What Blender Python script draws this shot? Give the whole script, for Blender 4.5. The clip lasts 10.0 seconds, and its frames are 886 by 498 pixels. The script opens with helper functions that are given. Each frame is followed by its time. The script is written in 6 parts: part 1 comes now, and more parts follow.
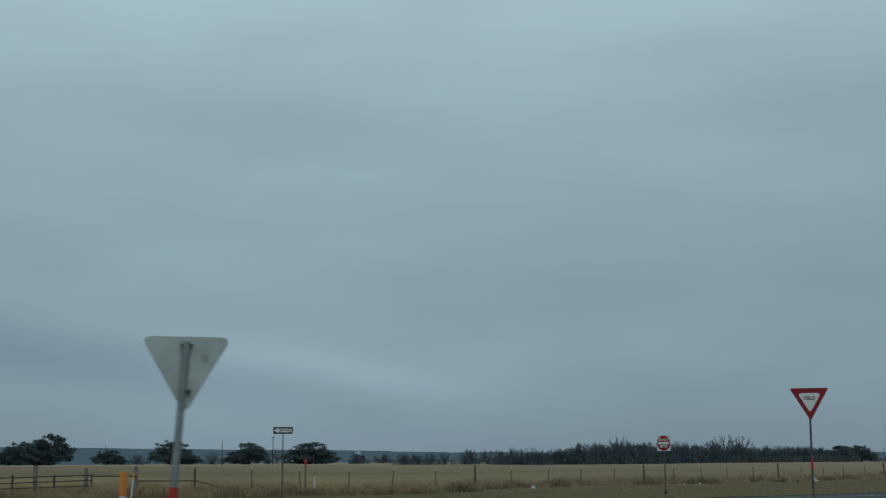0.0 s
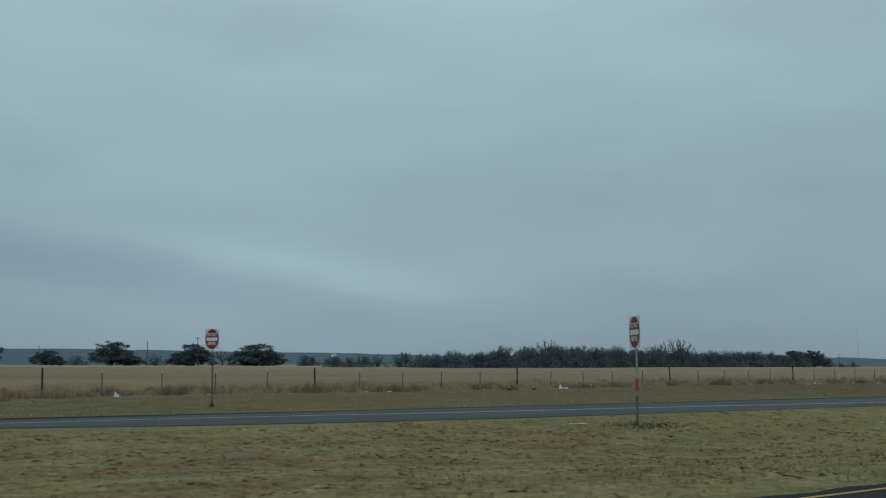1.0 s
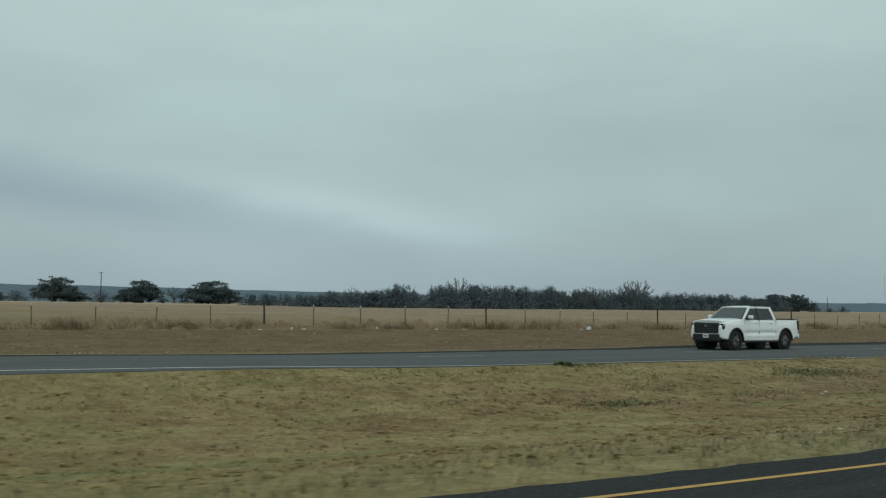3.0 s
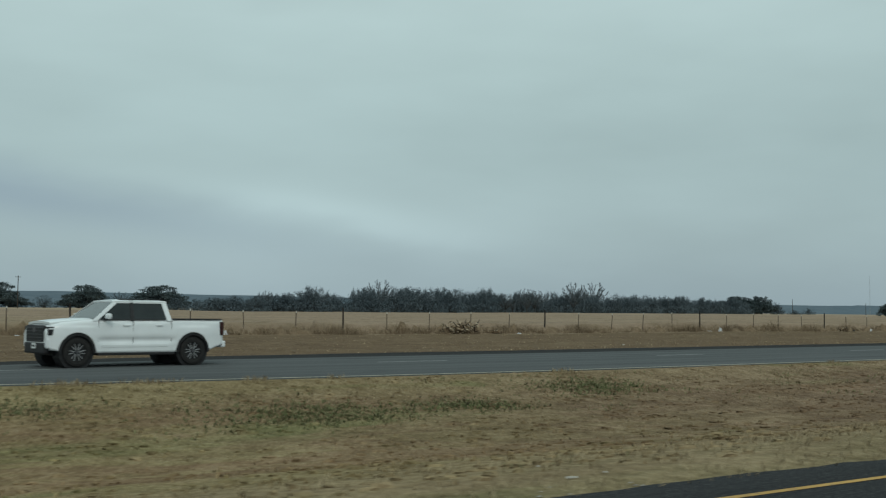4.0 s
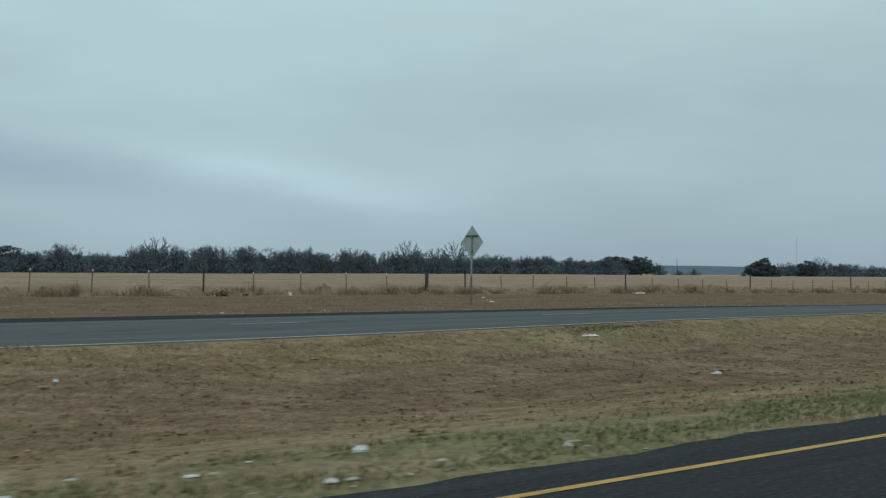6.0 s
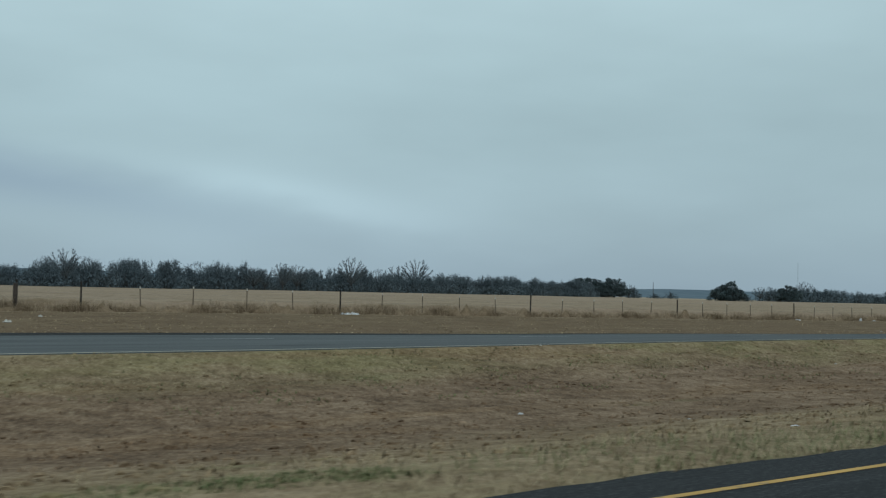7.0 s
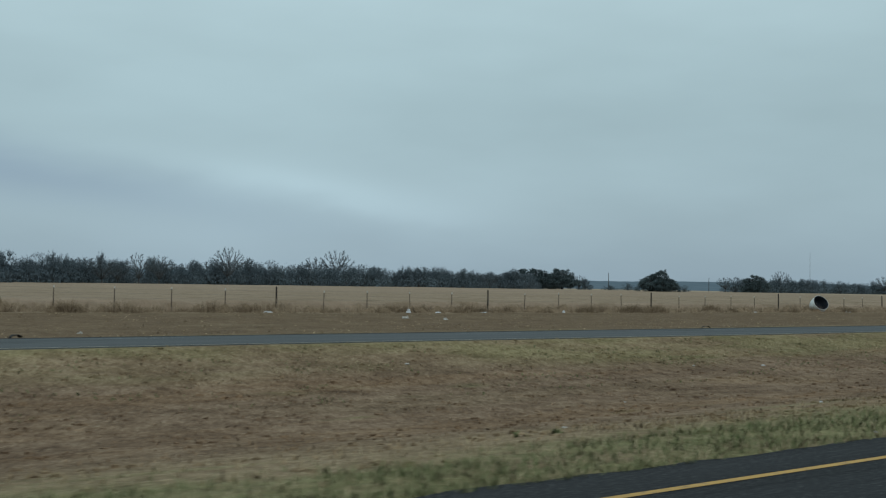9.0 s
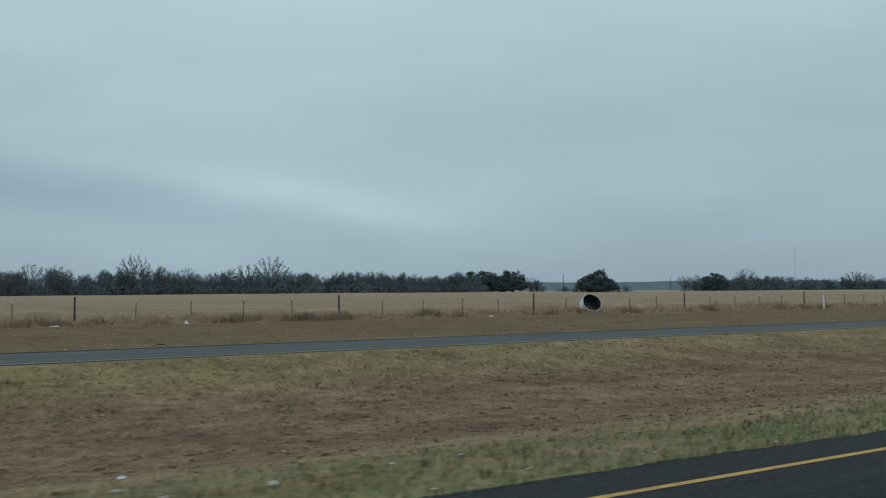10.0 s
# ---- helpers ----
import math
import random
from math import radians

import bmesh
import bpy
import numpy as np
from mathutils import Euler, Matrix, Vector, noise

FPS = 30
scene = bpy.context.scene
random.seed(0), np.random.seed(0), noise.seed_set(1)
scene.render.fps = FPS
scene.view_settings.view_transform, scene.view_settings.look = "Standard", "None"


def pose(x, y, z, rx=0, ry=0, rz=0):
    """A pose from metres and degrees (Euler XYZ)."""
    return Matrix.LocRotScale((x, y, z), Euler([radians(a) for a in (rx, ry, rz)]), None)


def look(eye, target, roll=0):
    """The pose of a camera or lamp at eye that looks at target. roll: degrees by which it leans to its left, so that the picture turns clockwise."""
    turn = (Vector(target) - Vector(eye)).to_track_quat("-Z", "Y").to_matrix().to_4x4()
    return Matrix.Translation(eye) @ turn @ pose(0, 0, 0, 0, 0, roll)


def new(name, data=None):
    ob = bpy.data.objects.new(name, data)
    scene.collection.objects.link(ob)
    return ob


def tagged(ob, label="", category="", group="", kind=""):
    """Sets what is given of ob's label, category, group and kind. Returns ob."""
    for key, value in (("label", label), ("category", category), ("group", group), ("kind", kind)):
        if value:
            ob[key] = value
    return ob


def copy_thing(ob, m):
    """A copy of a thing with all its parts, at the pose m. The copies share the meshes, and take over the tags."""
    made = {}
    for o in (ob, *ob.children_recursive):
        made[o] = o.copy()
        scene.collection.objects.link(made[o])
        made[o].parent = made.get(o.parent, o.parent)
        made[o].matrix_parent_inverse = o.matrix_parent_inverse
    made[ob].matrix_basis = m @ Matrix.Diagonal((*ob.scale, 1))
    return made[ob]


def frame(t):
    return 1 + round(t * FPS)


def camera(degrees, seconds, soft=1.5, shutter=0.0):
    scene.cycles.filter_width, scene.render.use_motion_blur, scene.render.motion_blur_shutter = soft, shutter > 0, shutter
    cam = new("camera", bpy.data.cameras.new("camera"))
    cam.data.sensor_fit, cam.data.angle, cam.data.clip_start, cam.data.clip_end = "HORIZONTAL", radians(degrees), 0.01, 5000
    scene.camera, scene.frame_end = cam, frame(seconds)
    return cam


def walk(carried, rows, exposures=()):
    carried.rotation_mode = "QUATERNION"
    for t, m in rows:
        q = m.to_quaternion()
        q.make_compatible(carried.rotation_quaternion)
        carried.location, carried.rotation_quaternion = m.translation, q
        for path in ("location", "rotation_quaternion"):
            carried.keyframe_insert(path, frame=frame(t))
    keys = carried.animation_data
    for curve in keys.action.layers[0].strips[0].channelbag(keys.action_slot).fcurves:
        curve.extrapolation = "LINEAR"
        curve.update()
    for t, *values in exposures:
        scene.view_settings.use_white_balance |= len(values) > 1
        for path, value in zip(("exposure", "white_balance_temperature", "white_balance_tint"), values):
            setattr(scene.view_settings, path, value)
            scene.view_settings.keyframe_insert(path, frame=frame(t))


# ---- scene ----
# A divided country highway seen from a moving car: own road along +x, a grassy
# median, the opposite carriageway, a mown verge, a wire fence, a dry hayfield,
# scrub woods and far hills. y grows away from the own road; metres.

# ---- camera and its drive ----
cam = camera(40.0, 10.0, soft=1.2, shutter=0.06)
EYE = 1.55
# seconds, x, y, yaw, pitch, roll
PATH = [
    (0.0, 0.0, -0.08, -40.46, 10.2, -0.34), (0.5, 15.51, -0.04, -40.28, 7.69, 0.69),
    (1.0, 30.91, 0.0, -41.11, 5.71, 0.03), (1.5, 45.82, 0.03, -39.76, 4.56, 0.61),
    (2.0, 61.13, 0.05, -40.11, 3.6, 0.61), (2.2, 67.36, 0.06, -40.06, 3.55, 0.64),
    (3.3, 101.78, 0.1, -39.24, 2.71, 0.74), (3.5, 107.88, 0.1, -39.39, 2.63, 0.73),
    (4.0, 122.69, 0.11, -39.69, 3.15, 0.43), (4.5, 137.81, 0.11, -39.86, 2.59, 0.87),
    (5.0, 153.29, 0.1, -39.68, 2.9, 1.35), (5.5, 168.75, 0.09, -40.11, 2.33, 1.63),
    (6.0, 184.0, 0.08, -42.2, 1.38, 0.29), (6.2, 190.03, 0.07, -42.67, 1.04, 0.0),
    (7.3, 223.7, 0.02, -41.62, 2.81, 1.38), (7.5, 229.91, 0.0, -41.68, 2.86, 1.11),
    (8.0, 245.49, -0.03, -41.63, 2.75, 1.05), (8.5, 260.87, -0.07, -41.14, 2.28, 1.21),
    (9.0, 276.2, -0.12, -40.66, 2.05, 0.74), (9.5, 291.76, -0.17, -41.23, 2.29, -0.03),
    (10.0, 307.4, -0.23, -40.99, 2.28, -0.54)]


SINK = {6.0: 0.015}                              # the car's springs give a little


def aim(t, x, y, yaw, pitch, roll):
    a, b = radians(yaw), radians(pitch)
    eye = Vector((x, y, EYE - SINK.get(t, 0.0)))
    return look(eye, eye + 10 * Vector((-math.sin(a) * math.cos(b), math.cos(a) * math.cos(b), math.sin(b))), roll)


walk(cam, [(t, aim(t, *row)) for t, *row in PATH],
     exposures=[(0.0, -0.56, 5950, 6), (0.5, -0.67, 5850, 5), (1.0, -0.34, 6050, 6), (1.5, -0.30, 6150, 6), (2.0, -0.1, 6450, 6),
                (3.3, 0.03, 6700, 6), (4.0, 0.03, 6600, 6), (5.0, 0.02, 6400, 7), (5.5, 0.03, 6300, 7), (6.0, 0.12, 6250, 8), (6.4, 0.12, 6200, 8), (7.3, 0.02, 6150, 8), (10.0, 0.02, 6200, 9)])

# ---- sky and light: a closed overcast, the sun only a soft brightness ----
SUN_EL, SUN_AZ = radians(38), radians(150)
world = bpy.data.worlds.new("overcast_sky")
scene.world = world
world.use_nodes = True
wt = world.node_tree
wt.nodes.clear()


def wnode(kind, **inputs):
    n = wt.nodes.new(kind)
    for key, value in inputs.items():
        n.inputs[key.replace("_", " ")].default_value = value
    return n


def wlink(a, b):
    wt.links.new(a, b)


sky = wt.nodes.new("ShaderNodeTexSky")
sky.sky_type, sky.sun_disc, sky.sun_elevation, sky.sun_rotation = "NISHITA", False, SUN_EL, SUN_AZ
sky_bg = wnode("ShaderNodeBackground", Strength=0.05)
wlink(sky.outputs[0], sky_bg.inputs["Color"])
way = wt.nodes.new("ShaderNodeTexCoord")
split = wt.nodes.new("ShaderNodeSeparateXYZ")
wlink(way.outputs["Generated"], split.inputs[0])
# brightness by height above the horizon (sine of the elevation)
rise = wt.nodes.new("ShaderNodeValToRGB")
rise.color_ramp.interpolation = "B_SPLINE"
SKY_ROWS = [(0.0, (0.285, 0.372, 0.440)), (0.10, (0.325, 0.420, 0.475)), (0.22, (0.385, 0.495, 0.530)), (0.36, (0.375, 0.490, 0.515)),
            (0.55, (0.430, 0.560, 0.580)), (0.80, (0.490, 0.625, 0.645)), (1.0, (0.620, 0.775, 0.795))]
while len(rise.color_ramp.elements) < len(SKY_ROWS):
    rise.color_ramp.elements.new(0.5)
for el, (pos_, c) in zip(rise.color_ramp.elements, SKY_ROWS):
    el.position, el.color = pos_, (*c, 1)
lift = wnode("ShaderNodeMapRange")
lift.inputs["From Min"].default_value, lift.inputs["From Max"].default_value = -0.02, 0.38
wlink(split.outputs["Z"], lift.inputs["Value"])


def wmath(op, a, b, c=None):
    m = wt.nodes.new("ShaderNodeMath")
    m.operation = op
    for value, socket in ((a, m.inputs[0]), (b, m.inputs[1]), (c, m.inputs[2])):
        if value is None:
            continue
        if isinstance(value, bpy.types.NodeSocket):
            wlink(value, socket)
        else:
            socket.default_value = value
    return m.outputs[0]


# soft cloud masses: two slow noises stretched along the horizon
flat = wt.nodes.new("ShaderNodeMapping")
flat.inputs["Scale"].default_value = (1.0, 1.0, 3.2)
flat.inputs["Rotation"].default_value = (radians(5), radians(6), 0.0)
flat.inputs["Location"].default_value = (0.35, 0.1, 0.2)
wlink(way.outputs["Generated"], flat.inputs["Vector"])
banks = wnode("ShaderNodeTexNoise", Scale=2.6, Detail=2.0, Roughness=0.4, Distortion=0.2)
wlink(flat.outputs[0], banks.inputs["Vector"])
wisps = wnode("ShaderNodeTexNoise", Scale=9.0, Detail=3.0, Roughness=0.5)
wlink(flat.outputs[0], wisps.inputs["Vector"])
wlink(lift.outputs[0], rise.inputs[0])
swell = wmath("MULTIPLY_ADD", wmath("SUBTRACT", banks.outputs["Fac"], 0.5), 0.42, wmath("MULTIPLY_ADD", wmath("SUBTRACT", wisps.outputs["Fac"], 0.5), 0.13, 1.0))
# a long slanting bank: dark below, a bright opening above its end
across = wmath("SUBTRACT", wmath("MULTIPLY", split.outputs["X"], 0.766), wmath("MULTIPLY", split.outputs["Y"], 0.643))
slant = wmath("ADD", wmath("MULTIPLY_ADD", across, 0.16, split.outputs["Z"]), wmath("MULTIPLY", wmath("SUBTRACT", wisps.outputs["Fac"], 0.5), 0.02))


def bump_at(value, centre, width):
    d = wmath("DIVIDE", wmath("SUBTRACT", value, centre), width)
    return wmath("EXPONENT", wmath("MULTIPLY", wmath("MULTIPLY", d, d), -1.0), 0.0)


dark_bank = wmath("MULTIPLY", bump_at(slant, 0.040, 0.020), bump_at(across, -0.40, 0.26))
opening = wmath("MULTIPLY", bump_at(slant, 0.068, 0.016), bump_at(across, -0.10, 0.14))
swell = wmath("MULTIPLY", swell, wmath("MULTIPLY_ADD", opening, 0.15, 1.0))
# the sky is brightest over the middle of the field and dims towards the sides
swell = wmath("MULTIPLY", swell, wmath("MULTIPLY_ADD", bump_at(across, -0.03, 0.24), 0.085, 0.96))
tone = wt.nodes.new("ShaderNodeVectorMath")
tone.operation = "SCALE"
wlink(rise.outputs[0], tone.inputs[0])
wlink(swell, tone.inputs["Scale"])
bluish = wt.nodes.new("ShaderNodeMix")
bluish.data_type = "RGBA"
wlink(wmath("MULTIPLY", dark_bank, 0.62), bluish.inputs[0])
wlink(tone.outputs[0], bluish.inputs[6])
bluish.inputs[7].default_value = (0.250, 0.335, 0.425, 1)
cloud_bg = wnode("ShaderNodeBackground", Strength=1.0)
wlink(bluish.outputs[2], cloud_bg.inputs["Color"])
veil = wt.nodes.new("ShaderNodeMixShader")
veil.inputs[0].default_value = 0.93
wlink(sky_bg.outputs[0], veil.inputs[1])
wlink(cloud_bg.outputs[0], veil.inputs[2])
out = wt.nodes.new("ShaderNodeOutputWorld")
wlink(veil.outputs[0], out.inputs[0])

sun_data = bpy.data.lights.new("sun", "SUN")
sun_data.energy, sun_data.angle, sun_data.color = 0.7, radians(25), (1.0, 0.96, 0.9)
sun = new("sun", sun_data)
sun.matrix_world = look((-60, -80, 90), (0, 20, 0))


# ---- materials ----
class Paint:
    """A node material being put together."""

    def __init__(self, name, rough=0.8, metal=0.0, spec=0.3):
        self.mat = bpy.data.materials.new(name)
        self.mat.use_nodes = True
        self.t = self.mat.node_tree
        self.b = self.t.nodes["Principled BSDF"]
        self.b.inputs["Roughness"].default_value = rough
        self.b.inputs["Metallic"].default_value = metal
        self.b.inputs["Specular IOR Level"].default_value = spec

    def node(self, kind, **inputs):
        n = self.t.nodes.new(kind)
        for key, value in inputs.items():
            n.inputs[key.replace("_", " ")].default_value = value
        return n

    def link(self, a, b):
        self.t.links.new(a, b)

    def coords(self, scale=(1, 1, 1)):
        c = self.t.nodes.new("ShaderNodeTexCoord")
        m = self.node("ShaderNodeMapping")
        m.inputs["Scale"].default_value = scale
        self.link(c.outputs["Object"], m.inputs["Vector"])
        return m.outputs[0]

    def noise(self, scale, detail=4.0, rough=0.55, at=None, stretch=(1, 1, 1)):
        n = self.node("ShaderNodeTexNoise", Scale=scale, Detail=detail, Roughness=rough)
        self.link(at or self.coords(stretch), n.inputs["Vector"])
        return n.outputs["Fac"]

    def slanted(self, scale, detail, rough, wide, long):
        """Noise whose long axis lies 33 degrees off the road's normal."""
        m = self.node("ShaderNodeMapping")
        m.vector_type = "TEXTURE"
        m.inputs["Rotation"].default_value = (0.0, 0.0, radians(-33))
        m.inputs["Scale"].default_value = (1 / wide, 1 / long, 1.0)
        self.link(self.t.nodes.new("ShaderNodeTexCoord").outputs["Object"], m.inputs["Vector"])
        return self.noise(scale, detail, rough, m.outputs[0])

    def ramp(self, fac, *stops):
        r = self.t.nodes.new("ShaderNodeValToRGB")
        e = r.color_ramp.elements
        while len(e) < len(stops):
            e.new(0.5)
        for el, (p, c) in zip(e, stops):
            el.position, el.color = p, (*c, 1) if len(c) == 3 else c
        self.link(fac, r.inputs[0])
        return r.outputs[0]

    def mask(self, fac, lo, hi):
        m = self.node("ShaderNodeMapRange")
        m.interpolation_type = "SMOOTHSTEP"
        m.inputs["From Min"].default_value, m.inputs["From Max"].default_value = lo, hi
        self.link(fac, m.inputs["Value"])
        return m.outputs[0]

    def mix(self, fac, a, b, mode="MIX"):
        m = self.t.nodes.new("ShaderNodeMix")
        m.data_type, m.blend_type = "RGBA", mode
        for value, socket in ((fac, m.inputs[0]), (a, m.inputs[6]), (b, m.inputs[7])):
            if isinstance(value, bpy.types.NodeSocket):
                self.link(value, socket)
            else:
                socket.default_value = (*value, 1) if isinstance(value, tuple) else value
        return m.outputs[2]

    def math(self, op, a, b):
        m = self.t.nodes.new("ShaderNodeMath")
        m.operation = op
        for value, socket in ((a, m.inputs[0]), (b, m.inputs[1])):
            if isinstance(value, bpy.types.NodeSocket):
                self.link(value, socket)
            else:
                socket.default_value = value
        return m.outputs[0]

    def color(self, value):
        if isinstance(value, bpy.types.NodeSocket):
            self.link(value, self.b.inputs["Base Color"])
        else:
            self.b.inputs["Base Color"].default_value = (*value, 1)
        return self

    def rough(self, value):
        self.link(value, self.b.inputs["Roughness"])
        return self

    def bump(self, height, strength=0.4, distance=0.02):
        n = self.node("ShaderNodeBump", Strength=strength, Distance=distance)
        self.link(height, n.inputs["Height"])
        self.link(n.outputs[0], self.b.inputs["Normal"])
        return self

    def upward(self, amount):
        """Turns the normals of blades towards the sky, as light scatters through a whole sward."""
        m = self.t.nodes.new("ShaderNodeMix")
        m.data_type = "VECTOR"
        m.inputs[0].default_value = amount
        self.link(self.t.nodes.new("ShaderNodeNewGeometry").outputs["Normal"], m.inputs[4])
        m.inputs[5].default_value = (0.0, -0.15, 1.0)
        n = self.t.nodes.new("ShaderNodeVectorMath")
        n.operation = "NORMALIZE"
        self.link(m.outputs[1], n.inputs[0])
        self.link(n.outputs[0], self.b.inputs["Normal"])

    def object_random(self):
        return self.t.nodes.new("ShaderNodeObjectInfo").outputs["Random"]

    def island_random(self):
        return self.t.nodes.new("ShaderNodeNewGeometry").outputs["Random Per Island"]


def worn(name, dark, light, scale=3.0, rough=0.7, metal=0.0, spec=0.3, bump=0.2):
    """Paint or metal with blotches and fine grain."""
    p = Paint(name, rough, metal, spec)
    big, fine = p.noise(scale, 5), p.noise(scale * 14, 3)
    p.color(p.mix(p.math("MULTIPLY", fine, 0.35), p.ramp(big, (0.3, dark), (0.7, light)), dark))
    if bump:
        p.bump(fine, bump, 0.004)
    return p.mat


def soil_and_grass(name, per_blade=0.0):
    """Turf whose zones follow the cross-section of the road; blades also differ one by one."""
    p = Paint(name, 0.95, spec=0.05)
    at = p.coords()
    sep = p.t.nodes.new("ShaderNodeSeparateXYZ")
    p.link(at, sep.inputs[0])
    wob = p.math("ADD", sep.outputs["Y"], p.math("MULTIPLY", p.math("SUBTRACT", p.noise(0.11, 3), 0.5), 5.0))
    patch = p.noise(0.22, 5, 0.6, stretch=(0.55, 1.3, 1))
    mott = p.noise(0.6, 4, 0.6, stretch=(0.6, 0.7, 1))
    clump = p.slanted(2.8, 5, 0.65, 0.6, 0.5)
    fine = p.slanted(8.0, 4, 0.7, 0.7, 0.3)
    grain = p.slanted(19.0, 4, 0.75, 0.9, 0.22)
    both = p.math("ADD", p.math("ADD", p.math("MULTIPLY", clump, 0.27), p.math("MULTIPLY", mott, 0.20)),
                  p.math("ADD", p.math("MULTIPLY", fine, 0.27), p.math("MULTIPLY", grain, 0.26)))
    # low terraces left by the mower
    terrace = p.noise(1.5, 4, 0.6, stretch=(0.35, 1.0, 1))
    both = p.math("ADD", both, p.math("MULTIPLY", p.math("SUBTRACT", terrace, 0.5), 0.10))
    # a stretch of even, closely mown turf
    calm = p.math("MULTIPLY", p.mask(sep.outputs["X"], 56.0, 66.0), p.math("SUBTRACT", 1.0, p.mask(sep.outputs["X"], 96.0, 110.0)))
    both = p.math("ADD", p.math("MULTIPLY", p.math("SUBTRACT", both, 0.5), p.math("SUBTRACT", 1.28, p.math("MULTIPLY", calm, 0.45))), 0.495)
    uneven = p.math("SUBTRACT", 1.0, p.math("MULTIPLY", calm, 0.75))
    dry = p.ramp(both, (0.36, (0.108, 0.072, 0.041)), (0.5, (0.205, 0.144, 0.086)), (0.62, (0.320, 0.240, 0.152)))
    brown = p.ramp(both, (0.36, (0.074, 0.046, 0.029)), (0.5, (0.164, 0.108, 0.069)), (0.62, (0.270, 0.190, 0.128)))
    rust = p.ramp(both, (0.36, (0.090, 0.050, 0.026)), (0.5, (0.190, 0.116, 0.064)), (0.62, (0.290, 0.196, 0.115)))
    green = p.ramp(both, (0.37, (0.058, 0.078, 0.026)), (0.62, (0.205, 0.205, 0.088)))
    # mown brown bottom of the swale, straw shoulders
    swale = p.math("MULTIPLY", p.mask(wob, 10.5, 18.0), p.math("SUBTRACT", 1.0, p.mask(wob, 23.5, 28.0)))
    past = p.mask(sep.outputs["X"], 112.0, 160.0)
    col = p.mix(p.math("MULTIPLY", swale, p.math("MULTIPLY", past, p.mask(patch, 0.15, 0.42))), dry, brown)
    olive = p.ramp(both, (0.36, (0.118, 0.094, 0.036)), (0.5, (0.212, 0.172, 0.076)), (0.62, (0.315, 0.260, 0.122)))
    spots = p.math("MULTIPLY", swale, p.mask(p.noise(0.28, 5, 0.65, stretch=(0.6, 1.2, 1)), 0.47, 0.60))
    early = p.math("SUBTRACT", 1.0, p.mask(sep.outputs["X"], 112.0, 165.0))
    col = p.mix(p.math("MULTIPLY", early, 0.8), col, olive)
    col = p.mix(p.math("MULTIPLY", p.math("MULTIPLY", spots, uneven), 0.65), col, p.mix(early, brown, rust))
    tuftwise = p.mask(p.slanted(1.0, 4, 0.6, 0.6, 0.6), 0.50, 0.62)
    col = p.mix(p.math("MULTIPLY", p.math("MULTIPLY", p.math("MULTIPLY", tuftwise, swale), uneven), 0.5), col, p.mix(early, brown, rust))
    pale = p.ramp(both, (0.36, (0.140, 0.095, 0.055)), (0.62, (0.335, 0.248, 0.156)))
    near = p.math("MULTIPLY", p.math("SUBTRACT", 1.0, p.mask(wob, 9.5, 15.0)), p.mask(sep.outputs["X"], 90.0, 130.0))
    col = p.mix(p.math("MULTIPLY", near, 0.6), col, pale)
    strip_ = p.math("MULTIPLY", p.math("SUBTRACT", 1.0, p.mask(wob, 8.6, 11.4)), p.mask(patch, 0.38, 0.54))
    col = p.mix(p.math("MULTIPLY", strip_, p.math("SUBTRACT", p.math("ADD", p.math("MULTIPLY", p.mask(sep.outputs["X"], 145.0, 175.0), 0.50), 0.2), p.math("MULTIPLY", p.math("MULTIPLY", p.mask(sep.outputs["X"], 214.0, 228.0), p.math("SUBTRACT", 1.0, p.mask(sep.outputs["X"], 258.0, 272.0))), 0.55))), col, green)
    # an olive shoulder beside the opposite road
    lip = p.math("MULTIPLY", p.math("MULTIPLY", p.mask(wob, 23.5, 27.5), p.mask(sep.outputs["X"], 165.0, 190.0)), p.mask(patch, 0.38, 0.60))
    col = p.mix(p.math("MULTIPLY", lip, 0.5), col, p.mix(0.5, olive, green))
    # streaks of greener and of redder turf along the road
    band = p.noise(0.16, 4, 0.6, stretch=(0.35, 1.9, 1))
    col = p.mix(p.math("MULTIPLY", p.mask(band, 0.56, 0.70), p.math("SUBTRACT", 0.5, p.math("MULTIPLY", p.math("MULTIPLY", swale, past), 0.45))), col, green)
    col = p.mix(p.math("MULTIPLY", p.mask(p.noise(0.19, 4, 0.6, stretch=(0.3, 2.0, 2)), 0.53, 0.66), p.math("MULTIPLY", uneven, 0.45)), col, rust)
    col = p.mix(p.math("MULTIPLY", p.mask(patch, 0.62, 0.75), 0.6), col, green)
    verge = p.mask(wob, 38.0, 42.0)
    vcol = p.ramp(both, (0.36, (0.104, 0.066, 0.039)), (0.5, (0.172, 0.116, 0.070)), (0.62, (0.262, 0.186, 0.114)))
    vcol = p.mix(p.math("MULTIPLY", p.mask(band, 0.50, 0.66), 0.4), vcol, p.ramp(both, (0.36, (0.138, 0.096, 0.055)), (0.62, (0.300, 0.224, 0.138))))
    vcol = p.mix(p.math("MULTIPLY", p.math("SUBTRACT", 1.0, p.mask(sep.outputs["X"], 85.0, 125.0)), 0.45), vcol, olive)
    vcol = p.mix(p.math("MULTIPLY", p.math("SUBTRACT", 1.0, p.mask(sep.outputs["X"], 44.0, 58.0)), 0.7), vcol, p.mix(0.5, p.mix(1.0, olive, (0.78, 0.78, 0.78), "MULTIPLY"), green))
    col = p.mix(verge, col, p.mix(1.0, vcol, (0.80, 0.80, 0.80), "MULTIPLY"))
    field = p.mask(sep.outputs["Y"], 62.6, 64.5)
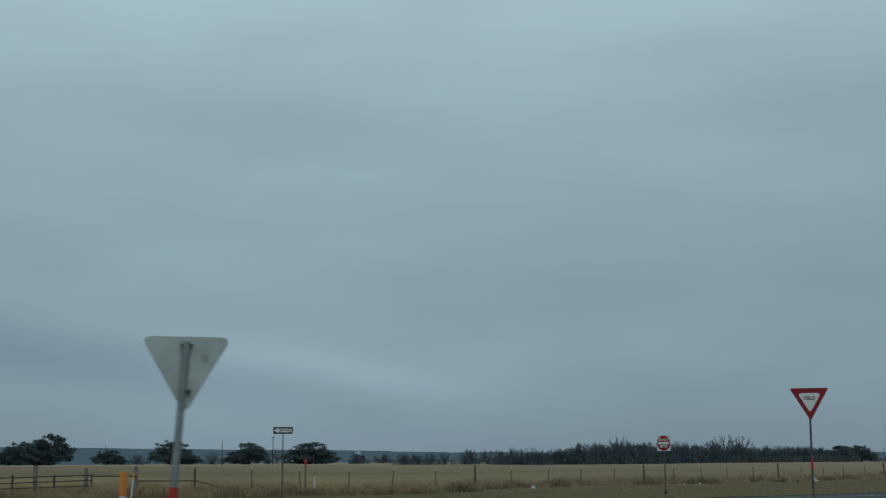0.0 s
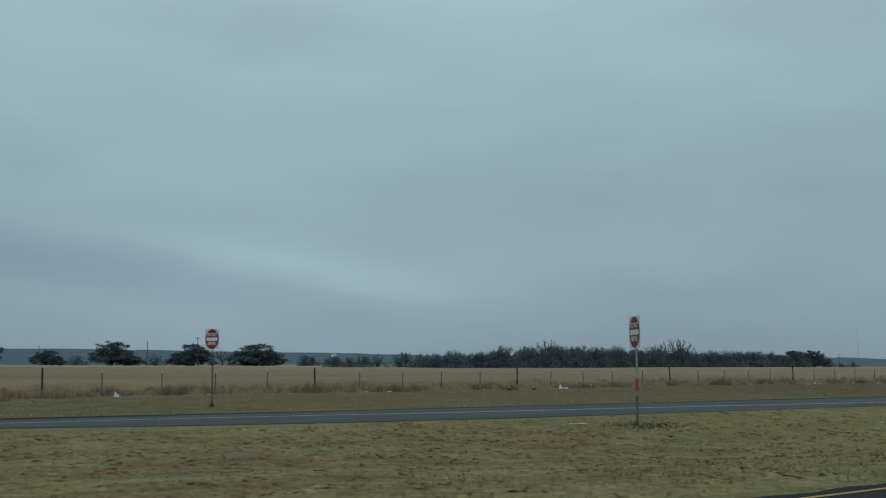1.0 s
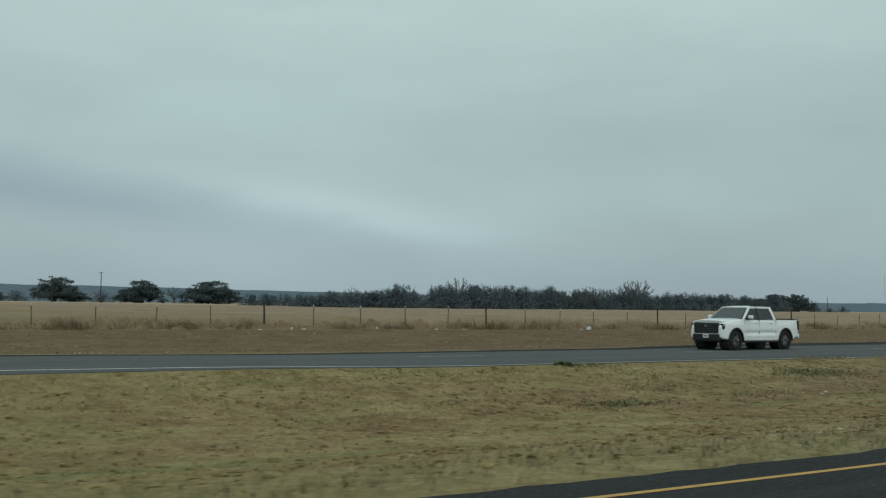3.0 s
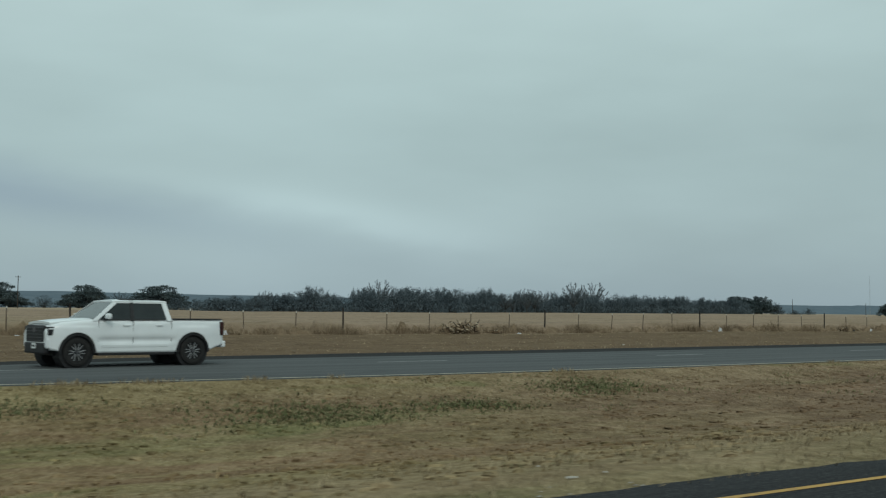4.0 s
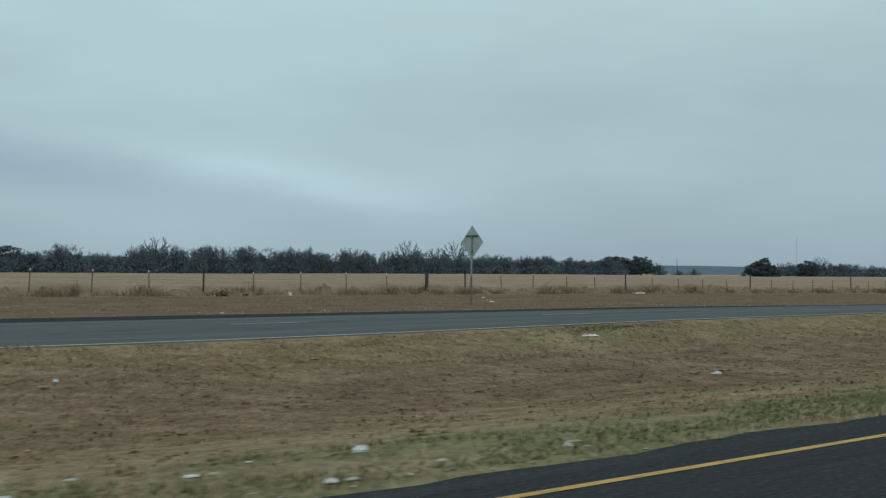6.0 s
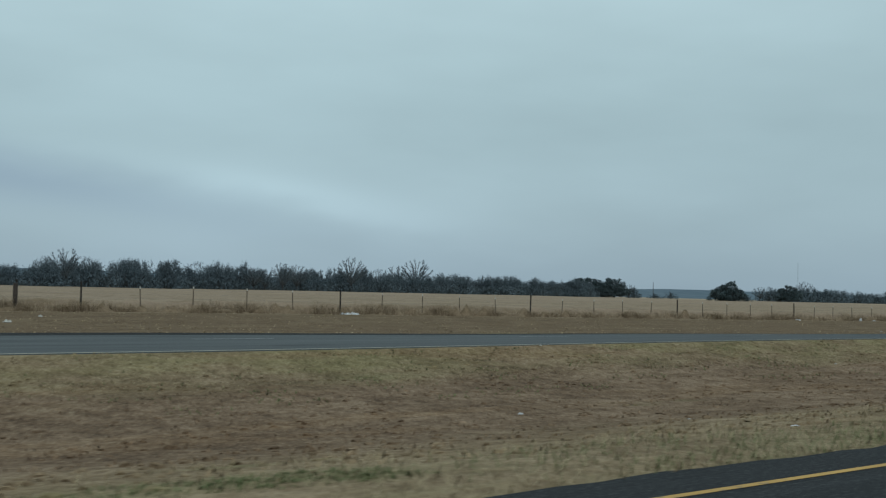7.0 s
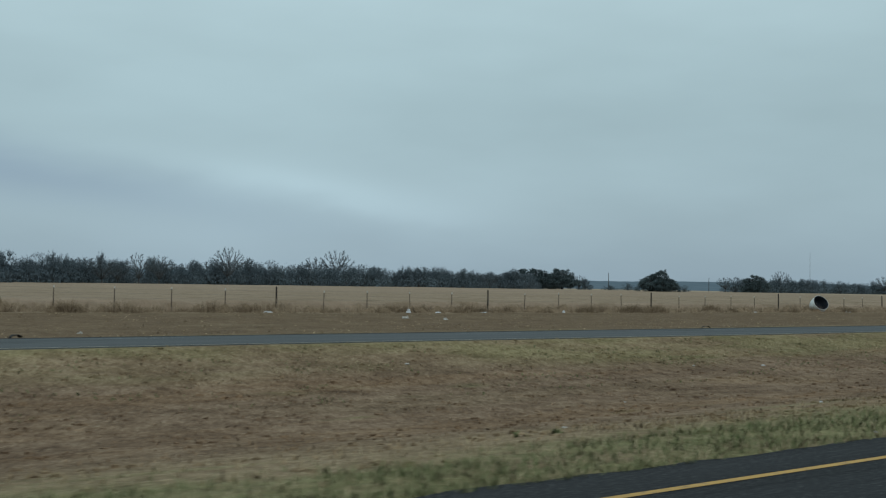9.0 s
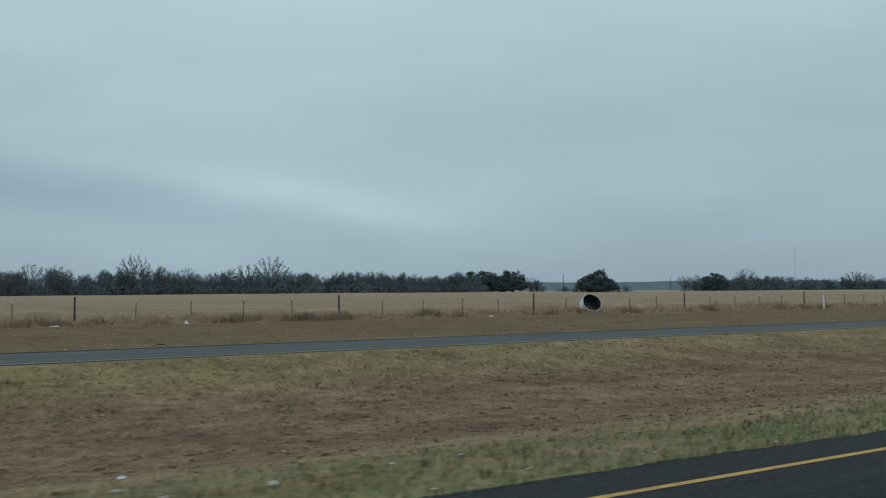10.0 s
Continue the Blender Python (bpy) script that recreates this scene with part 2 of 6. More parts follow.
    hay = p.ramp(p.noise(0.05, 6, 0.6, stretch=(1, 0.5, 1)), (0.3, (0.280, 0.210, 0.145)), (0.7, (0.370, 0.290, 0.205)))
    col = p.mix(field, col, hay)
    if per_blade:
        own_tone = p.ramp(p.island_random(), (0.0, (0.66, 0.65, 0.64)), (0.5, (0.80, 0.80, 0.79)), (1.0, (1.0, 0.99, 0.97)))
        # the factor also lifts the colour for light that blades and clods lose
        p.color(p.mix(1.0, p.mix(1.0, col, own_tone, "MULTIPLY"), (per_blade, per_blade, per_blade), "MULTIPLY"))
        p.upward(0.65)
        return p.mat
    # shade between clumps, put into the colour as short dark dashes and fine pits
    gaps = p.math("MULTIPLY", p.mask(clump, 0.54, 0.66), p.mask(fine, 0.46, 0.60))
    col = p.mix(p.math("MULTIPLY", p.math("MULTIPLY", gaps, uneven), 0.25), col, (0.056, 0.040, 0.025))
    col = p.mix(p.math("MULTIPLY", p.mask(p.slanted(5.0, 3, 0.6, 0.6, 0.5), 0.58, 0.72), 0.22), col, (0.078, 0.054, 0.033))
    col = p.mix(p.math("MULTIPLY", p.mask(grain, 0.56, 0.72), 0.30), col, (0.40, 0.34, 0.23))
    p.color(col)
    p.bump(p.math("ADD", p.math("MULTIPLY", clump, 1.0), p.math("ADD", p.math("MULTIPLY", fine, 0.35), p.math("MULTIPLY", grain, 0.08))), 1.0, 0.14)
    return p.mat


def asphalt(name, base, wear, chips=0.35, coarse=0.0):
    """Worn asphalt: wheel tracks, long streaks, dark sealed cracks and pale chippings."""
    p = Paint(name, 0.95, spec=0.06)
    stone = p.noise(160.0, 2, 0.8)
    lane = p.noise(0.9, 4, 0.5, stretch=(0.03, 1.6, 1))
    blot = p.noise(0.35, 4, 0.6, stretch=(0.4, 1, 1))
    streak = p.noise(2.4, 5, 0.65, stretch=(0.05, 2.2, 1))
    col = p.ramp(lane, (0.3, base), (0.7, wear))
    col = p.mix(p.mask(blot, 0.55, 0.8), col, tuple(0.7 * c for c in base))
    col = p.mix(p.math("MULTIPLY", p.mask(streak, 0.56, 0.68), 0.5), col, tuple(0.55 * c for c in base))
    col = p.mix(p.math("MULTIPLY", p.mask(streak, 0.44, 0.34), 0.35), col, tuple(1.35 * c for c in wear))
    col = p.mix(p.math("MULTIPLY", p.mask(stone, 0.5, 0.75), chips), col, (0.20, 0.20, 0.20))
    if coarse:
        lump = p.noise(22.0, 4, 0.75, stretch=(0.6, 1, 1))
        col = p.mix(p.math("MULTIPLY", p.mask(lump, 0.52, 0.66), coarse), col, (0.13, 0.128, 0.125))
        col = p.mix(p.math("MULTIPLY", p.mask(lump, 0.47, 0.36), coarse), col, (0.010, 0.010, 0.011))
    p.color(col).bump(stone, 0.5, 0.006)
    return p.mat


def road_paint(name, tone_, bare):
    p = Paint(name, 0.7)
    gone = p.mask(p.noise(6.0, 6, 0.75), 0.52, 0.66)
    p.color(p.mix(p.math("MULTIPLY", gone, 0.75), p.ramp(p.noise(1.3, 3), (0.3, tuple(0.8 * c for c in tone_)), (0.7, tone_)), bare))
    return p.mat


def blades(name, low, mid_, high, per_thing=False, soft=0.0):
    """Straw, grass or leaves that differ from blade to blade; soft: how far a blade is lit like the sward as a whole."""
    p = Paint(name, 0.8, spec=0.2 if not soft else 0.06)
    p.color(p.ramp(p.island_random(), (0.0, low), (0.5, mid_), (1.0, high)))
    if per_thing:
        c = p.ramp(p.island_random(), (0.0, low), (0.5, mid_), (1.0, high))
        p.color(p.mix(0.5, c, p.ramp(p.object_random(), (0.0, low), (1.0, high))))
    if soft:
        p.upward(soft)
    return p.mat


M = {
    "ground": soil_and_grass("ground_turf"),
    "sod": soil_and_grass("turf_blades", 1.6),
    "clod": soil_and_grass("turf_clods", 1.2),
    "asphalt_far": asphalt("asphalt_grey", (0.070, 0.075, 0.077), (0.104, 0.109, 0.111)),
    "asphalt_near": asphalt("asphalt_dark", (0.019, 0.020, 0.021), (0.032, 0.033, 0.035), 0.3, 0.4),
    "asphalt_cross": asphalt("asphalt_crossover", (0.011, 0.012, 0.013), (0.020, 0.021, 0.022), 0.25, 0.3),
    "asphalt_edge": asphalt("asphalt_shoulder", (0.019, 0.019, 0.020), (0.031, 0.030, 0.029), 0.15),
    "white_line": road_paint("white_road_paint", (0.62, 0.62, 0.58), (0.09, 0.095, 0.10)),
    "yellow_line": road_paint("yellow_road_paint", (0.50, 0.285, 0.062), (0.07, 0.07, 0.07)),
    "thin_line": road_paint("worn_white_road_paint", (0.34, 0.35, 0.34), (0.09, 0.095, 0.10)),
    "cream_line": road_paint("faded_cream_road_paint", (0.46, 0.42, 0.32), (0.16, 0.15, 0.12)),
    "hay": blades("dry_hay", (0.265, 0.194, 0.130), (0.325, 0.244, 0.168), (0.380, 0.294, 0.206), soft=0.7),
    "hay_stalk": blades("dry_hay_stalks", (0.255, 0.186, 0.120), (0.330, 0.248, 0.166), (0.400, 0.308, 0.212), soft=0.5),
    "hay_gold": blades("golden_dry_grass", (0.180, 0.130, 0.064), (0.300, 0.222, 0.112), (0.400, 0.305, 0.165), soft=0.6),
    "weeds": blades("brown_weeds", (0.110, 0.076, 0.046), (0.195, 0.139, 0.087), (0.305, 0.226, 0.148), soft=0.5),
    "turf": blades("straw_turf", (0.220, 0.164, 0.092), (0.310, 0.240, 0.142), (0.430, 0.345, 0.215), soft=0.7),
    "green_turf": blades("green_turf", (0.090, 0.116, 0.044), (0.158, 0.168, 0.076), (0.310, 0.280, 0.156), soft=0.8),
    "dense_green": blades("dense_green_turf", (0.104, 0.132, 0.052), (0.152, 0.170, 0.076), (0.240, 0.235, 0.118), soft=0.85),
    "brown_turf": blades("brown_turf", (0.240, 0.172, 0.104), (0.345, 0.256, 0.156), (0.460, 0.360, 0.228), soft=0.7),
    # distance haze is put into both leaf colours, lighter and bluer than foliage
    "oak_leaf": blades("hazed_live_oak_leaves", (0.033, 0.050, 0.053), (0.057, 0.079, 0.083), (0.086, 0.110, 0.114), True),
    "scrub_leaf": blades("hazed_grey_scrub_twigs", (0.062, 0.082, 0.095), (0.078, 0.100, 0.114), (0.095, 0.118, 0.132), True),
    "bark": worn("grey_bark", (0.045, 0.046, 0.047), (0.090, 0.093, 0.095), 2.0, 0.95, bump=0.5),
    "old_wood": worn("weathered_wood", (0.030, 0.024, 0.020), (0.080, 0.062, 0.050), 5.0, 0.9, bump=0.5),
    "dark_post": worn("blackened_wood", (0.014, 0.012, 0.011), (0.040, 0.032, 0.027), 5.0, 0.95, bump=0.5),
    "rust_steel": worn("rusty_steel", (0.060, 0.042, 0.033), (0.125, 0.085, 0.062), 9.0, 0.75, 0.3),
    "t_post": worn("dull_rusty_steel", (0.048, 0.032, 0.025), (0.085, 0.057, 0.044), 9.0, 0.7, 0.2),
    "pale_tip": worn("pale_post_tip", (0.45, 0.44, 0.40), (0.62, 0.60, 0.56), 9.0, 0.7),
    "wire": worn("galvanised_wire", (0.10, 0.10, 0.10), (0.20, 0.20, 0.20), 9.0, 0.5, 0.6),
    "dull_post": worn("dull_weathered_steel", (0.070, 0.068, 0.058), (0.130, 0.125, 0.108), 7.0, 0.7, 0.2),
    "worn_post": worn("rust_stained_steel", (0.110, 0.088, 0.070), (0.190, 0.160, 0.132), 7.0, 0.75, 0.2),
    "galv": worn("galvanised_steel", (0.20, 0.22, 0.235), (0.34, 0.37, 0.385), 6.0, 0.45, 0.55),
    "dark_steel": worn("dark_weathered_steel", (0.055, 0.062, 0.066), (0.105, 0.116, 0.120), 6.0, 0.6, 0.3),
    "sign_back": worn("bare_aluminium", (0.33, 0.37, 0.36), (0.46, 0.50, 0.49), 2.5, 0.5, 0.45),
    "sign_red": worn("red_sign_sheeting", (0.19, 0.010, 0.017), (0.27, 0.016, 0.023), 3.0, 0.45),
    "sign_white": worn("white_sign_sheeting", (0.60, 0.61, 0.60), (0.76, 0.77, 0.76), 3.0, 0.45),
    "sign_black": worn("black_sign_sheeting", (0.014, 0.014, 0.016), (0.028, 0.028, 0.030), 3.0, 0.5),
    "orange": worn("orange_reflector", (0.62, 0.20, 0.03), (0.80, 0.30, 0.05), 5.0, 0.5),
    "red_tape": worn("red_reflective_tape", (0.32, 0.022, 0.022), (0.45, 0.038, 0.034), 5.0, 0.45),
    "white_plastic": worn("white_plastic", (0.62, 0.62, 0.60), (0.80, 0.80, 0.78), 5.0, 0.5),
}


# ---- mesh helpers ----
def part(name, bm, material, parent=None, label=""):
    """Links a bmesh as one mesh object, under a thing or a part."""
    me = bpy.data.meshes.new(name)
    bm.to_mesh(me)
    bm.free()
    for m in material if isinstance(material, (list, tuple)) else (material,):
        me.materials.append(m)
    ob = new(name, me)
    if parent:
        ob.parent = parent
    if label:
        tagged(ob, label)
    return ob


def raw(name, verts, faces, material, parent=None, smooth=False):
    me = bpy.data.meshes.new(name)
    me.from_pydata(verts, [], faces)
    me.materials.append(material)
    if smooth:
        me.polygons.foreach_set("use_smooth", [True] * len(faces))
    ob = new(name, me)
    if parent:
        ob.parent = parent
    return ob


def thing(name, x, y, z, turn=0.0, **tags):
    ob = new(name)
    ob.empty_display_size = 0.2
    ob.matrix_basis = pose(x, y, z, 0, 0, turn)
    return tagged(ob, **tags)


def box(bm, cx, cy, cz, sx, sy, sz, bevel=0.0, m=None):
    r = bmesh.ops.create_cube(bm, size=1.0)["verts"]
    bmesh.ops.scale(bm, vec=(sx, sy, sz), verts=r)
    if bevel:
        edges = list({e for v in r for e in v.link_edges})
        r = list({v for f in bmesh.ops.bevel(bm, geom=edges, offset=bevel, segments=2, affect="EDGES", profile=0.6)["faces"] for v in f.verts} | {v for v in r if v.is_valid})
    bmesh.ops.translate(bm, vec=(cx, cy, cz), verts=r)
    if m:
        bmesh.ops.transform(bm, matrix=m, verts=r)
    return r


def rod(bm, a, b, r1, r2=None, sides=8):
    """A tapered round bar from a to b."""
    a, b = Vector(a), Vector(b)
    d = b - a
    m = Matrix.Translation((a + b) / 2) @ d.to_track_quat("Z", "Y").to_matrix().to_4x4()
    return bmesh.ops.create_cone(bm, cap_ends=True, segments=sides, radius1=r1, radius2=r1 if r2 is None else r2, depth=d.length, matrix=m)["verts"]


def plate(bm, outline, thick):
    """A flat plate in the x-z plane with the given outline, thickness along y."""
    front = [bm.verts.new((x, -thick / 2, z)) for x, z in outline]
    back = [bm.verts.new((x, thick / 2, z)) for x, z in outline]
    bm.faces.new(front)
    bm.faces.new(back[::-1])
    n = len(outline)
    for i in range(n):
        bm.faces.new((front[i], back[i], back[(i + 1) % n], front[(i + 1) % n]))


def rounded(points, radius, steps=5):
    """A polygon's outline with rounded corners."""
    res = []
    n = len(points)
    for i in range(n):
        p, a, b = Vector(points[i]), Vector(points[i - 1]), Vector(points[(i + 1) % n])
        u, v = (a - p).normalized(), (b - p).normalized()
        cut = radius / math.tan(u.angle(v) / 2)
        s, e = p + u * cut, p + v * cut
        for k in range(steps + 1):
            t = k / steps
            res.append(tuple((1 - t) ** 2 * s + 2 * t * (1 - t) * p + t * t * e))
    return res


def lettering(name, text, size, material, parent, x, y, z, wide=1.0):
    """Raised letters that face -y, centred on x, z."""
    cu = bpy.data.curves.new(name, "FONT")
    cu.body, cu.size, cu.align_x, cu.align_y, cu.extrude = text, size, "CENTER", "CENTER", 0.001
    cu.offset = 0.006 * size / 0.1 * 0.5
    tmp = new("letters_tmp", cu)
    me = bpy.data.meshes.new_from_object(tmp.evaluated_get(bpy.context.evaluated_depsgraph_get()))
    bpy.data.objects.remove(tmp)
    me.name = name
    me.materials.clear()
    me.materials.append(material)
    ob = new(name, me)
    ob.parent = parent
    ob.matrix_basis = pose(x, y, z, 90, 0, 0) @ Matrix.Diagonal((wide, 1, 1, 1))
    return ob


# ---- the lie of the land ----
def lerp(x, table):
    if x <= table[0][0]:
        return table[0][1]
    for (a, u), (b, v) in zip(table, table[1:]):
        if x <= b:
            t = (x - a) / (b - a)
            t = t * t * (3 - 2 * t)
            return u + (v - u) * t
    return table[-1][1]


EDGE_Y = [(-60, 9.4), (62, 8.9), (110, 7.95), (160, 7.0), (600, 7.15)]       # rim of the own road
LINE_Y = [(-60, 8.7), (68, 8.45), (110, 7.05), (160, 6.1), (600, 6.1)]      # its yellow line
NEAR_Z = [(20, 0.0), (60, 0.0), (108, -0.05), (118, -0.14), (128, -0.15), (150, -0.24), (200, -0.2), (228, -0.02), (262, 0.09), (288, 0.06), (325, 0.02), (700, 0.02)]
FAR_Z = [(104, -0.02), (118, -0.115), (132, -0.10), (142, 0.0), (200, 0.09), (230, 0.08), (255, -0.03), (288, -0.15), (700, -0.15)]
CROWN = [(29.0, 0.0), (33.5, 0.10), (39.0, 0.05)]                              # crown of the opposite road
SWALE = [(38, -0.12), (62, -0.62), (110, -0.95), (500, -1.0)]
FAR_NEAR, FAR_FAR = 29.0, 39.0
FENCE_Y = 65.2
FENCE_Z = [(38, 0.2), (45, 0.05), (60, 0.08), (78, 0.14), (135, 0.34), (185, 0.32), (205, 0.42), (245, 0.38), (330, 0.14)]   # foot of the fence


def along(x, table):
    """Straight interpolation in a table of x, value."""
    return float(np.interp(x, [a for a, _ in table], [b for _, b in table]))


NEAR_RIM = [(-60, 29.0), (30, 29.4), (38, 31.2), (43, 31.9), (47, 30.9), (53, 29.9), (60, 29.15), (75, 28.8), (110, 28.88)]   # its rim by the median
FAR_RIM = [(30, 39.1), (46, 38.9), (60, 38.0), (110, 38.2), (150, 39.2), (245, 39.2), (300, 38.35)]                            # its rim by the verge
SEAM = [(60, 36.9), (250, 36.9), (300, 36.0)]                                                                                   # where its lanes meet the dark shoulder
TAPER = [(36, 33.9), (50, 33.5), (60, 32.4), (75, 31.8), (90, 31.0), (118, 29.14)]                                             # white line of the turning lane


def road_z(x, y):
    a, b = lerp(x, NEAR_Z), lerp(x, FAR_Z)
    return a + (b - a) * (y - FAR_NEAR) / (FAR_FAR - FAR_NEAR) + lerp(y, CROWN)


def ground_z(x, y):
    e = lerp(x, EDGE_Y)
    if y < -8:
        return -0.02 - 0.012 * min(-8 - y, 60)
    if y <= e:
        return -0.03
    if y < FAR_NEAR:
        z0, z1, low = -0.03, road_z(x, FAR_NEAR) - 0.015, lerp(x, SWALE)
        t = min(1.0, (y - e) / (FAR_NEAR - 0.55 - e))
        if t < 0.52:
            s = t / 0.52
            s = s * s * (3 - 2 * s)
            z = z0 + (low - z0) * s
        else:
            s = (t - 0.52) / 0.48
            s = s ** 2.4
            z = low + (z1 - low) * s
        k = min(1.0, (y - e) / 2, (FAR_NEAR - y) / 2)
        if not 28 < x < 346:
            return z
        lump = noise.noise((x * 1.5, y * 2.2, 4.1)) + 0.8 * noise.noise((x * 3.7, y * 5.0, 2.7))
        return z + k * (0.06 * noise.noise((x * 0.16, y * 0.3, 0.3)) + 0.030 * abs(lump) * (0.6 + 0.8 * noise.noise((x * 0.3, y * 0.5, 8.8))))
    if y <= FAR_FAR:
        return road_z(x, y) - 0.03
    if y < 63:
        z0, z1 = road_z(x, FAR_FAR) - 0.02, lerp(x, FENCE_Z)
        t = (y - FAR_FAR) / (63 - FAR_FAR)
        k = min(1.0, (y - FAR_FAR) / 2)
        return z0 * (1 - t) + z1 * t * t - 0.13 * math.sin(math.pi * min(1, t * 1.35)) * (t < 0.74) + 0.05 * k * noise.noise((x * 0.15, y * 0.3, 7.7))
    slope = lerp(x, [(330, 0.0084), (560, 0.0108)])
    knee = 0.2 + 267 * slope
    far = lerp(x, [(480, 4.6), (640, 6.3)])
    low = lerp(x, FENCE_Z) + (0.2 - lerp(x, FENCE_Z)) * min(1.0, (y - 63) / 30)
    rise = low + (y - 63) * slope if y < 330 else knee + (far - knee) * (y - 330) / 370 if y < 700 else far + (y - 700) * 0.002
    return rise + 0.1 * noise.noise((x * 0.03, y * 0.03, 1.5)) * min(1, (y - 63) / 20)


def steps(*spans):
    """Rising stations: (from, to, spacing) after one another."""
    res = []
    for a, b, d in spans:
        n = max(1, round((b - a) / d))
        res += [a + (b - a) * i / n for i in range(n)]
    return res + [spans[-1][1]]


def sheet(name, xs, ys, z_of, material):
    verts = [(x, y, z_of(x, y)) for x in xs for y in ys]
    n = len(ys)
    faces = [(i * n + j, (i + 1) * n + j, (i + 1) * n + j + 1, i * n + j + 1) for i in range(len(xs) - 1) for j in range(n - 1)]
    return raw(name, verts, faces, material, smooth=True)


ground = sheet("ground",
               steps((-4000, -400, 600), (-400, -40, 40), (-40, 28, 1.0), (28, 346, 0.44), (346, 440, 1.0), (440, 900, 10), (900, 4900, 500)),
               steps((-1500, -40, 365), (-40, -8, 8), (-8, 6, 3.5), (6, 30, 0.2), (30, 39.5, 1.9), (39.5, 66, 0.8), (66, 120, 6), (120, 720, 30), (720, 4800, 510)),
               ground_z, M["ground"])
tagged(ground, "dry mown turf and straw-coloured hayfield", "ground", kind="structure")


def ribbon(name, xs, lo, hi, z_of, material, cuts=2):
    """A strip of road between two edges, given as functions of x, with a turned-down rim."""
    verts, faces = [], []
    for x in xs:
        a, b = lo(x), hi(x)
        row = [(x, a, z_of(x, a) - 0.05)] + [(x, a + (b - a) * i / cuts, z_of(x, a + (b - a) * i / cuts)) for i in range(cuts + 1)] + [(x, b, z_of(x, b) - 0.05)]
        verts += row
    n = cuts + 3
    for i in range(len(xs) - 1):
        for j in range(n - 1):
            faces.append((i * n + j, (i + 1) * n + j, (i + 1) * n + j + 1, i * n + j + 1))
    return raw(name, verts, faces, material)


def ragged(y, amount, seed):
    """An edge that grass has eaten into."""
    def at(x):
        return y(x) + amount * noise.noise((x * 0.9, seed, 0)) + 0.6 * amount * noise.noise((x * 3.1, seed, 5))
    return at


fine_x = steps((-400, -20, 20), (-20, 440, 0.5), (440, 1200, 20))
own = ribbon("road", fine_x, lambda x: -5.0, ragged(lambda x: lerp(x, EDGE_Y), 0.17, 3.3), lambda x, y: 0.0, M["asphalt_near"], 3)
tagged(own, "dark asphalt highway lanes with a ragged grassy rim", "road", kind="structure")
opp = ribbon("opposite_road", fine_x, ragged(lambda x: along(x, NEAR_RIM), 0.10, 8.1), lambda x: along(x, SEAM), road_z, M["asphalt_far"], 16)
tagged(opp, "weathered grey asphalt carriageway", "road", kind="structure")
rim = ribbon("road_shoulder", fine_x, lambda x: along(x, SEAM) + 0.02, ragged(lambda x: along(x, FAR_RIM), 0.12, 1.7), road_z, M["asphalt_edge"], 3)
tagged(rim, "dark asphalt shoulder", "road shoulder", kind="structure")


def stripe(name, x0, x1, y_of, width, z_of, material, label):
    xs = steps((x0, x1, 2.0)) if x1 - x0 > 4 else [x0, x1]
    verts, faces = [], []
    for x in xs:
        y = y_of(x)
        verts += [(x, y - width / 2, z_of(x, y - width / 2) + 0.005), (x, y + width / 2, z_of(x, y + width / 2) + 0.005)]
    faces = [(2 * i, 2 * i + 2, 2 * i + 3, 2 * i + 1) for i in range(len(xs) - 1)]
    return tagged(raw(name, verts, faces, material), label, "road marking", kind="structure")


stripe("yellow_line", 42, 460, lambda x: lerp(x, LINE_Y), 0.105, lambda x, y: 0.0, M["yellow_line"], "solid yellow edge line on the dark road")
stripe("edge_line", 118, 460, lambda x: FAR_NEAR + 0.14, 0.13, road_z, M["cream_line"], "faded cream edge line along the grass")
stripe("white_line", 36, 118, lambda x: along(x, TAPER), 0.13, road_z, M["white_line"], "solid white lane line")
for i in range(24):
    x0 = 118.7 + 14.4 * i
    stripe("lane_dash", x0, x0 + 3.05, lambda x: 33.4, 0.11, road_z, M["thin_line"], "short worn white lane dash")


# the paved crossover that joins both roads, with its grass nose
def crossover():
    # outline from the own road across to the opposite road
    tip = [(31.2, 9.0), (31.3, 13.0), (31.4, 17.4), (32.6, 21.7), (34.2, 26.0), (36.2, 28.4), (38.2, 29.8), (41.5, 31.4), (43.5, 33.2)]
    left = [(4.0, 33.2), (6.0, 29.4), (9.0, 25.0), (10.0, 18.0), (9.5, 12.0), (6.0, 9.0)]
    bm = bmesh.new()
    rows = 28
    verts = []
    for i in range(rows + 1):
        y = 8.8 + (33.2 - 8.8) * i / rows
        x1 = lerp(y, [(b, a) for a, b in tip]) + 0.25 * noise.noise((y * 1.3, 2.2, 0))
        x0 = lerp(y, sorted((b, a) for a, b in left))
        k = (y - 8.8) / 24.4
        row = []
        for j in range(11):
            x = x0 + (x1 - x0) * j / 10
            row.append(bm.verts.new((x, y, max(0.012, ground_z(x, y) + 0.04) if 0.02 < k else 0.012)))
        row.append(bm.verts.new((x1 + 0.45, y, ground_z(x1 + 0.45, y) - 0.04)))
        verts.append(row)
    for a, b in zip(verts, verts[1:]):
        for j in range(11):
            bm.faces.new((a[j], a[j + 1], b[j + 1], b[j]))
    ob = part("crossover_road", bm, M["asphalt_cross"])
    return tagged(ob, "dark asphalt crossover through the median", "road", kind="structure")


crossover()


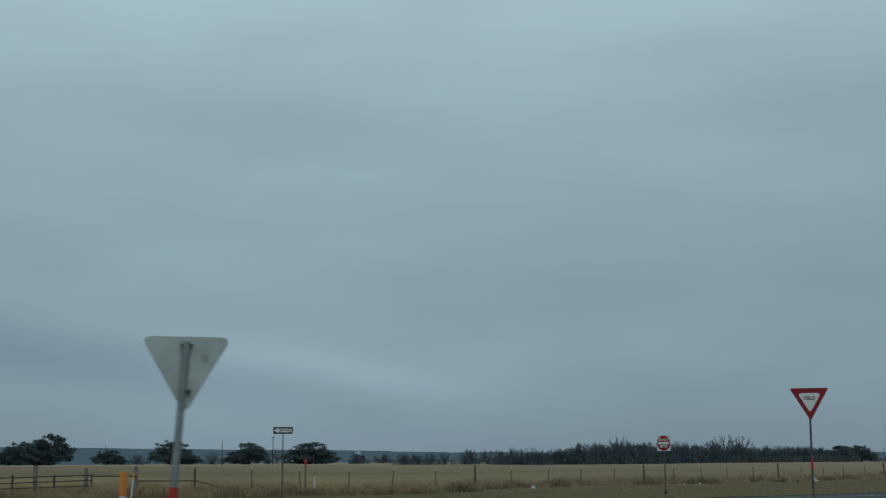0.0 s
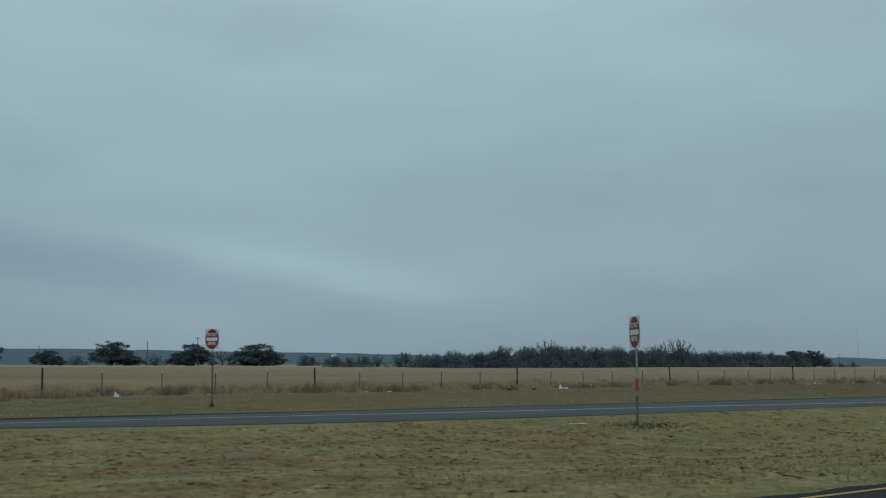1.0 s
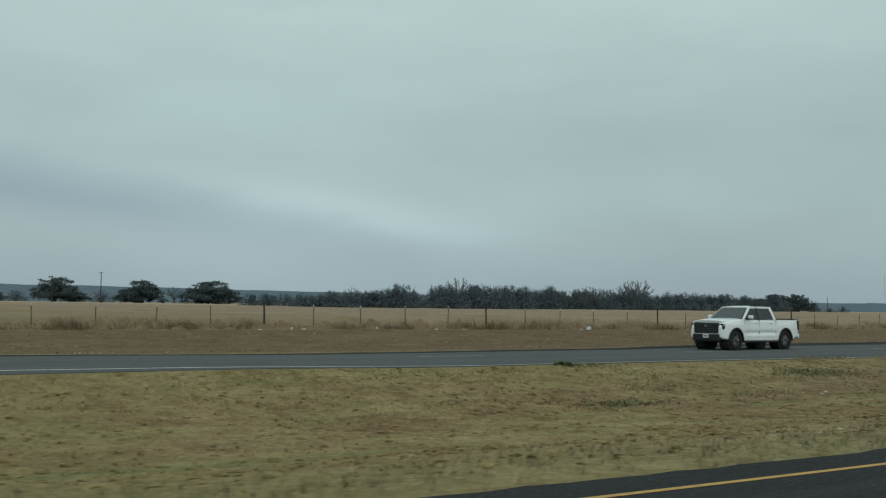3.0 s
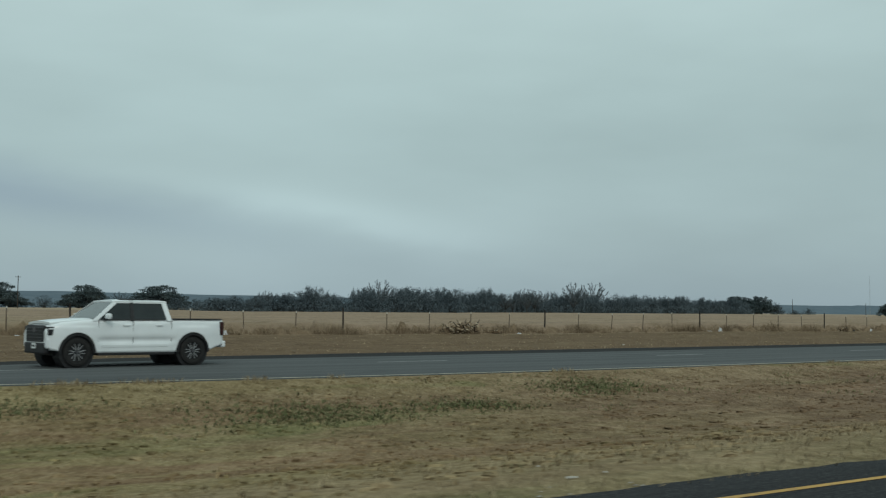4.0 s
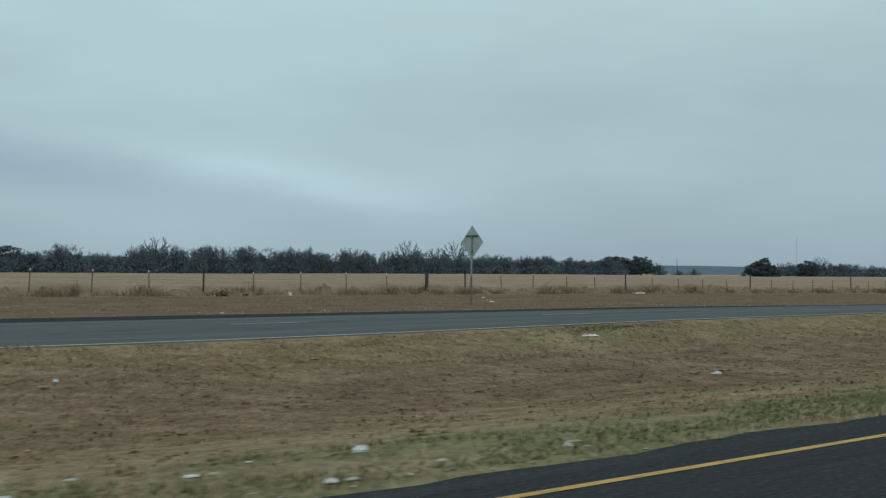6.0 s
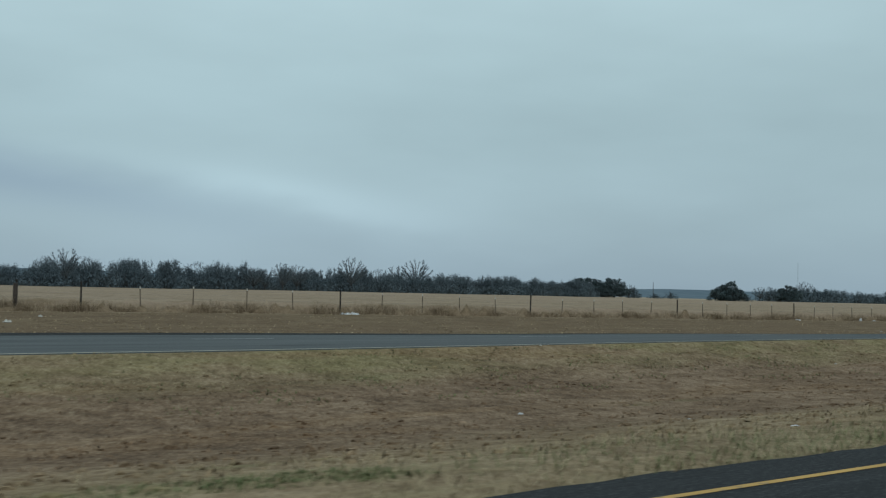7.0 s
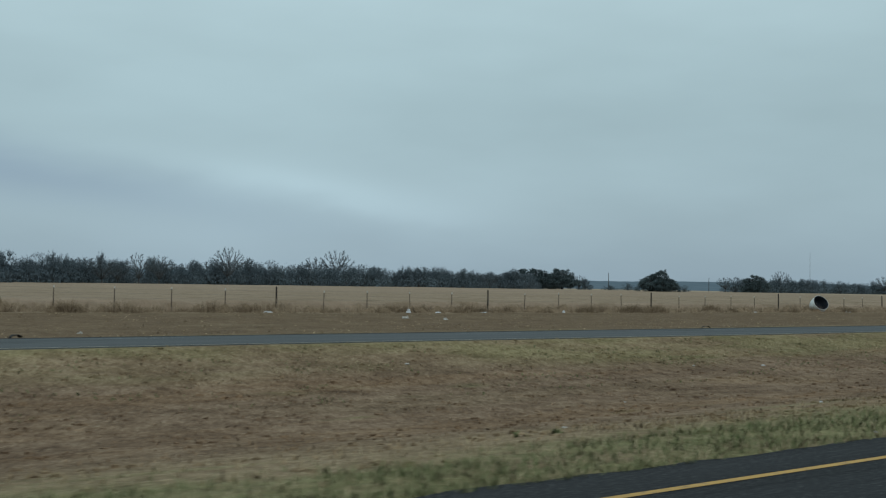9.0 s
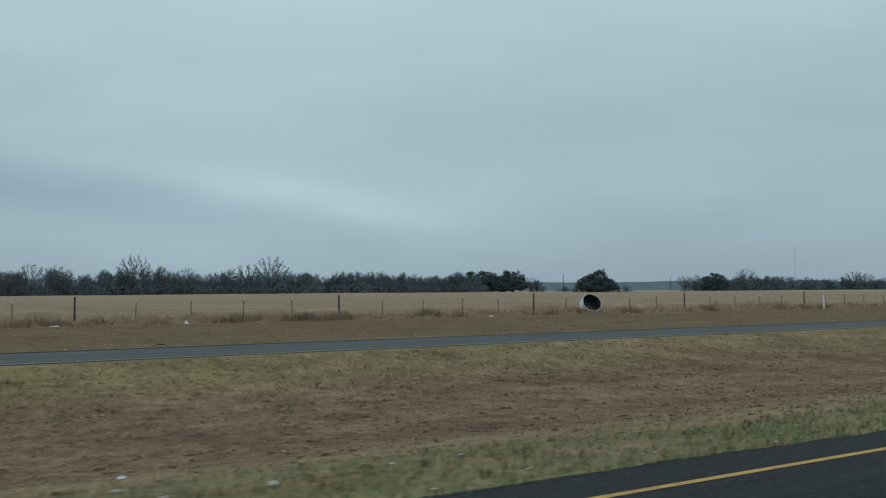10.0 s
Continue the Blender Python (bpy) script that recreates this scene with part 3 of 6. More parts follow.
# far hills, low and wide on the horizon
def hills():
    xs = steps((-3500, 4900, 30))
    verts, faces = [], []
    for i, x in enumerate(xs):
        crest = 53 + 7 * noise.noise((x * 0.0013, 0.7, 0)) + 4 * noise.noise((x * 0.005, 3.0, 0)) + 1.6 * noise.noise((x * 0.03, 9.0, 0))
        crest += 2.2 * abs(noise.noise((x * 0.011, 6.0, 0)))
        crest *= lerp(x, [(-3500, 1.1), (900, 1.08), (1700, 0.9), (2400, 0.88), (4900, 0.95)])
        for k in range(7):
            s = k / 6
            verts.append((x, 2200 + 500 * s + 100 * noise.noise((x * 0.003, s, 5)), 4 + (crest - 4) * math.sin(s * math.pi / 2)))
    for i in range(len(xs) - 1):
        for k in range(6):
            faces.append((i * 7 + k, (i + 1) * 7 + k, (i + 1) * 7 + k + 1, i * 7 + k + 1))
    p = Paint("hazed_wooded_hills", 1.0, spec=0.0)
    # the blue-grey of distance haze is put into the hills' colour
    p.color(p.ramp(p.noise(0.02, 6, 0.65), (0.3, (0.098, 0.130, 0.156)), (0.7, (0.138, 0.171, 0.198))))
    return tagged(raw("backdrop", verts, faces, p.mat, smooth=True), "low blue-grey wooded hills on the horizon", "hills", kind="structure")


hills()


# ---- fence ----
SPAN = 3.66
FIRST = 58.5                                    # where the counted wooden posts start
EXTRA = 3.75                                    # one more bay at the old gate post


def fence():
    root = thing("fence", 40.0, FENCE_Y, 0.2, label="wire fence with thin steel stakes and wooden posts", category="fence")
    rng = random.Random(5)
    bm = bmesh.new()                            # T-shaped steel stake with a pale tip
    box(bm, 0, 0, 0.68, 0.052, 0.012, 1.62)
    box(bm, 0, 0.018, 0.68, 0.008, 0.036, 1.62)
    for k in range(10):
        box(bm, 0, -0.006, 0.1 + 0.13 * k, 0.03, 0.008, 0.02)
    stake = part("stake", bm, M["t_post"], root)
    bm = bmesh.new()
    box(bm, 0, 0, 1.42, 0.058, 0.016, 0.13)
    box(bm, 0, 0.02, 1.42, 0.012, 0.04, 0.13)
    tip = part("stake_tip", bm, M["pale_tip"], stake, "pale painted stake tip")
    bm = bmesh.new()                            # round wooden post, a little crooked
    rod(bm, (0, 0, -0.3), (0.01, 0, 0.8), 0.058, 0.055, 10)
    rod(bm, (0.01, 0, 0.79), (0.0, 0.01, 1.62), 0.055, 0.050, 10)
    post = part("wooden_post", bm, M["dark_post"], root, "dark weathered wooden post")
    spots = []
    for n in range(-6, 40):
        x = FIRST + n * 5 * SPAN + (EXTRA if n >= 10 else 0)
        spots.append((x, True))
        for k in range(1, 5):
            if x + k * SPAN > 36:
                spots.append((x + k * SPAN, False))
    spots = [(x, big and x > 41.0) for x, big in spots if x > 38.0] + [(FIRST + 50 * SPAN, True)]
    first = {True: post, False: stake}
    used = {True: False, False: False}
    for x, big in spots:
        m = pose(x - 40.0 + rng.uniform(-0.08, 0.08), rng.uniform(-0.08, 0.08), rng.uniform(-0.05, 0.05) + ground_z(x, FENCE_Y) - 0.2 - (0 if big else 0.05) + (0.09 if 125 < x < 260 else 0.0),
                 rng.gauss(0, 1.2), rng.gauss(0, 1.4 if big else 2.2), rng.uniform(-12, 12))
        if not used[big]:
            first[big].matrix_basis = m
            used[big] = True
        else:
            copy_thing(first[big], m)
    for k in range(5):                          # wires, sagging a little between the posts
        bm = bmesh.new()
        z = 0.25 + 0.27 * k
        for i in range(36 * 3):
            a, b = 36 + SPAN * 1.5 * i, 36 + SPAN * 1.5 * (i + 1)
            rod(bm, (a - 40, -0.04, z + 0.01 * math.sin(i * 2.1) + ground_z(a, FENCE_Y) - 0.2), (b - 40, -0.04, z + 0.01 * math.sin((i + 1) * 2.1) + ground_z(b, FENCE_Y) - 0.2), 0.003, 0.003, 3)
        part("wire", bm, M["wire"], root, "thin galvanised wire")
    # the old square gate post beside a wooden one
    return root


fence()
# grey strips carry the shade of the door gaps in their colour


def thick_post():
    root = thing("gate_post", 241.4, FENCE_Y - 0.1, ground_z(241.4, 65), label="thick weathered timber post in the fence line", category="post")
    bm = bmesh.new()
    rod(bm, (0, 0, -0.3), (0.01, 0, 1.5), 0.14, 0.125, 12)
    part("shaft", bm, M["old_wood"], root)
    bm = bmesh.new()
    rod(bm, (0.01, 0, 1.49), (0.01, 0, 1.54), 0.125, 0.1, 12)
    part("top", bm, M["bark"], root)
    return root


thick_post()


# ---- trees ----
def limb_mesh(name, segs, parent, least=0.035):
    """Tapered limbs from segments a, b, r1, r2 as one mesh."""
    verts, faces = [], []
    for a, b, r1, r2 in segs:
        d = (b - a).normalized()
        u = d.orthogonal().normalized()
        w = d.cross(u)
        if r1 < least:
            continue
        k = 6 if r1 > 0.1 else 3
        base = len(verts)
        for c, r in ((a, r1), (b, r2)):
            for i in range(k):
                t = math.tau * i / k
                verts.append(tuple(c + (u * math.cos(t) + w * math.sin(t)) * r))
        for i in range(k):
            j = (i + 1) % k
            faces.append((base + i, base + j, base + k + j, base + k + i))
    return raw(name, verts, faces, M["bark"], parent)


class Cards:
    """Small leaves and twigs gathered into one mesh."""

    def __init__(self, rng):
        self.rng, self.verts, self.faces = rng, [], []

    def leaf(self, p, d, length, half):
        u = d.orthogonal().normalized()
        u.rotate(Matrix.Rotation(self.rng.uniform(0, math.tau), 3, d))
        n = len(self.verts)
        self.verts += [tuple(p - u * half), tuple(p + u * half), tuple(p + d * length)]
        self.faces.append((n, n + 1, n + 2))

    def any_way(self, up=0.0):
        r = self.rng
        return Vector((r.gauss(0, 1), r.gauss(0, 1), r.gauss(0, 1) + up)).normalized()


def crook(rng, a, b, r1, r2, n=4, wander=0.12):
    """A crooked limb from a to b."""
    segs, p = [], a
    length = (b - a).length
    for i in range(1, n + 1):
        q = a.lerp(b, i / n)
        if i < n:
            q = q + Vector((rng.uniform(-1, 1), rng.uniform(-1, 1), rng.uniform(-0.5, 0.5))) * wander * length
        ra, rb = r1 + (r2 - r1) * (i - 1) / n, r1 + (r2 - r1) * i / n
        segs.append((p, q, ra, rb))
        p = q
    return segs


def oak_model(seed):
    """Broad evergreen oak, 8 m tall and 14 m wide: separate leaf clumps on spreading limbs, with gaps of sky near the top."""
    rng = random.Random(seed)
    root = thing("live_oak", 0, 0, 0, label="dark evergreen oak with a broad low crown beyond the hayfield", category="tree")
    cards = Cards(rng)
    segs = crook(rng, Vector((0, 0, -0.3)), Vector((rng.uniform(-0.5, 0.5), 0, 1.9)), 0.42, 0.32, 3, 0.05)
    fork = segs[-1][1]
    limbs = []
    for k in range(6):
        a = math.tau * k / 6 + rng.uniform(-0.3, 0.3)
        out_ = rng.uniform(1.6, 3.0)
        end = Vector((math.cos(a) * out_, math.sin(a) * out_, rng.uniform(3.2, 4.8)))
        segs += crook(rng, fork, end, 0.22, 0.11, 4, 0.1)
        limbs.append(end)
    lobes = []
    heavy = rng.uniform(0, math.tau)             # the side on which the crown is fuller
    for k in range(30):                          # clumps over the dome of the crown
        a = 2.39996 * k + rng.uniform(-0.5, 0.5)
        ring = math.sqrt((k + 0.4) / 30) * rng.uniform(0.80, 1.06) * (1 + 0.14 * math.cos(a - heavy))
        z = 1.7 + 5.2 * (1 - min(1.0, ring) ** 2.3) * rng.uniform(0.66, 1.08) + rng.uniform(-0.4, 0.5)
        lobes.append((Vector((math.cos(a) * ring * 5.2, math.sin(a) * ring * 5.2, z)), rng.uniform(0.65, 1.4)))
    for k in range(5):                           # a few clumps that stand up out of the crown
        a, out_ = rng.uniform(0, math.tau), rng.uniform(0.5, 3.6)
        lobes.append((Vector((math.cos(a) * out_, math.sin(a) * out_, 7.3 - 0.13 * out_ ** 2 + rng.uniform(-0.2, 0.5))), rng.uniform(0.5, 0.8)))
    for k in range(17):                          # low skirts that reach the grass
        a = math.tau * k / 17 + rng.uniform(-0.3, 0.3)
        out_ = rng.uniform(2.2, 4.6)
        lobes.append((Vector((math.cos(a) * out_, math.sin(a) * out_, rng.uniform(0.5, 2.7))), rng.uniform(0.9, 1.4)))
    for k in range(8):                           # the dense heart
        a = math.tau * k / 8
        lobes.append((Vector((math.cos(a) * 2.4, math.sin(a) * 2.4, rng.uniform(2.2, 4.6))), 1.7))
    for c, r in lobes:
        start = min(limbs, key=lambda e: (e - c).length)
        segs += crook(rng, start, c, 0.10, 0.045, 3, 0.1)
        for _ in range(4):
            segs += crook(rng, c, c + cards.any_way(0.3) * r * 0.9, 0.05, 0.02, 2, 0.1)
        for _ in range(int(88 * r * r)):
            d = cards.any_way(0.25)
            o = Vector((d.x, d.y, d.z * 0.75)) * r * rng.uniform(0.45, 1.0) * (1 + 0.25 * noise.noise(c * 3 + d * 2))
            cards.leaf(c + o, cards.any_way(0.3), rng.uniform(0.26, 0.52), rng.uniform(0.09, 0.17))
        for _ in range(int(16 * r)):             # sprays that break the clump's outline
            d = cards.any_way(0.4)
            cards.leaf(c + Vector((d.x, d.y, d.z * 0.62)) * r * 0.9, d, rng.uniform(0.3, 0.65), 0.06)
    limb_mesh("trunk", segs, root, 0.05)
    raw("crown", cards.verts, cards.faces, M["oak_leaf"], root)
    return root


def scrub_model(seed, density):
    """Many-stemmed scrub tree, 6.5 m tall and 8 m wide: a dense brushy foot and a thin fan of upright twigs above."""
    rng = random.Random(seed)
    root = thing("scrub_tree", 0, 0, 0, label="grey-green scrub tree with dense thin twigs beyond the hayfield", category="tree")
    cards = Cards(rng)
    segs = []
    for k in range(9):
        a = rng.uniform(0, math.tau)
        r = rng.uniform(0.4, 3.3)
        top = Vector((math.cos(a) * r, math.sin(a) * r, 5.2 * math.sqrt(1 - (r / 4.2) ** 2) * rng.uniform(0.8, 1.0)))
        foot = Vector((math.cos(a) * 0.05, math.sin(a) * 0.05, -0.3))
        stem = crook(rng, foot, top, 0.12, 0.03, 5, 0.06)
        segs += stem
        heart = Vector((math.cos(a) * r * 0.5, math.sin(a) * r * 0.5, 1.5))
        for i, (p, q, _, _) in enumerate(stem[1:]):
            away = (q - heart).normalized()
            for _ in range(4):
                e = q + (away * 0.8 + cards.any_way(0.35) * 0.8).normalized() * rng.uniform(0.5, 1.3)
                for _ in range(int(7 * density)):    # fine upright twigs
                    w = (away * 0.8 + cards.any_way(0.5) * 0.8).normalized()
                    cards.leaf(q.lerp(e, rng.uniform(0.1, 1.0)), w, rng.uniform(0.5, 1.25), rng.uniform(0.018, 0.04))
                for _ in range(int(5 * density)):
                    o = Vector((rng.gauss(0, 0.4), rng.gauss(0, 0.4), rng.gauss(0, 0.35)))
                    cards.leaf(q.lerp(e, 0.6) + o, cards.any_way(1.2), rng.uniform(0.25, 0.5), rng.uniform(0.05, 0.11))
    for _ in range(int(620 * density)):          # low mass of brush
        a, r = rng.uniform(0, math.tau), 4.1 * math.sqrt(rng.random())
        p = Vector((math.cos(a) * r, math.sin(a) * r, rng.uniform(0.0, 3.5) * (1 - 0.1 * r)))
        cards.leaf(p, cards.any_way(1.4), rng.uniform(0.4, 0.9), rng.uniform(0.07, 0.17))
    limb_mesh("trunk", segs, root, 0.06)
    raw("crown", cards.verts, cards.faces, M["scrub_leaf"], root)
    return root


def bare_model(seed):
    """Leafless tree, 9 m tall and 9 m wide: limbs that rise from a low fork and spread into a rounded, see-through fan of twigs."""
    rng = random.Random(seed)
    root = thing("bare_tree", 0, 0, 0, label="leafless winter tree with a rounded fan of grey twigs", category="tree")
    cards = Cards(rng)
    segs = crook(rng, Vector((0, 0, -0.3)), Vector((0.1, 0, 1.7)), 0.26, 0.20, 3, 0.04)
    fork = segs[-1][1]
    heart = Vector((0, 0, 4.6))
    for k in range(22):
        a = 2.39996 * k + rng.uniform(-0.25, 0.25)
        rise = math.asin(min(0.99, 0.02 + 0.97 * (k + 0.5) / 22))
        size = rng.uniform(0.88, 1.05)
        end = heart + Vector((math.cos(a) * math.cos(rise) * 4.6, math.sin(a) * math.cos(rise) * 4.6, math.sin(rise) * 4.4)) * size
        bend = fork.lerp(end, 0.45) + Vector((0, 0, 0.55 * math.cos(rise)))
        limb = crook(rng, fork, bend, 0.10, 0.055, 3, 0.06) + crook(rng, bend, end, 0.055, 0.03, 4, 0.07)
        segs += limb
        for p, q, r, _ in limb[2:]:
            for _ in range(2):                   # side branches that keep turning outwards
                d = ((q - heart).normalized() * 0.9 + (q - p).normalized() * 0.6 + cards.any_way(0.1) * 0.75).normalized()
                tip = q + d * rng.uniform(0.6, 1.2)
                out_ = (tip - heart)
                reach = math.sqrt((out_.x ** 2 + out_.y ** 2) / 4.8 ** 2 + (out_.z / 4.6) ** 2)
                if reach > 1:
                    tip = heart + out_ / reach
                segs += crook(rng, q, tip, 0.045, 0.02, 2, 0.08)
                for _ in range(13):
                    w = (d + cards.any_way(0.25) * 0.8).normalized()
                    cards.leaf(q.lerp(tip, rng.uniform(0.1, 1.0)), w, rng.uniform(0.35, 0.75), 0.024)
    for _ in range(60):
        cards.leaf(Vector((rng.gauss(0, 1.4), rng.gauss(0, 1.4), rng.uniform(0, 1.6))), cards.any_way(0.5), rng.uniform(0.3, 0.8), 0.1)
    limb_mesh("trunk", segs, root, 0.03)
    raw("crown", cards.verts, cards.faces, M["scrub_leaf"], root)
    return root


rng = random.Random(11)
OAK = [oak_model(20 + i) for i in range(4)]
SCRUB = [scrub_model(40 + i, (1.0, 0.75, 1.25, 0.6, 0.9)[i]) for i in range(5)]
BARE = [bare_model(60 + i) for i in range(3)]
SIZE = {}
for ob in OAK + SCRUB + BARE:
    co = np.array([v.co for child in ob.children for v in child.data.vertices])
    SIZE[ob.name] = (np.percentile(co[:, 2], 99.5), 2 * np.percentile(np.abs(co[:, :2]), 98.5))


def plant(models, x, y, height, width, group=""):
    """A copy of one of the models, scaled to height and width."""
    ob = models[rng.randrange(len(models))]
    tall, wide = SIZE[ob.name]
    got = copy_thing(ob, pose(x, y, ground_z(x, y) - 0.1, 0, 0, rng.uniform(0, 360)))
    got.scale = (width / wide, width / wide, height / tall)
    if group:
        got["group"] = group
    return got


# scrub wood: a long belt that recedes to the right
def belt():
    n = 190
    for i in range(n):
        s = i / (n - 1)
        x = 294 + 417 * s
        y = 296 + (x - 286) * 0.315 + rng.uniform(-5, 24)
        h = rng.uniform(5.4, 8.0) * (0.60 + 0.40 * min(1, s * 5.5) + 0.1 * min(1, s * 3))
        h *= (1 + 0.2 * noise.noise((x * 0.045, 3.0, 0))) * rng.choice((0.84, 0.92, 1.0, 1.0, 1.1))
        kind = BARE if rng.random() < 0.08 else SCRUB
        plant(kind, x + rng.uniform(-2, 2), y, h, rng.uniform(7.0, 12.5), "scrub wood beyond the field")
    for i in range(10):                          # low brush farther back, where the belt begins
        plant(SCRUB, 350 + 8.5 * i, 436 + rng.uniform(-4, 6), 4.6 + 0.35 * i + rng.uniform(-0.5, 0.8), rng.uniform(8, 12), "scrub wood beyond the field")


belt()
# taller single trees that stand out of the belt
for x, y, h, w, kind in ((360, 318, 10.6, 10, BARE), (366, 318, 8.6, 11, SCRUB), (352, 312, 8.2, 9, SCRUB), (485, 352, 12.6, 11, BARE), (595, 444, 15.6, 15.5, BARE), (584, 446, 12.4, 12, BARE),
                         (447, 340, 9.3, 9, BARE), (416, 330, 8.8, 11, SCRUB), (395, 324, 8.4, 11, SCRUB), (560, 378, 8.6, 14, SCRUB), (600, 392, 8.6, 15, SCRUB), (325, 305, 8.0, 11, SCRUB)):
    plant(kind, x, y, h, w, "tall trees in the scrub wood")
# evergreen oaks standing free
for x, y, h, w in ((708, 441, 10.5, 17), (722, 443, 11.0, 18), (737, 441, 11.4, 18), (641, 297, 8.9, 9.6), (638, 300, 6.6, 10), (460, 676, 15.0, 36), (369, 695, 15.5, 26), (253, 603, 16.4, 24), (236, 600, 12.0, 21),
                   (416, 680, 14.4, 27), (330, 700, 9.5, 19), (190, 610, 9.0, 20), (862, 409, 10.5, 17)):
    plant(OAK, x, y, h * 0.92, w * 0.98, "free-standing oaks")
    plant(OAK, x + rng.uniform(-0.3, 0.3) * w, y - 2, h * 0.58, w * 0.8, "free-standing oaks")
# bushes and thin trees between them
for i in range(24):
    x = 872 + 14.5 * i
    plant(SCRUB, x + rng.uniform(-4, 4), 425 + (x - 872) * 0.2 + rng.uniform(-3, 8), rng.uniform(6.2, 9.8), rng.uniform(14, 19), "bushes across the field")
for x, y, h, w, kind in ((750, 441, 7.5, 9, BARE), (757, 443, 6.0, 8, SCRUB), (800, 450, 4.2, 8, SCRUB), (785, 450, 3.0, 9, SCRUB), (344, 690, 6.4, 13, SCRUB), (396, 690, 7.4, 14, SCRUB), (508, 690, 7.5, 10, SCRUB),
                         (440, 684, 10.0, 12, BARE), (520, 700, 6.5, 12, SCRUB), (540, 700, 6.5, 14, SCRUB), (560, 690, 6.0, 14, SCRUB), (861, 429, 8.5, 10, BARE), (890, 430, 6.5, 14, SCRUB), (905, 435, 7.0, 14, SCRUB),
                         (925, 440, 8.0, 16, SCRUB), (972, 466, 14.0, 14, BARE), (950, 455, 8.0, 16, SCRUB), (985, 466, 8.0, 17, SCRUB), (1005, 470, 7.5, 16, SCRUB), (1030, 470, 9.0, 16, SCRUB), (1060, 470, 7.0, 15, SCRUB),
                         (1093, 460, 13.0, 16, BARE), (1115, 465, 12.0, 16, BARE), (1105, 470, 7.0, 18, SCRUB), (1140, 470, 7.5, 18, SCRUB), (280, 690, 5.0, 13, SCRUB), (665, 305, 3.0, 5, SCRUB), (1165, 480, 8.5, 20, SCRUB)):
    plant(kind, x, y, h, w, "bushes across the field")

# the models themselves are not part of the place
for models in (OAK, SCRUB, BARE):
    for ob in models:
        for child in list(ob.children):
            bpy.data.objects.remove(child)
        bpy.data.objects.remove(ob)


# ---- grasses ----
def tufts(name, material, spots, label, stalks=4, width=0.012, splay=0.35, category="grass"):
    """Many clumps of bent blades in one mesh; spots are x, y, z, height."""
    n = len(spots)
    r = np.random.default_rng(len(spots))
    s = np.repeat(np.array(spots, float), stalks, axis=0)
    k = len(s)
    a = r.uniform(0, math.tau, k)
    h = s[:, 3] * r.uniform(0.55, 1.1, k)
    lean = r.uniform(0.05, splay, k) * h
    jitter = r.normal(0, 1, (k, 2)) * (0.12 * s[:, 3:4])
    base = s[:, :3] + np.c_[jitter, np.zeros(k)]
    side = np.c_[-np.sin(a), np.cos(a), np.zeros(k)] * (width * r.uniform(0.6, 1.6, k) * (0.5 + s[:, 3]))[:, None]
    out_ = np.c_[np.cos(a), np.sin(a), np.zeros(k)]
    up = np.array([0, 0, 1.0])
    mid_ = base + out_ * (lean * 0.35)[:, None] + up * (h * 0.6)[:, None]
    tip = base + out_ * lean[:, None] + up * h[:, None]
    v = np.stack([base - side - up * 0.03, base + side - up * 0.03, mid_ + side * 0.7, mid_ - side * 0.7, tip], 1).reshape(-1, 3)
    me = bpy.data.meshes.new(name)
    i = np.arange(k) * 5
    me.vertices.add(len(v))
    me.vertices.foreach_set("co", v.ravel())
    loops = np.stack([i, i + 1, i + 2, i + 3, i + 3, i + 2, i + 4], 1).ravel()
    me.loops.add(len(loops))
    me.loops.foreach_set("vertex_index", loops)
    me.polygons.add(2 * k)
    starts = (np.arange(k)[:, None] * 7 + np.array([0, 4])).ravel()
    me.polygons.foreach_set("loop_start", starts)
    me.update(calc_edges=True)
    me.validate()
    me.materials.append(material)
    return tagged(new(name, me), label, category, kind="stuff")


def scatter(count, xs, ys, hs, keep=None, seed=0, power=1.0):
    r = random.Random(seed)
    res = []
    while len(res) < count:
        x, y = r.uniform(*xs), ys[0] + (ys[1] - ys[0]) * r.random() ** power
        if keep and not keep(x, y, r):
            continue
        res.append((x, y, ground_z(x, y), r.uniform(*hs)))
    return res


def patchy(scale, low, seed):
    return lambda x, y, r: noise.noise((x * scale, y * scale, seed)) > low + 0.25 * r.random()


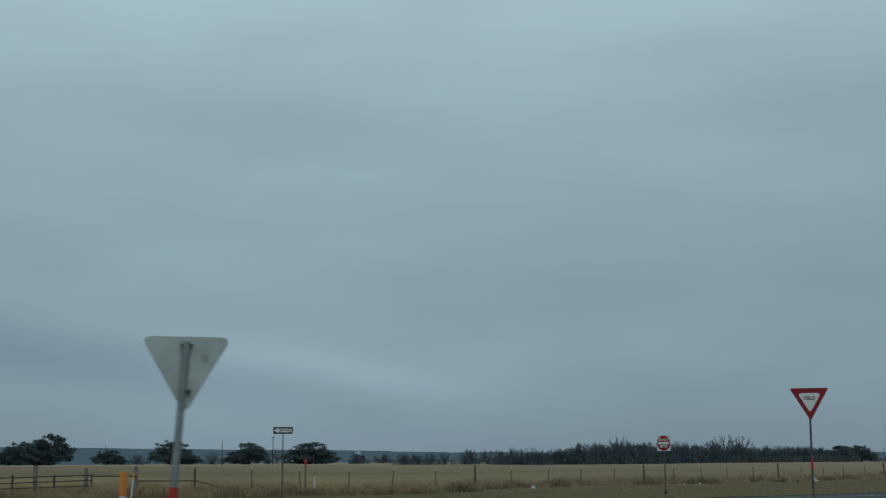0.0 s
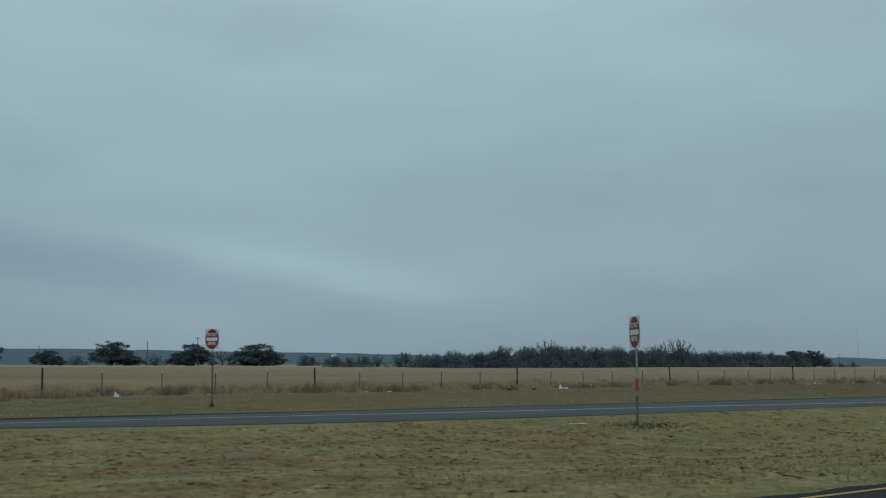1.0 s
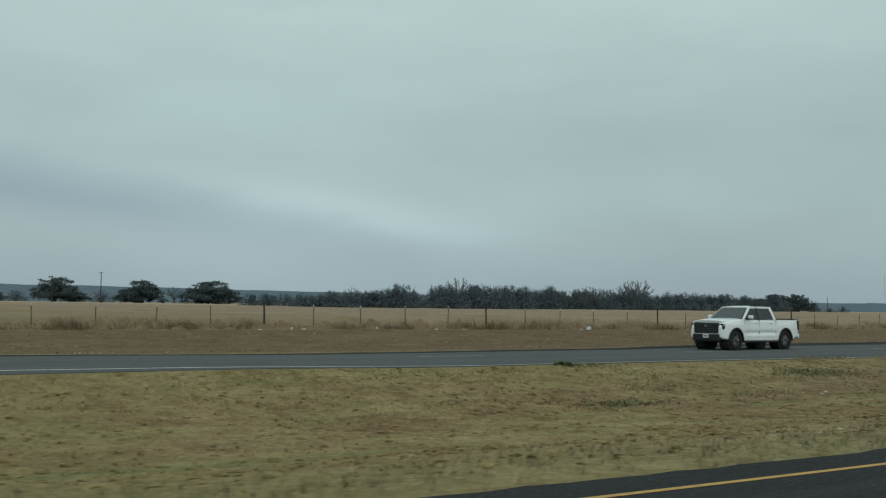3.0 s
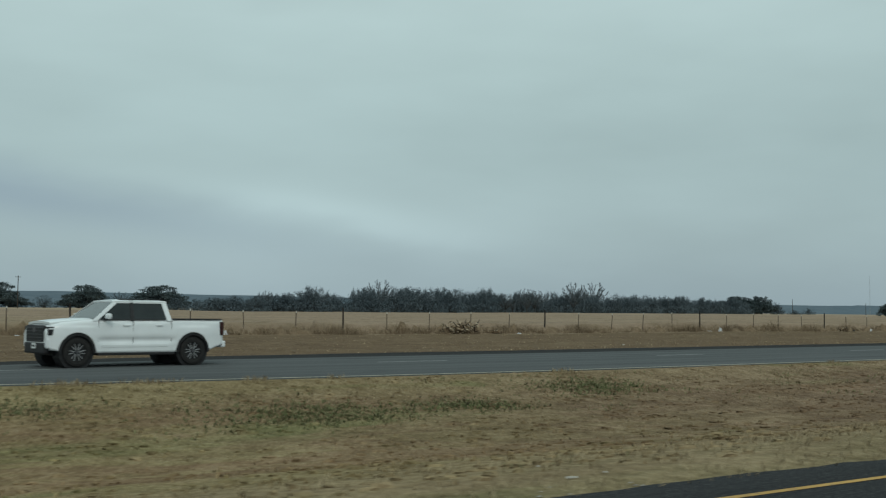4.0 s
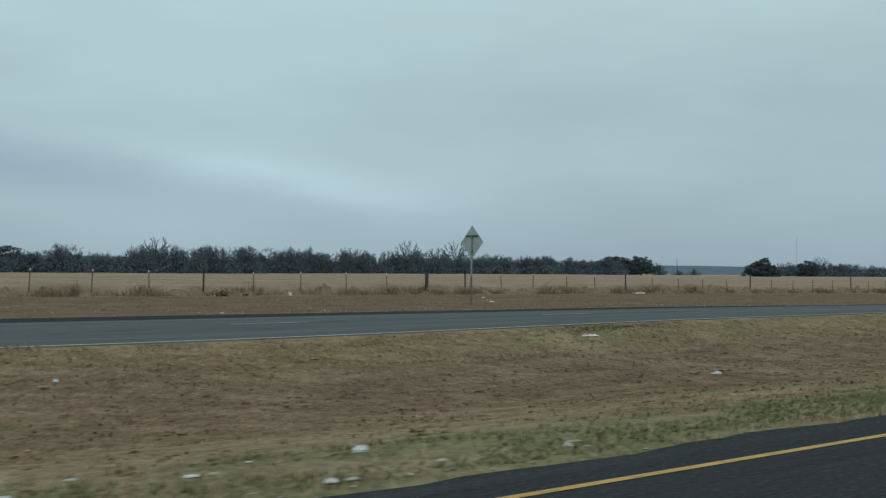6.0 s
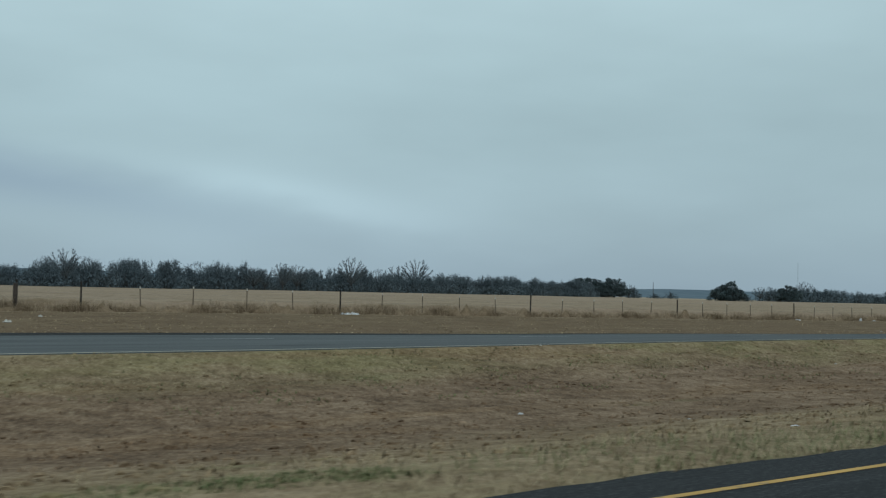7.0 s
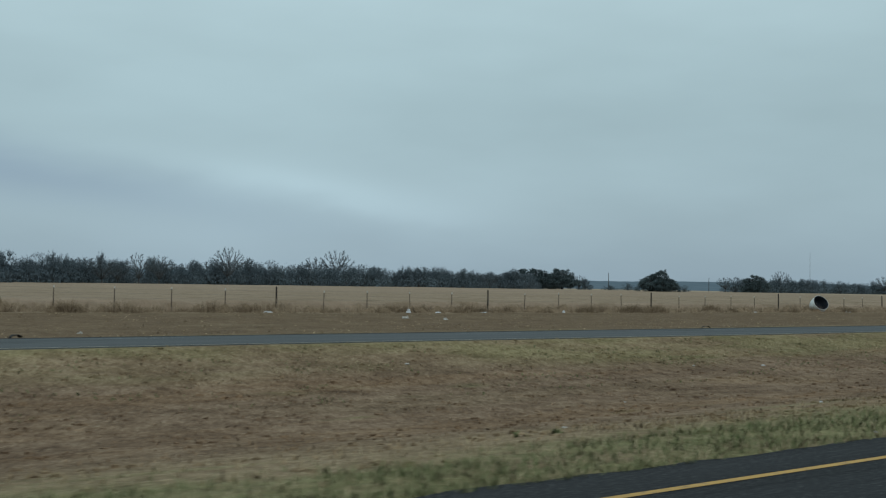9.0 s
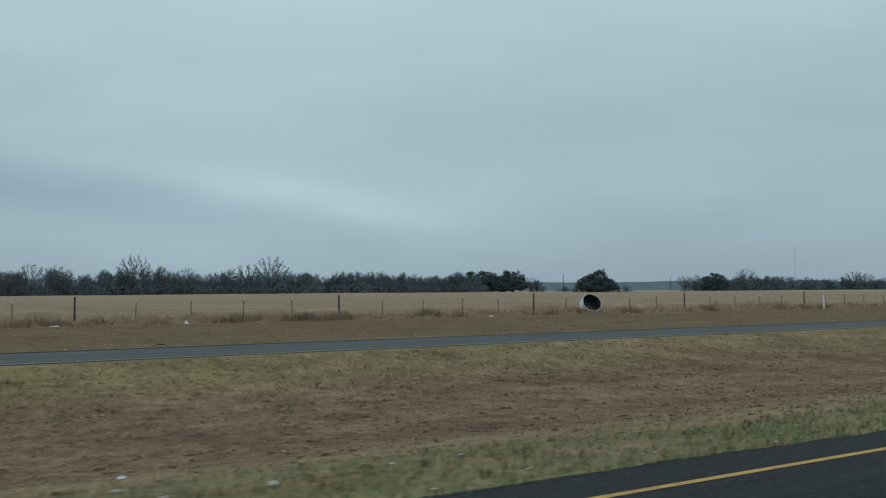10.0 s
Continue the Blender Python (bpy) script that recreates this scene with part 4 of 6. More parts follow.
# tall hay: a dense uneven canopy with loose stalks standing out of it
def hay_canopy():
    def top(x, y):
        k = min(1.0, max(0.0, (y - 65.0 - 0.5 * noise.noise((x * 0.5, 1.0, 3.0))) / 1.1))
        k = k * k * (3 - 2 * k)
        lump = 0.5 + 0.5 * noise.noise((x * 0.35, y * 0.35, 2.0)) + 0.35 * noise.noise((x * 1.3, y * 1.3, 6.0))
        brush = max(0.0, noise.noise((x * 0.9, y * 1.3, 12.0)) + 0.55 * noise.noise((x * 2.3, y * 2.0, 17.0)) + 0.12 * lump)
        foot = 0.85 * brush * min(1.0, max(0.0, (y - 63.5) / 0.7)) * (1 - k)
        return ground_z(x, y) - 0.04 + foot + k * (0.58 + 0.26 * lump) * (1 - 0.6 * min(1.0, max(0.0, (y - 100) / 120)))
    p = Paint("hay_canopy", 0.95, spec=0.05)
    broad = p.noise(0.10, 5, 0.65, stretch=(1, 0.4, 1))
    drift = p.noise(0.7, 5, 0.65, stretch=(0.5, 1.0, 0.6))
    streak = p.noise(9.0, 5, 0.75, stretch=(1.0, 0.35, 0.35))
    col = p.ramp(broad, (0.32, (0.255, 0.186, 0.129)), (0.68, (0.346, 0.258, 0.187)))
    col = p.mix(p.math("MULTIPLY", p.mask(drift, 0.48, 0.64), 0.6), col, (0.186, 0.136, 0.086))
    col = p.mix(p.math("MULTIPLY", p.mask(streak, 0.47, 0.64), 0.40), col, (0.186, 0.136, 0.088))
    sep = p.t.nodes.new("ShaderNodeSeparateXYZ")
    p.link(p.coords(), sep.inputs[0])
    lanes = p.mask(p.noise(0.03, 3, 0.5, stretch=(0.12, 1.0, 1)), 0.46, 0.58)
    start = p.math("SUBTRACT", 1.0, p.mask(sep.outputs["X"], 120.0, 175.0))
    col = p.mix(p.math("MULTIPLY", lanes, p.math("ADD", p.math("MULTIPLY", start, 0.4), 0.15)), col, (0.205, 0.160, 0.092))
    col = p.mix(p.math("MULTIPLY", start, 0.55), col, (0.232, 0.186, 0.102))
    gate = p.math("SUBTRACT", 1.0, p.mask(sep.outputs["X"], 50.0, 85.0))
    near = p.math("SUBTRACT", 1.0, p.mask(sep.outputs["Y"], 72.0, 96.0))
    tall = p.mask(p.noise(0.35, 4, 0.6, stretch=(0.5, 1, 1)), 0.38, 0.62)
    col = p.mix(p.math("MULTIPLY", p.math("MULTIPLY", gate, near), p.math("ADD", p.math("MULTIPLY", tall, 0.6), 0.2)), col, (0.315, 0.232, 0.112))
    col = p.mix(p.math("MULTIPLY", p.math("MULTIPLY", gate, p.math("SUBTRACT", 1.0, near)), 0.45), col, (0.168, 0.146, 0.084))
    front = p.math("ADD", sep.outputs["Y"], p.math("MULTIPLY", p.math("SUBTRACT", p.noise(1.2, 4, 0.6), 0.5), 2.4))
    dead = p.ramp(streak, (0.36, (0.120, 0.082, 0.050)), (0.64, (0.255, 0.184, 0.118)))
    col = p.mix(p.math("MULTIPLY", p.math("SUBTRACT", 1.0, p.mask(front, 64.5, 65.9)), 0.85), col, dead)
    p.color(col).bump(streak, 0.8, 0.12)
    xs = steps((-120, 0, 6.0), (0, 440, 0.33), (440, 760, 3.0))
    ys = [63.4 + 0.22 * i for i in range(18)] + [68.2, 69.5, 71.5, 74, 78, 84, 92, 104, 120, 145, 180, 220, 270, 330]
    ob = sheet("hay_canopy", xs, ys, top, p.mat)
    return tagged(ob, "dense dry straw-coloured hay behind the fence", "hay", kind="stuff")


hay_canopy()


def swelling(spots, scale, seed, low, more):
    """Heights that swell and shrink along the fence."""
    return [(x, y, z, h * (low + more * max(0.0, 0.5 + noise.noise((x * scale, y * scale * 0.6, seed)) + 0.6 * noise.noise((x * scale * 4, y * scale, seed))))) for x, y, z, h in spots]


tufts("hay_front", M["hay_stalk"], swelling(scatter(25000, (6, 440), (64.2, 66.6), (0.40, 0.90), None, 16, 1.0), 0.22, 4.0, 0.5, 0.65), "tall dry straw-coloured hay at the fence", 4, 0.0055, 1.5, "hay")
tufts("hay_near", M["hay"], scatter(17000, (6, 520), (64.5, 84), (0.35, 0.66), None, 1, 1.9), "tall dry straw-coloured hay behind the fence", 3, 0.012, 1.0, "hay")
tufts("hay_far", M["hay"], scatter(14000, (80, 700), (76, 240), (0.35, 0.66), None, 2, 1.5), "tall dry straw-coloured hay in the field", 3, 0.022, 1.0, "hay")


def hay_foot(x):
    """Where the tall grass ends towards the road: it spills down the slope by the gate."""
    return lerp(x, [(4, 58.0), (38, 57.0), (50, 58.3), (62, 64.0)]) + 0.9 * noise.noise((x * 0.35, 2.0, 9.0))


tufts("hay_slope", M["hay_gold"], swelling(scatter(8000, (4, 60), (56.5, 65), (0.25, 0.52), lambda x, y, r: y > hay_foot(x), 46), 0.3, 6.0, 0.5, 0.7), "tall dry straw-coloured grass on the slope by the gate", 4, 0.0065, 1.6, "hay")


def weed_clumps():
    """Rounded clumps of dead weeds of uneven size along the fence."""
    r = random.Random(53)
    res = []
    x = 6.0
    while x < 440:
        x += r.expovariate(1.0) * (0.75 + 0.7 * (0.5 + noise.noise((x * 0.07, 1.0, 0))))
        big = r.random() ** 1.8
        h, w = 0.28 + 0.72 * big, 0.34 + 0.95 * big
        y = min(r.uniform(63.5, 65.3), hay_foot(x) + r.uniform(-0.2, 1.6)) if x < 62 else r.uniform(63.5, 65.3)
        for _ in range(int(20 + 62 * big)):
            a, d = r.uniform(0, math.tau), w * math.sqrt(r.random())
            px, py = x + 1.25 * d * math.cos(a), y + 0.6 * d * math.sin(a)
            res.append((px, py, ground_z(px, py), h * (1.08 - 0.75 * (d / w) ** 2) * r.uniform(0.7, 1.1)))
    return res


tufts("weeds", M["weeds"], weed_clumps(), "rounded clumps of brown dead weeds along the fence line", 5, 0.006, 1.9, "weeds")
tufts("low_weeds", M["weeds"], scatter(9000, (6, 440), (62.9, 65.6), (0.06, 0.20), patchy(0.15, -0.55, 3.3), 3), "low brown weeds along the fence line", 3, 0.012, 1.8, "weeds")


def off_road(x, y):
    """True on the turf of the median: not on the roads or the crossover."""
    e = lerp(x, EDGE_Y)
    if y < e - 0.12 or y > FAR_NEAR - 0.35:
        return False
    return x > lerp(y, [(9.0, 31.6), (17.4, 31.8), (21.7, 33.0), (26.0, 34.6), (28.4, 36.6), (29.4, 38.4)])


def strip(lo, hi, low, seed, scale=0.25):
    """Spots between two distances from the own road's rim, in patches."""
    def keep(x, y, r):
        d = y - lerp(x, EDGE_Y)
        return lo < d < hi and off_road(x, y) and noise.noise((x * scale * 0.6, y * scale * 1.3, seed)) > low + 0.3 * (r.random() - 0.5)
    return keep


tufts("rim_lush", M["dense_green"], scatter(12000, (168, 222), (7.2, 10.4), (0.02, 0.06), strip(0.3, 2.9, -0.02, 7.9, 0.45), 24, 1.1), "dense green grass beside the road", 4, 0.008, 2.4, "grass")
tufts("rim_green", M["green_turf"], scatter(9000, (228, 345), (6.8, 9.8), (0.04, 0.12), lambda x, y, r: (r.random() < (0.12 if 224 < x < 262 else 1.0 if x < 298 else 0.4)) and strip(-0.08, 2.3, -0.1, 2.9, 0.7)(x, y, r), 14, 1.2), "green tufted grass beside the road", 4, 0.007, 1.6, "grass")
tufts("rim_grass", M["green_turf"], scatter(13000, (28, 400), (7, 13), (0.04, 0.17), strip(-0.05, 3.2, 0.02, 2.2), 4, 1.8), "green winter grass beside the road", 3, 0.006, 2.4, "grass")
tufts("rim_straw", M["turf"], scatter(24000, (28, 400), (7, 15), (0.03, 0.15), strip(-0.1, 5.0, -0.2, 6.2), 5, 1.6), "straw-coloured grass beside the road", 3, 0.006, 2.6, "grass")
tufts("median_sod", M["sod"], scatter(34000, (30, 360), (9, 29), (0.02, 0.075), strip(1.0, 22.0, -0.15, 12.1, 0.8), 7), "short brown and straw-coloured mown grass in the median", 3, 0.016, 2.2, "grass")
tufts("shoulder_green", M["green_turf"], scatter(4500, (105, 340), (21.5, 28.3), (0.03, 0.10), strip(8, 23.0, 0.22, 29.1, 0.7), 27), "green and straw tufts along the opposite road", 4, 0.014, 1.3, "grass")
tufts("shoulder_grass", M["turf"], scatter(7000, (100, 400), (24.5, 28.2), (0.03, 0.10), strip(8, 23.0, 0.0, 19.1, 0.5), 17), "straw-coloured grass along the opposite road", 4, 0.012, 1.2, "grass")


def clods():
    """Low matted clumps of mown turf, each a small uneven mound."""
    r = random.Random(21)
    verts, faces = [], []
    made = 0
    while made < 15000:
        x, y = r.uniform(30, 350), r.uniform(9, 28.4)
        if not off_road(x, y) or y - lerp(x, EDGE_Y) < 1.2 or noise.noise((x * 0.35, y * 0.6, 31.0)) < 0.35 * (r.random() - 0.6):
            continue
        made += 1
        if x > 180 and r.random() < 0.45:
            continue
        s, t = r.uniform(0.05, 0.17 if x < 180 else 0.13), r.uniform(0.02, 0.05)
        z = ground_z(x, y)
        n = len(verts)
        for ring, (q, h) in enumerate(((1.0, -0.03), (0.62, t * 0.8))):
            for i in range(5):
                a = math.tau * i / 5 + 0.5 * ring + n
                k = q * s * r.uniform(0.6, 1.4)
                verts.append((x + k * math.cos(a), y + k * math.sin(a), z + h * r.uniform(0.6, 1.3)))
        verts.append((x, y, z + t))
        for i in range(5):
            j = (i + 1) % 5
            faces += [(n + i, n + j, n + 5 + j, n + 5 + i), (n + 5 + i, n + 5 + j, n + 10)]
    ob = raw("turf_clumps", verts, faces, M["clod"])
    return tagged(ob, "low matted clumps of brown mown turf", "turf", kind="stuff")


clods()


def round_spots(centres, count, seed):
    """Spots gathered round centres, flattened along the road."""
    r = random.Random(seed)
    res = []
    for cx, cy, rx, ry in centres:
        for _ in range(int(count * rx * ry)):
            x, y = cx + r.gauss(0, 0.5) * rx, cy + r.gauss(0, 0.5) * ry
            if off_road(x, y):
                res.append((x, y, ground_z(x, y), r.uniform(0.03, 0.10)))
    return res


GREENS = [(138.6, 23.8, 3.2, 1.6), (143.5, 24.0, 2.0, 1.0), (150.0, 25.9, 2.6, 1.4), (173.0, 26.7, 2.4, 1.4), (217.0, 28.0, 3.0, 0.5), (121.6, 28.4, 1.2, 0.5), (131.5, 26.0, 2.5, 1.0), (190.0, 27.6, 3.0, 0.7),
          (62.8, 26.4, 2.0, 0.8), (116.9, 22.3, 1.6, 0.7), (92.0, 27.0, 3.0, 0.8), (253.8, 9.6, 0.8, 0.5), (276.0, 9.2, 2.0, 0.7), (300.5, 10.0, 2.2, 0.9)]
tufts("green_patches", M["green_turf"], round_spots(GREENS, 260, 8), "patches of green winter grass in the median", 5, 0.014, 1.6, "grass")
BUNCHES = [(134.6, 28.6, 0.8, 0.3), (136.6, 28.6, 0.9, 0.25), (139.8, 28.5, 0.4, 0.2), (142.3, 28.6, 0.3, 0.2), (151.3, 28.3, 0.5, 0.3), (167.0, 28.4, 0.4, 0.2), (196.0, 28.3, 0.6, 0.3)]
tufts("bunch_grass", M["turf"], [(x, y, z, 1.9 * h) for x, y, z, h in round_spots(BUNCHES, 420, 18)], "pale bunches of tall grass at the rim of the opposite road", 4, 0.012, 0.8, "grass")
BUSHES = [(120.9, 28.45, 0.42, 0.25), (254.6, 9.3, 0.3, 0.25), (287.5, 11.5, 0.10, 0.10), (288.1, 11.35, 0.10, 0.10), (171.6, 27.9, 0.25, 0.2)]
tufts("leafy_weeds", M["dense_green"], [(x, y, z, (1.8 if x < 200 else 1.1) * h) for x, y, z, h in round_spots(BUSHES, 700, 28)], "dark green leafy weeds standing in the mown grass", 4, 0.022, 1.4, "weeds")
tufts("verge_grass", M["brown_turf"], scatter(9000, (36, 480), (39.4, 63.5), (0.02, 0.08), patchy(0.3, -0.15, 5.1), 9), "short brown grass on the far verge", 3, 0.03, 3.0, "grass")


# ---- signs and markers ----
def disc_outline(r, n=40, sx=1.0):
    return [(sx * r * math.cos(math.tau * i / n), r * math.sin(math.tau * i / n)) for i in range(n)]


def shifted(outline, z):
    return [(x, y + z) for x, y in outline]


def sign_post(root, height, radius, lean=0.0, band=None, low=None, foot=True, steel="galv"):
    """Round steel post; band: a strip of red tape between two heights; low: a rusty lower part up to that height."""
    bm = bmesh.new()
    rod(bm, (0, 0.0, -0.3), (lean, 0.0, height), radius, radius, 12)
    part("post", bm, M[steel], root, "galvanised steel post" if steel == "galv" else "dark weathered steel post")
    at = lambda z: lean * (z + 0.3) / (height + 0.3)
    if low:
        bm = bmesh.new()
        rod(bm, (at(-0.2), 0, -0.2), (at(low), 0, low), radius + 0.004, radius + 0.004, 12)
        part("lower_post", bm, M["dull_post"], root, "dull weathered lower post")
    if band:
        bm = bmesh.new()
        rod(bm, (at(band[0]), 0, band[0]), (at(band[1]), 0, band[1]), radius + 0.006, radius + 0.006, 12)
        part("reflective_band", bm, M["red_tape"], root, "red reflective band")
    if foot:
        bm = bmesh.new()
        box(bm, 0, 0, 0.06, 0.16, 0.16, 0.16, 0.02)
        rod(bm, (0.0, 0, 0.12), (0.0, 0, 0.3), radius + 0.02, radius + 0.012, 12)
        part("base_socket", bm, M["rust_steel"], root, "rusty slip base")


def yield_sign(x, y, turn, tip_z, post_r, lean, label, band, foot=True, low=None, side=1.37, corner=0.05, steel="galv"):
    """A triangle that points down; its face looks along local -y."""
    z0 = ground_z(x, y)
    root = thing("yield_sign", x, y, z0, turn, label=label, category="traffic sign")
    h = side * math.sqrt(3) / 2
    t = tip_z - z0
    tri = lambda s, dz: rounded([(-s / 2, h * s / side + dz), (0, dz), (s / 2, h * s / side + dz)], corner * s / side)
    sign_post(root, t + h * 0.93, post_r, lean, band, low, foot, steel)
    bm = bmesh.new()
    plate(bm, shifted(tri(side, 0), t), 0.004)
    bmesh.ops.translate(bm, vec=(lean, -post_r - 0.03, 0), verts=bm.verts)
    face = part("panel", bm, M["sign_back"], root, "bare aluminium panel")
    for name, s, dz, mat, off, label_ in (("border", side - 0.02, 0.012, "sign_red", 0.006, "red reflective border"), ("field", side * 0.60, 0.292, "sign_white", 0.010, "white inner triangle")):
        bm = bmesh.new()
        inner = rounded([(-s / 2, h * s / side + dz), (0, dz), (s / 2, h * s / side + dz)], 0.085)
        plate(bm, shifted(inner if name == "field" else tri(s, dz), t), 0.003)
        bmesh.ops.translate(bm, vec=(lean, -post_r - 0.03 - off, 0), verts=bm.verts)
        part(name, bm, M[mat], face, label_)
    lettering("lettering", "YIELD", 0.17, M["sign_black"], face, lean, -post_r - 0.044, t + 0.815, 0.95)
    for dz in (0.35, 0.93):
        bm = bmesh.new()
        box(bm, lean, -0.02, t + h * dz - 0.05, 0.17, post_r + 0.03, 0.035, 0.004)
        rod(bm, (lean - 0.06, post_r, t + h * dz - 0.05), (lean - 0.06, post_r + 0.025, t + h * dz - 0.05), 0.01, 0.01, 6)
        rod(bm, (lean + 0.06, post_r, t + h * dz - 0.05), (lean + 0.06, post_r + 0.025, t + h * dz - 0.05), 0.01, 0.01, 6)
        part("bracket", bm, M["dull_post"], root, "dark steel bracket")
    bm = bmesh.new()                            # dulled maker's sticker on the back
    plate(bm, [(a + lean - 0.27, b + t + h * 0.73) for a, b in rounded([(-0.045, -0.06), (0.045, -0.06), (0.045, 0.06), (-0.045, 0.06)], 0.012)], 0.002)
    bmesh.ops.translate(bm, vec=(0, -post_r - 0.026, 0), verts=bm.verts)
    part("sticker", bm, M["galv"], face, "small dulled grey sticker")
    return root


def facing(nx, ny):
    """Turn, in degrees, that points local -y along (nx, ny)."""
    return math.degrees(math.atan2(nx, -ny))


yield_sign(38.85, 25.15, facing(-0.80, -0.60), 3.14, 0.038, 0.06, "red and white yield sign on a leaning steel post", (1.52, 1.90), True, 1.35, steel="dark_steel")
yield_sign(8.39, 15.82, facing(0.45, 0.89), 2.32, 0.055, -0.22, "back of a triangular sign on a leaning steel post", (0.5, 1.40), False, None, 1.31, 0.10)


def do_not_enter(x, y, nx, ny, mid_z, size, label, band, post_r=0.033, low=None, foot=True):
    z0 = ground_z(x, y)
    root = thing("do_not_enter_sign", x, y, z0, facing(nx, ny), label=label, category="traffic sign")
    t = mid_z - z0
    sign_post(root, t + size * 0.46, post_r, 0.0, band, low, foot)
    bm = bmesh.new()
    plate(bm, shifted(rounded([(-size / 2, -size / 2), (size / 2, -size / 2), (size / 2, size / 2), (-size / 2, size / 2)], 0.05), t), 0.004)
    bmesh.ops.translate(bm, vec=(0, -post_r - 0.02, 0), verts=bm.verts)
    face = part("panel", bm, M["sign_white"], root, "square white panel")
    bm = bmesh.new()
    plate(bm, shifted(disc_outline(size * 0.485), t), 0.003)
    bmesh.ops.translate(bm, vec=(0, -post_r - 0.026, 0), verts=bm.verts)
    part("red_disc", bm, M["sign_red"], face, "red reflective disc")
    bm = bmesh.new()
    box(bm, 0, -post_r - 0.030, t, size * 0.80, 0.003, size * 0.16)
    part("white_bar", bm, M["sign_white"], face, "white bar")
    lettering("lettering", "DO NOT", size * 0.21, M["sign_white"], face, 0, -post_r - 0.031, t + size * 0.215, 0.85)
    lettering("lettering", "ENTER", size * 0.21, M["sign_white"], face, 0, -post_r - 0.031, t - size * 0.215, 0.9)
    for dz in (-0.3, 0.3):
        bm = bmesh.new()
        box(bm, 0, -0.01, t + size * dz, 0.14, post_r * 2 + 0.02, 0.03, 0.004)
        part("bracket", bm, M["rust_steel"], root)
    return root


do_not_enter(59.7, 49.0, -0.98, -0.19, 2.98, 0.94, "red do-not-enter sign on a rusty post on the far verge", None, 0.034, 2.5)
do_not_enter(62.5, 26.4, -0.858, 0.514, 2.83, 1.07, "red do-not-enter sign on a grey post in the median grass", (1.16, 1.58), 0.036, 1.0, False)


def one_way(x, y, nx, ny, mid_z):
    z0 = ground_z(x, y)
    root = thing("one_way_sign", x, y, z0, facing(nx, ny), label="black and white one-way arrow sign on a thin post", category="traffic sign")
    t = mid_z - z0
    sign_post(root, t + 0.1, 0.03, 0.0, None, t - 0.85, False)
    bm = bmesh.new()
    plate(bm, shifted(rounded([(-0.46, -0.16), (0.46, -0.16), (0.46, 0.16), (-0.46, 0.16)], 0.03), t), 0.004)
    bmesh.ops.translate(bm, vec=(0, -0.05, 0), verts=bm.verts)
    face = part("panel", bm, M["sign_black"], root)
    bm = bmesh.new()
    plate(bm, [(x_, z_ + t) for x_, z_ in ((-0.42, 0), (-0.27, 0.115), (-0.23, 0.115), (-0.26, 0.085), (0.40, 0.085), (0.40, -0.085), (-0.26, -0.085), (-0.23, -0.115), (-0.27, -0.115))], 0.003)
    bmesh.ops.translate(bm, vec=(0, -0.056, 0), verts=bm.verts)
    part("arrow", bm, M["sign_white"], face, "white arrow")
    lettering("lettering", "ONE WAY", 0.125, M["sign_black"], face, 0.08, -0.0605, t, 0.95)
    return root


one_way(31.96, 49.13, -0.55, -0.83, 3.34)


def diamond_back(x, y, turn, mid_z):
    """A warning sign seen from behind: a bare diamond with a stiffener and post."""
    z0 = ground_z(x, y)
    root = thing("warning_sign", x, y, z0, turn, label="bare grey back of a diamond sign on a thin post", category="traffic sign")
    t, r = mid_z - z0, 0.98
    bm = bmesh.new()
    plate(bm, shifted(rounded([(-r, 0), (0, -r), (r, 0), (0, r)], 0.05), t), 0.004)
    part("panel", bm, M["sign_back"], root)
    bm = bmesh.new()
    rod(bm, (0, 0.05, -0.3), (0, 0.05, t + 0.36), 0.05, 0.05, 12)
    part("post", bm, M["galv"], root, "grey steel post")
    bm = bmesh.new()
    rod(bm, (0, 0.05, -0.2), (0, 0.05, t * 0.45), 0.055, 0.055, 12)
    part("lower_post", bm, M["worn_post"], root, "rusty lower post")
    bm = bmesh.new()
    box(bm, 0, 0.03, t + 0.36, 1.06, 0.05, 0.09, 0.006)
    part("stiffener", bm, M["dull_post"], root)
    bm = bmesh.new()
    for dz in (-0.55, 0.3):
        box(bm, 0, 0.045, t + dz, 0.12, 0.09, 0.04, 0.004)
    part("bracket", bm, M["rust_steel"], root)
    return root


diamond_back(232.3, 50.85, facing(1.0, -0.05), 3.62)


def delineator(x, y, height, lean, tone_, label, width=0.10, turn=35):
    """A flat flexible marker post with a coloured top."""
    z0 = ground_z(x, y)
    root = thing("delineator_post", x, y, z0, turn, label=label, category="marker post")
    top = height * 0.2
    at = lambda z: lean * z / height
    for name, a, b, mat, grow_, lab in (("shaft", -0.1, height - top, "white_plastic", 0, "white plastic shaft"), ("reflector", height - top, height, tone_, 0.02, "coloured reflective top")):
        bm = bmesh.new()
        vs = box(bm, 0, 0, (a + b) / 2, width + grow_, 0.025 + grow_ * 0.3, b - a, 0.006)
        for v in bm.verts:
            v.co.x += at(v.co.z)
            v.co.y += 0.18 * (0.25 - (v.co.x - at(v.co.z)) ** 2 / width ** 2) * 0.12
        part(name, bm, M[mat], root, lab)
    return root


delineator(35.95, 17.85, 1.44, -0.43, "orange", "white marker post with an orange top, leaning in the median", 0.085, -40)
delineator(7.6, 15.55, 1.62, 0.0, "orange", "white marker post with a tall orange top", 0.12)
delineator(27.0, 54.6, 1.32, 0.24, "orange", "white marker post with an orange top, leaning on the far verge", 0.11)
delineator(44.05, 64.1, 1.3, 0.14, "red_tape", "white marker post with a red top by the fence")


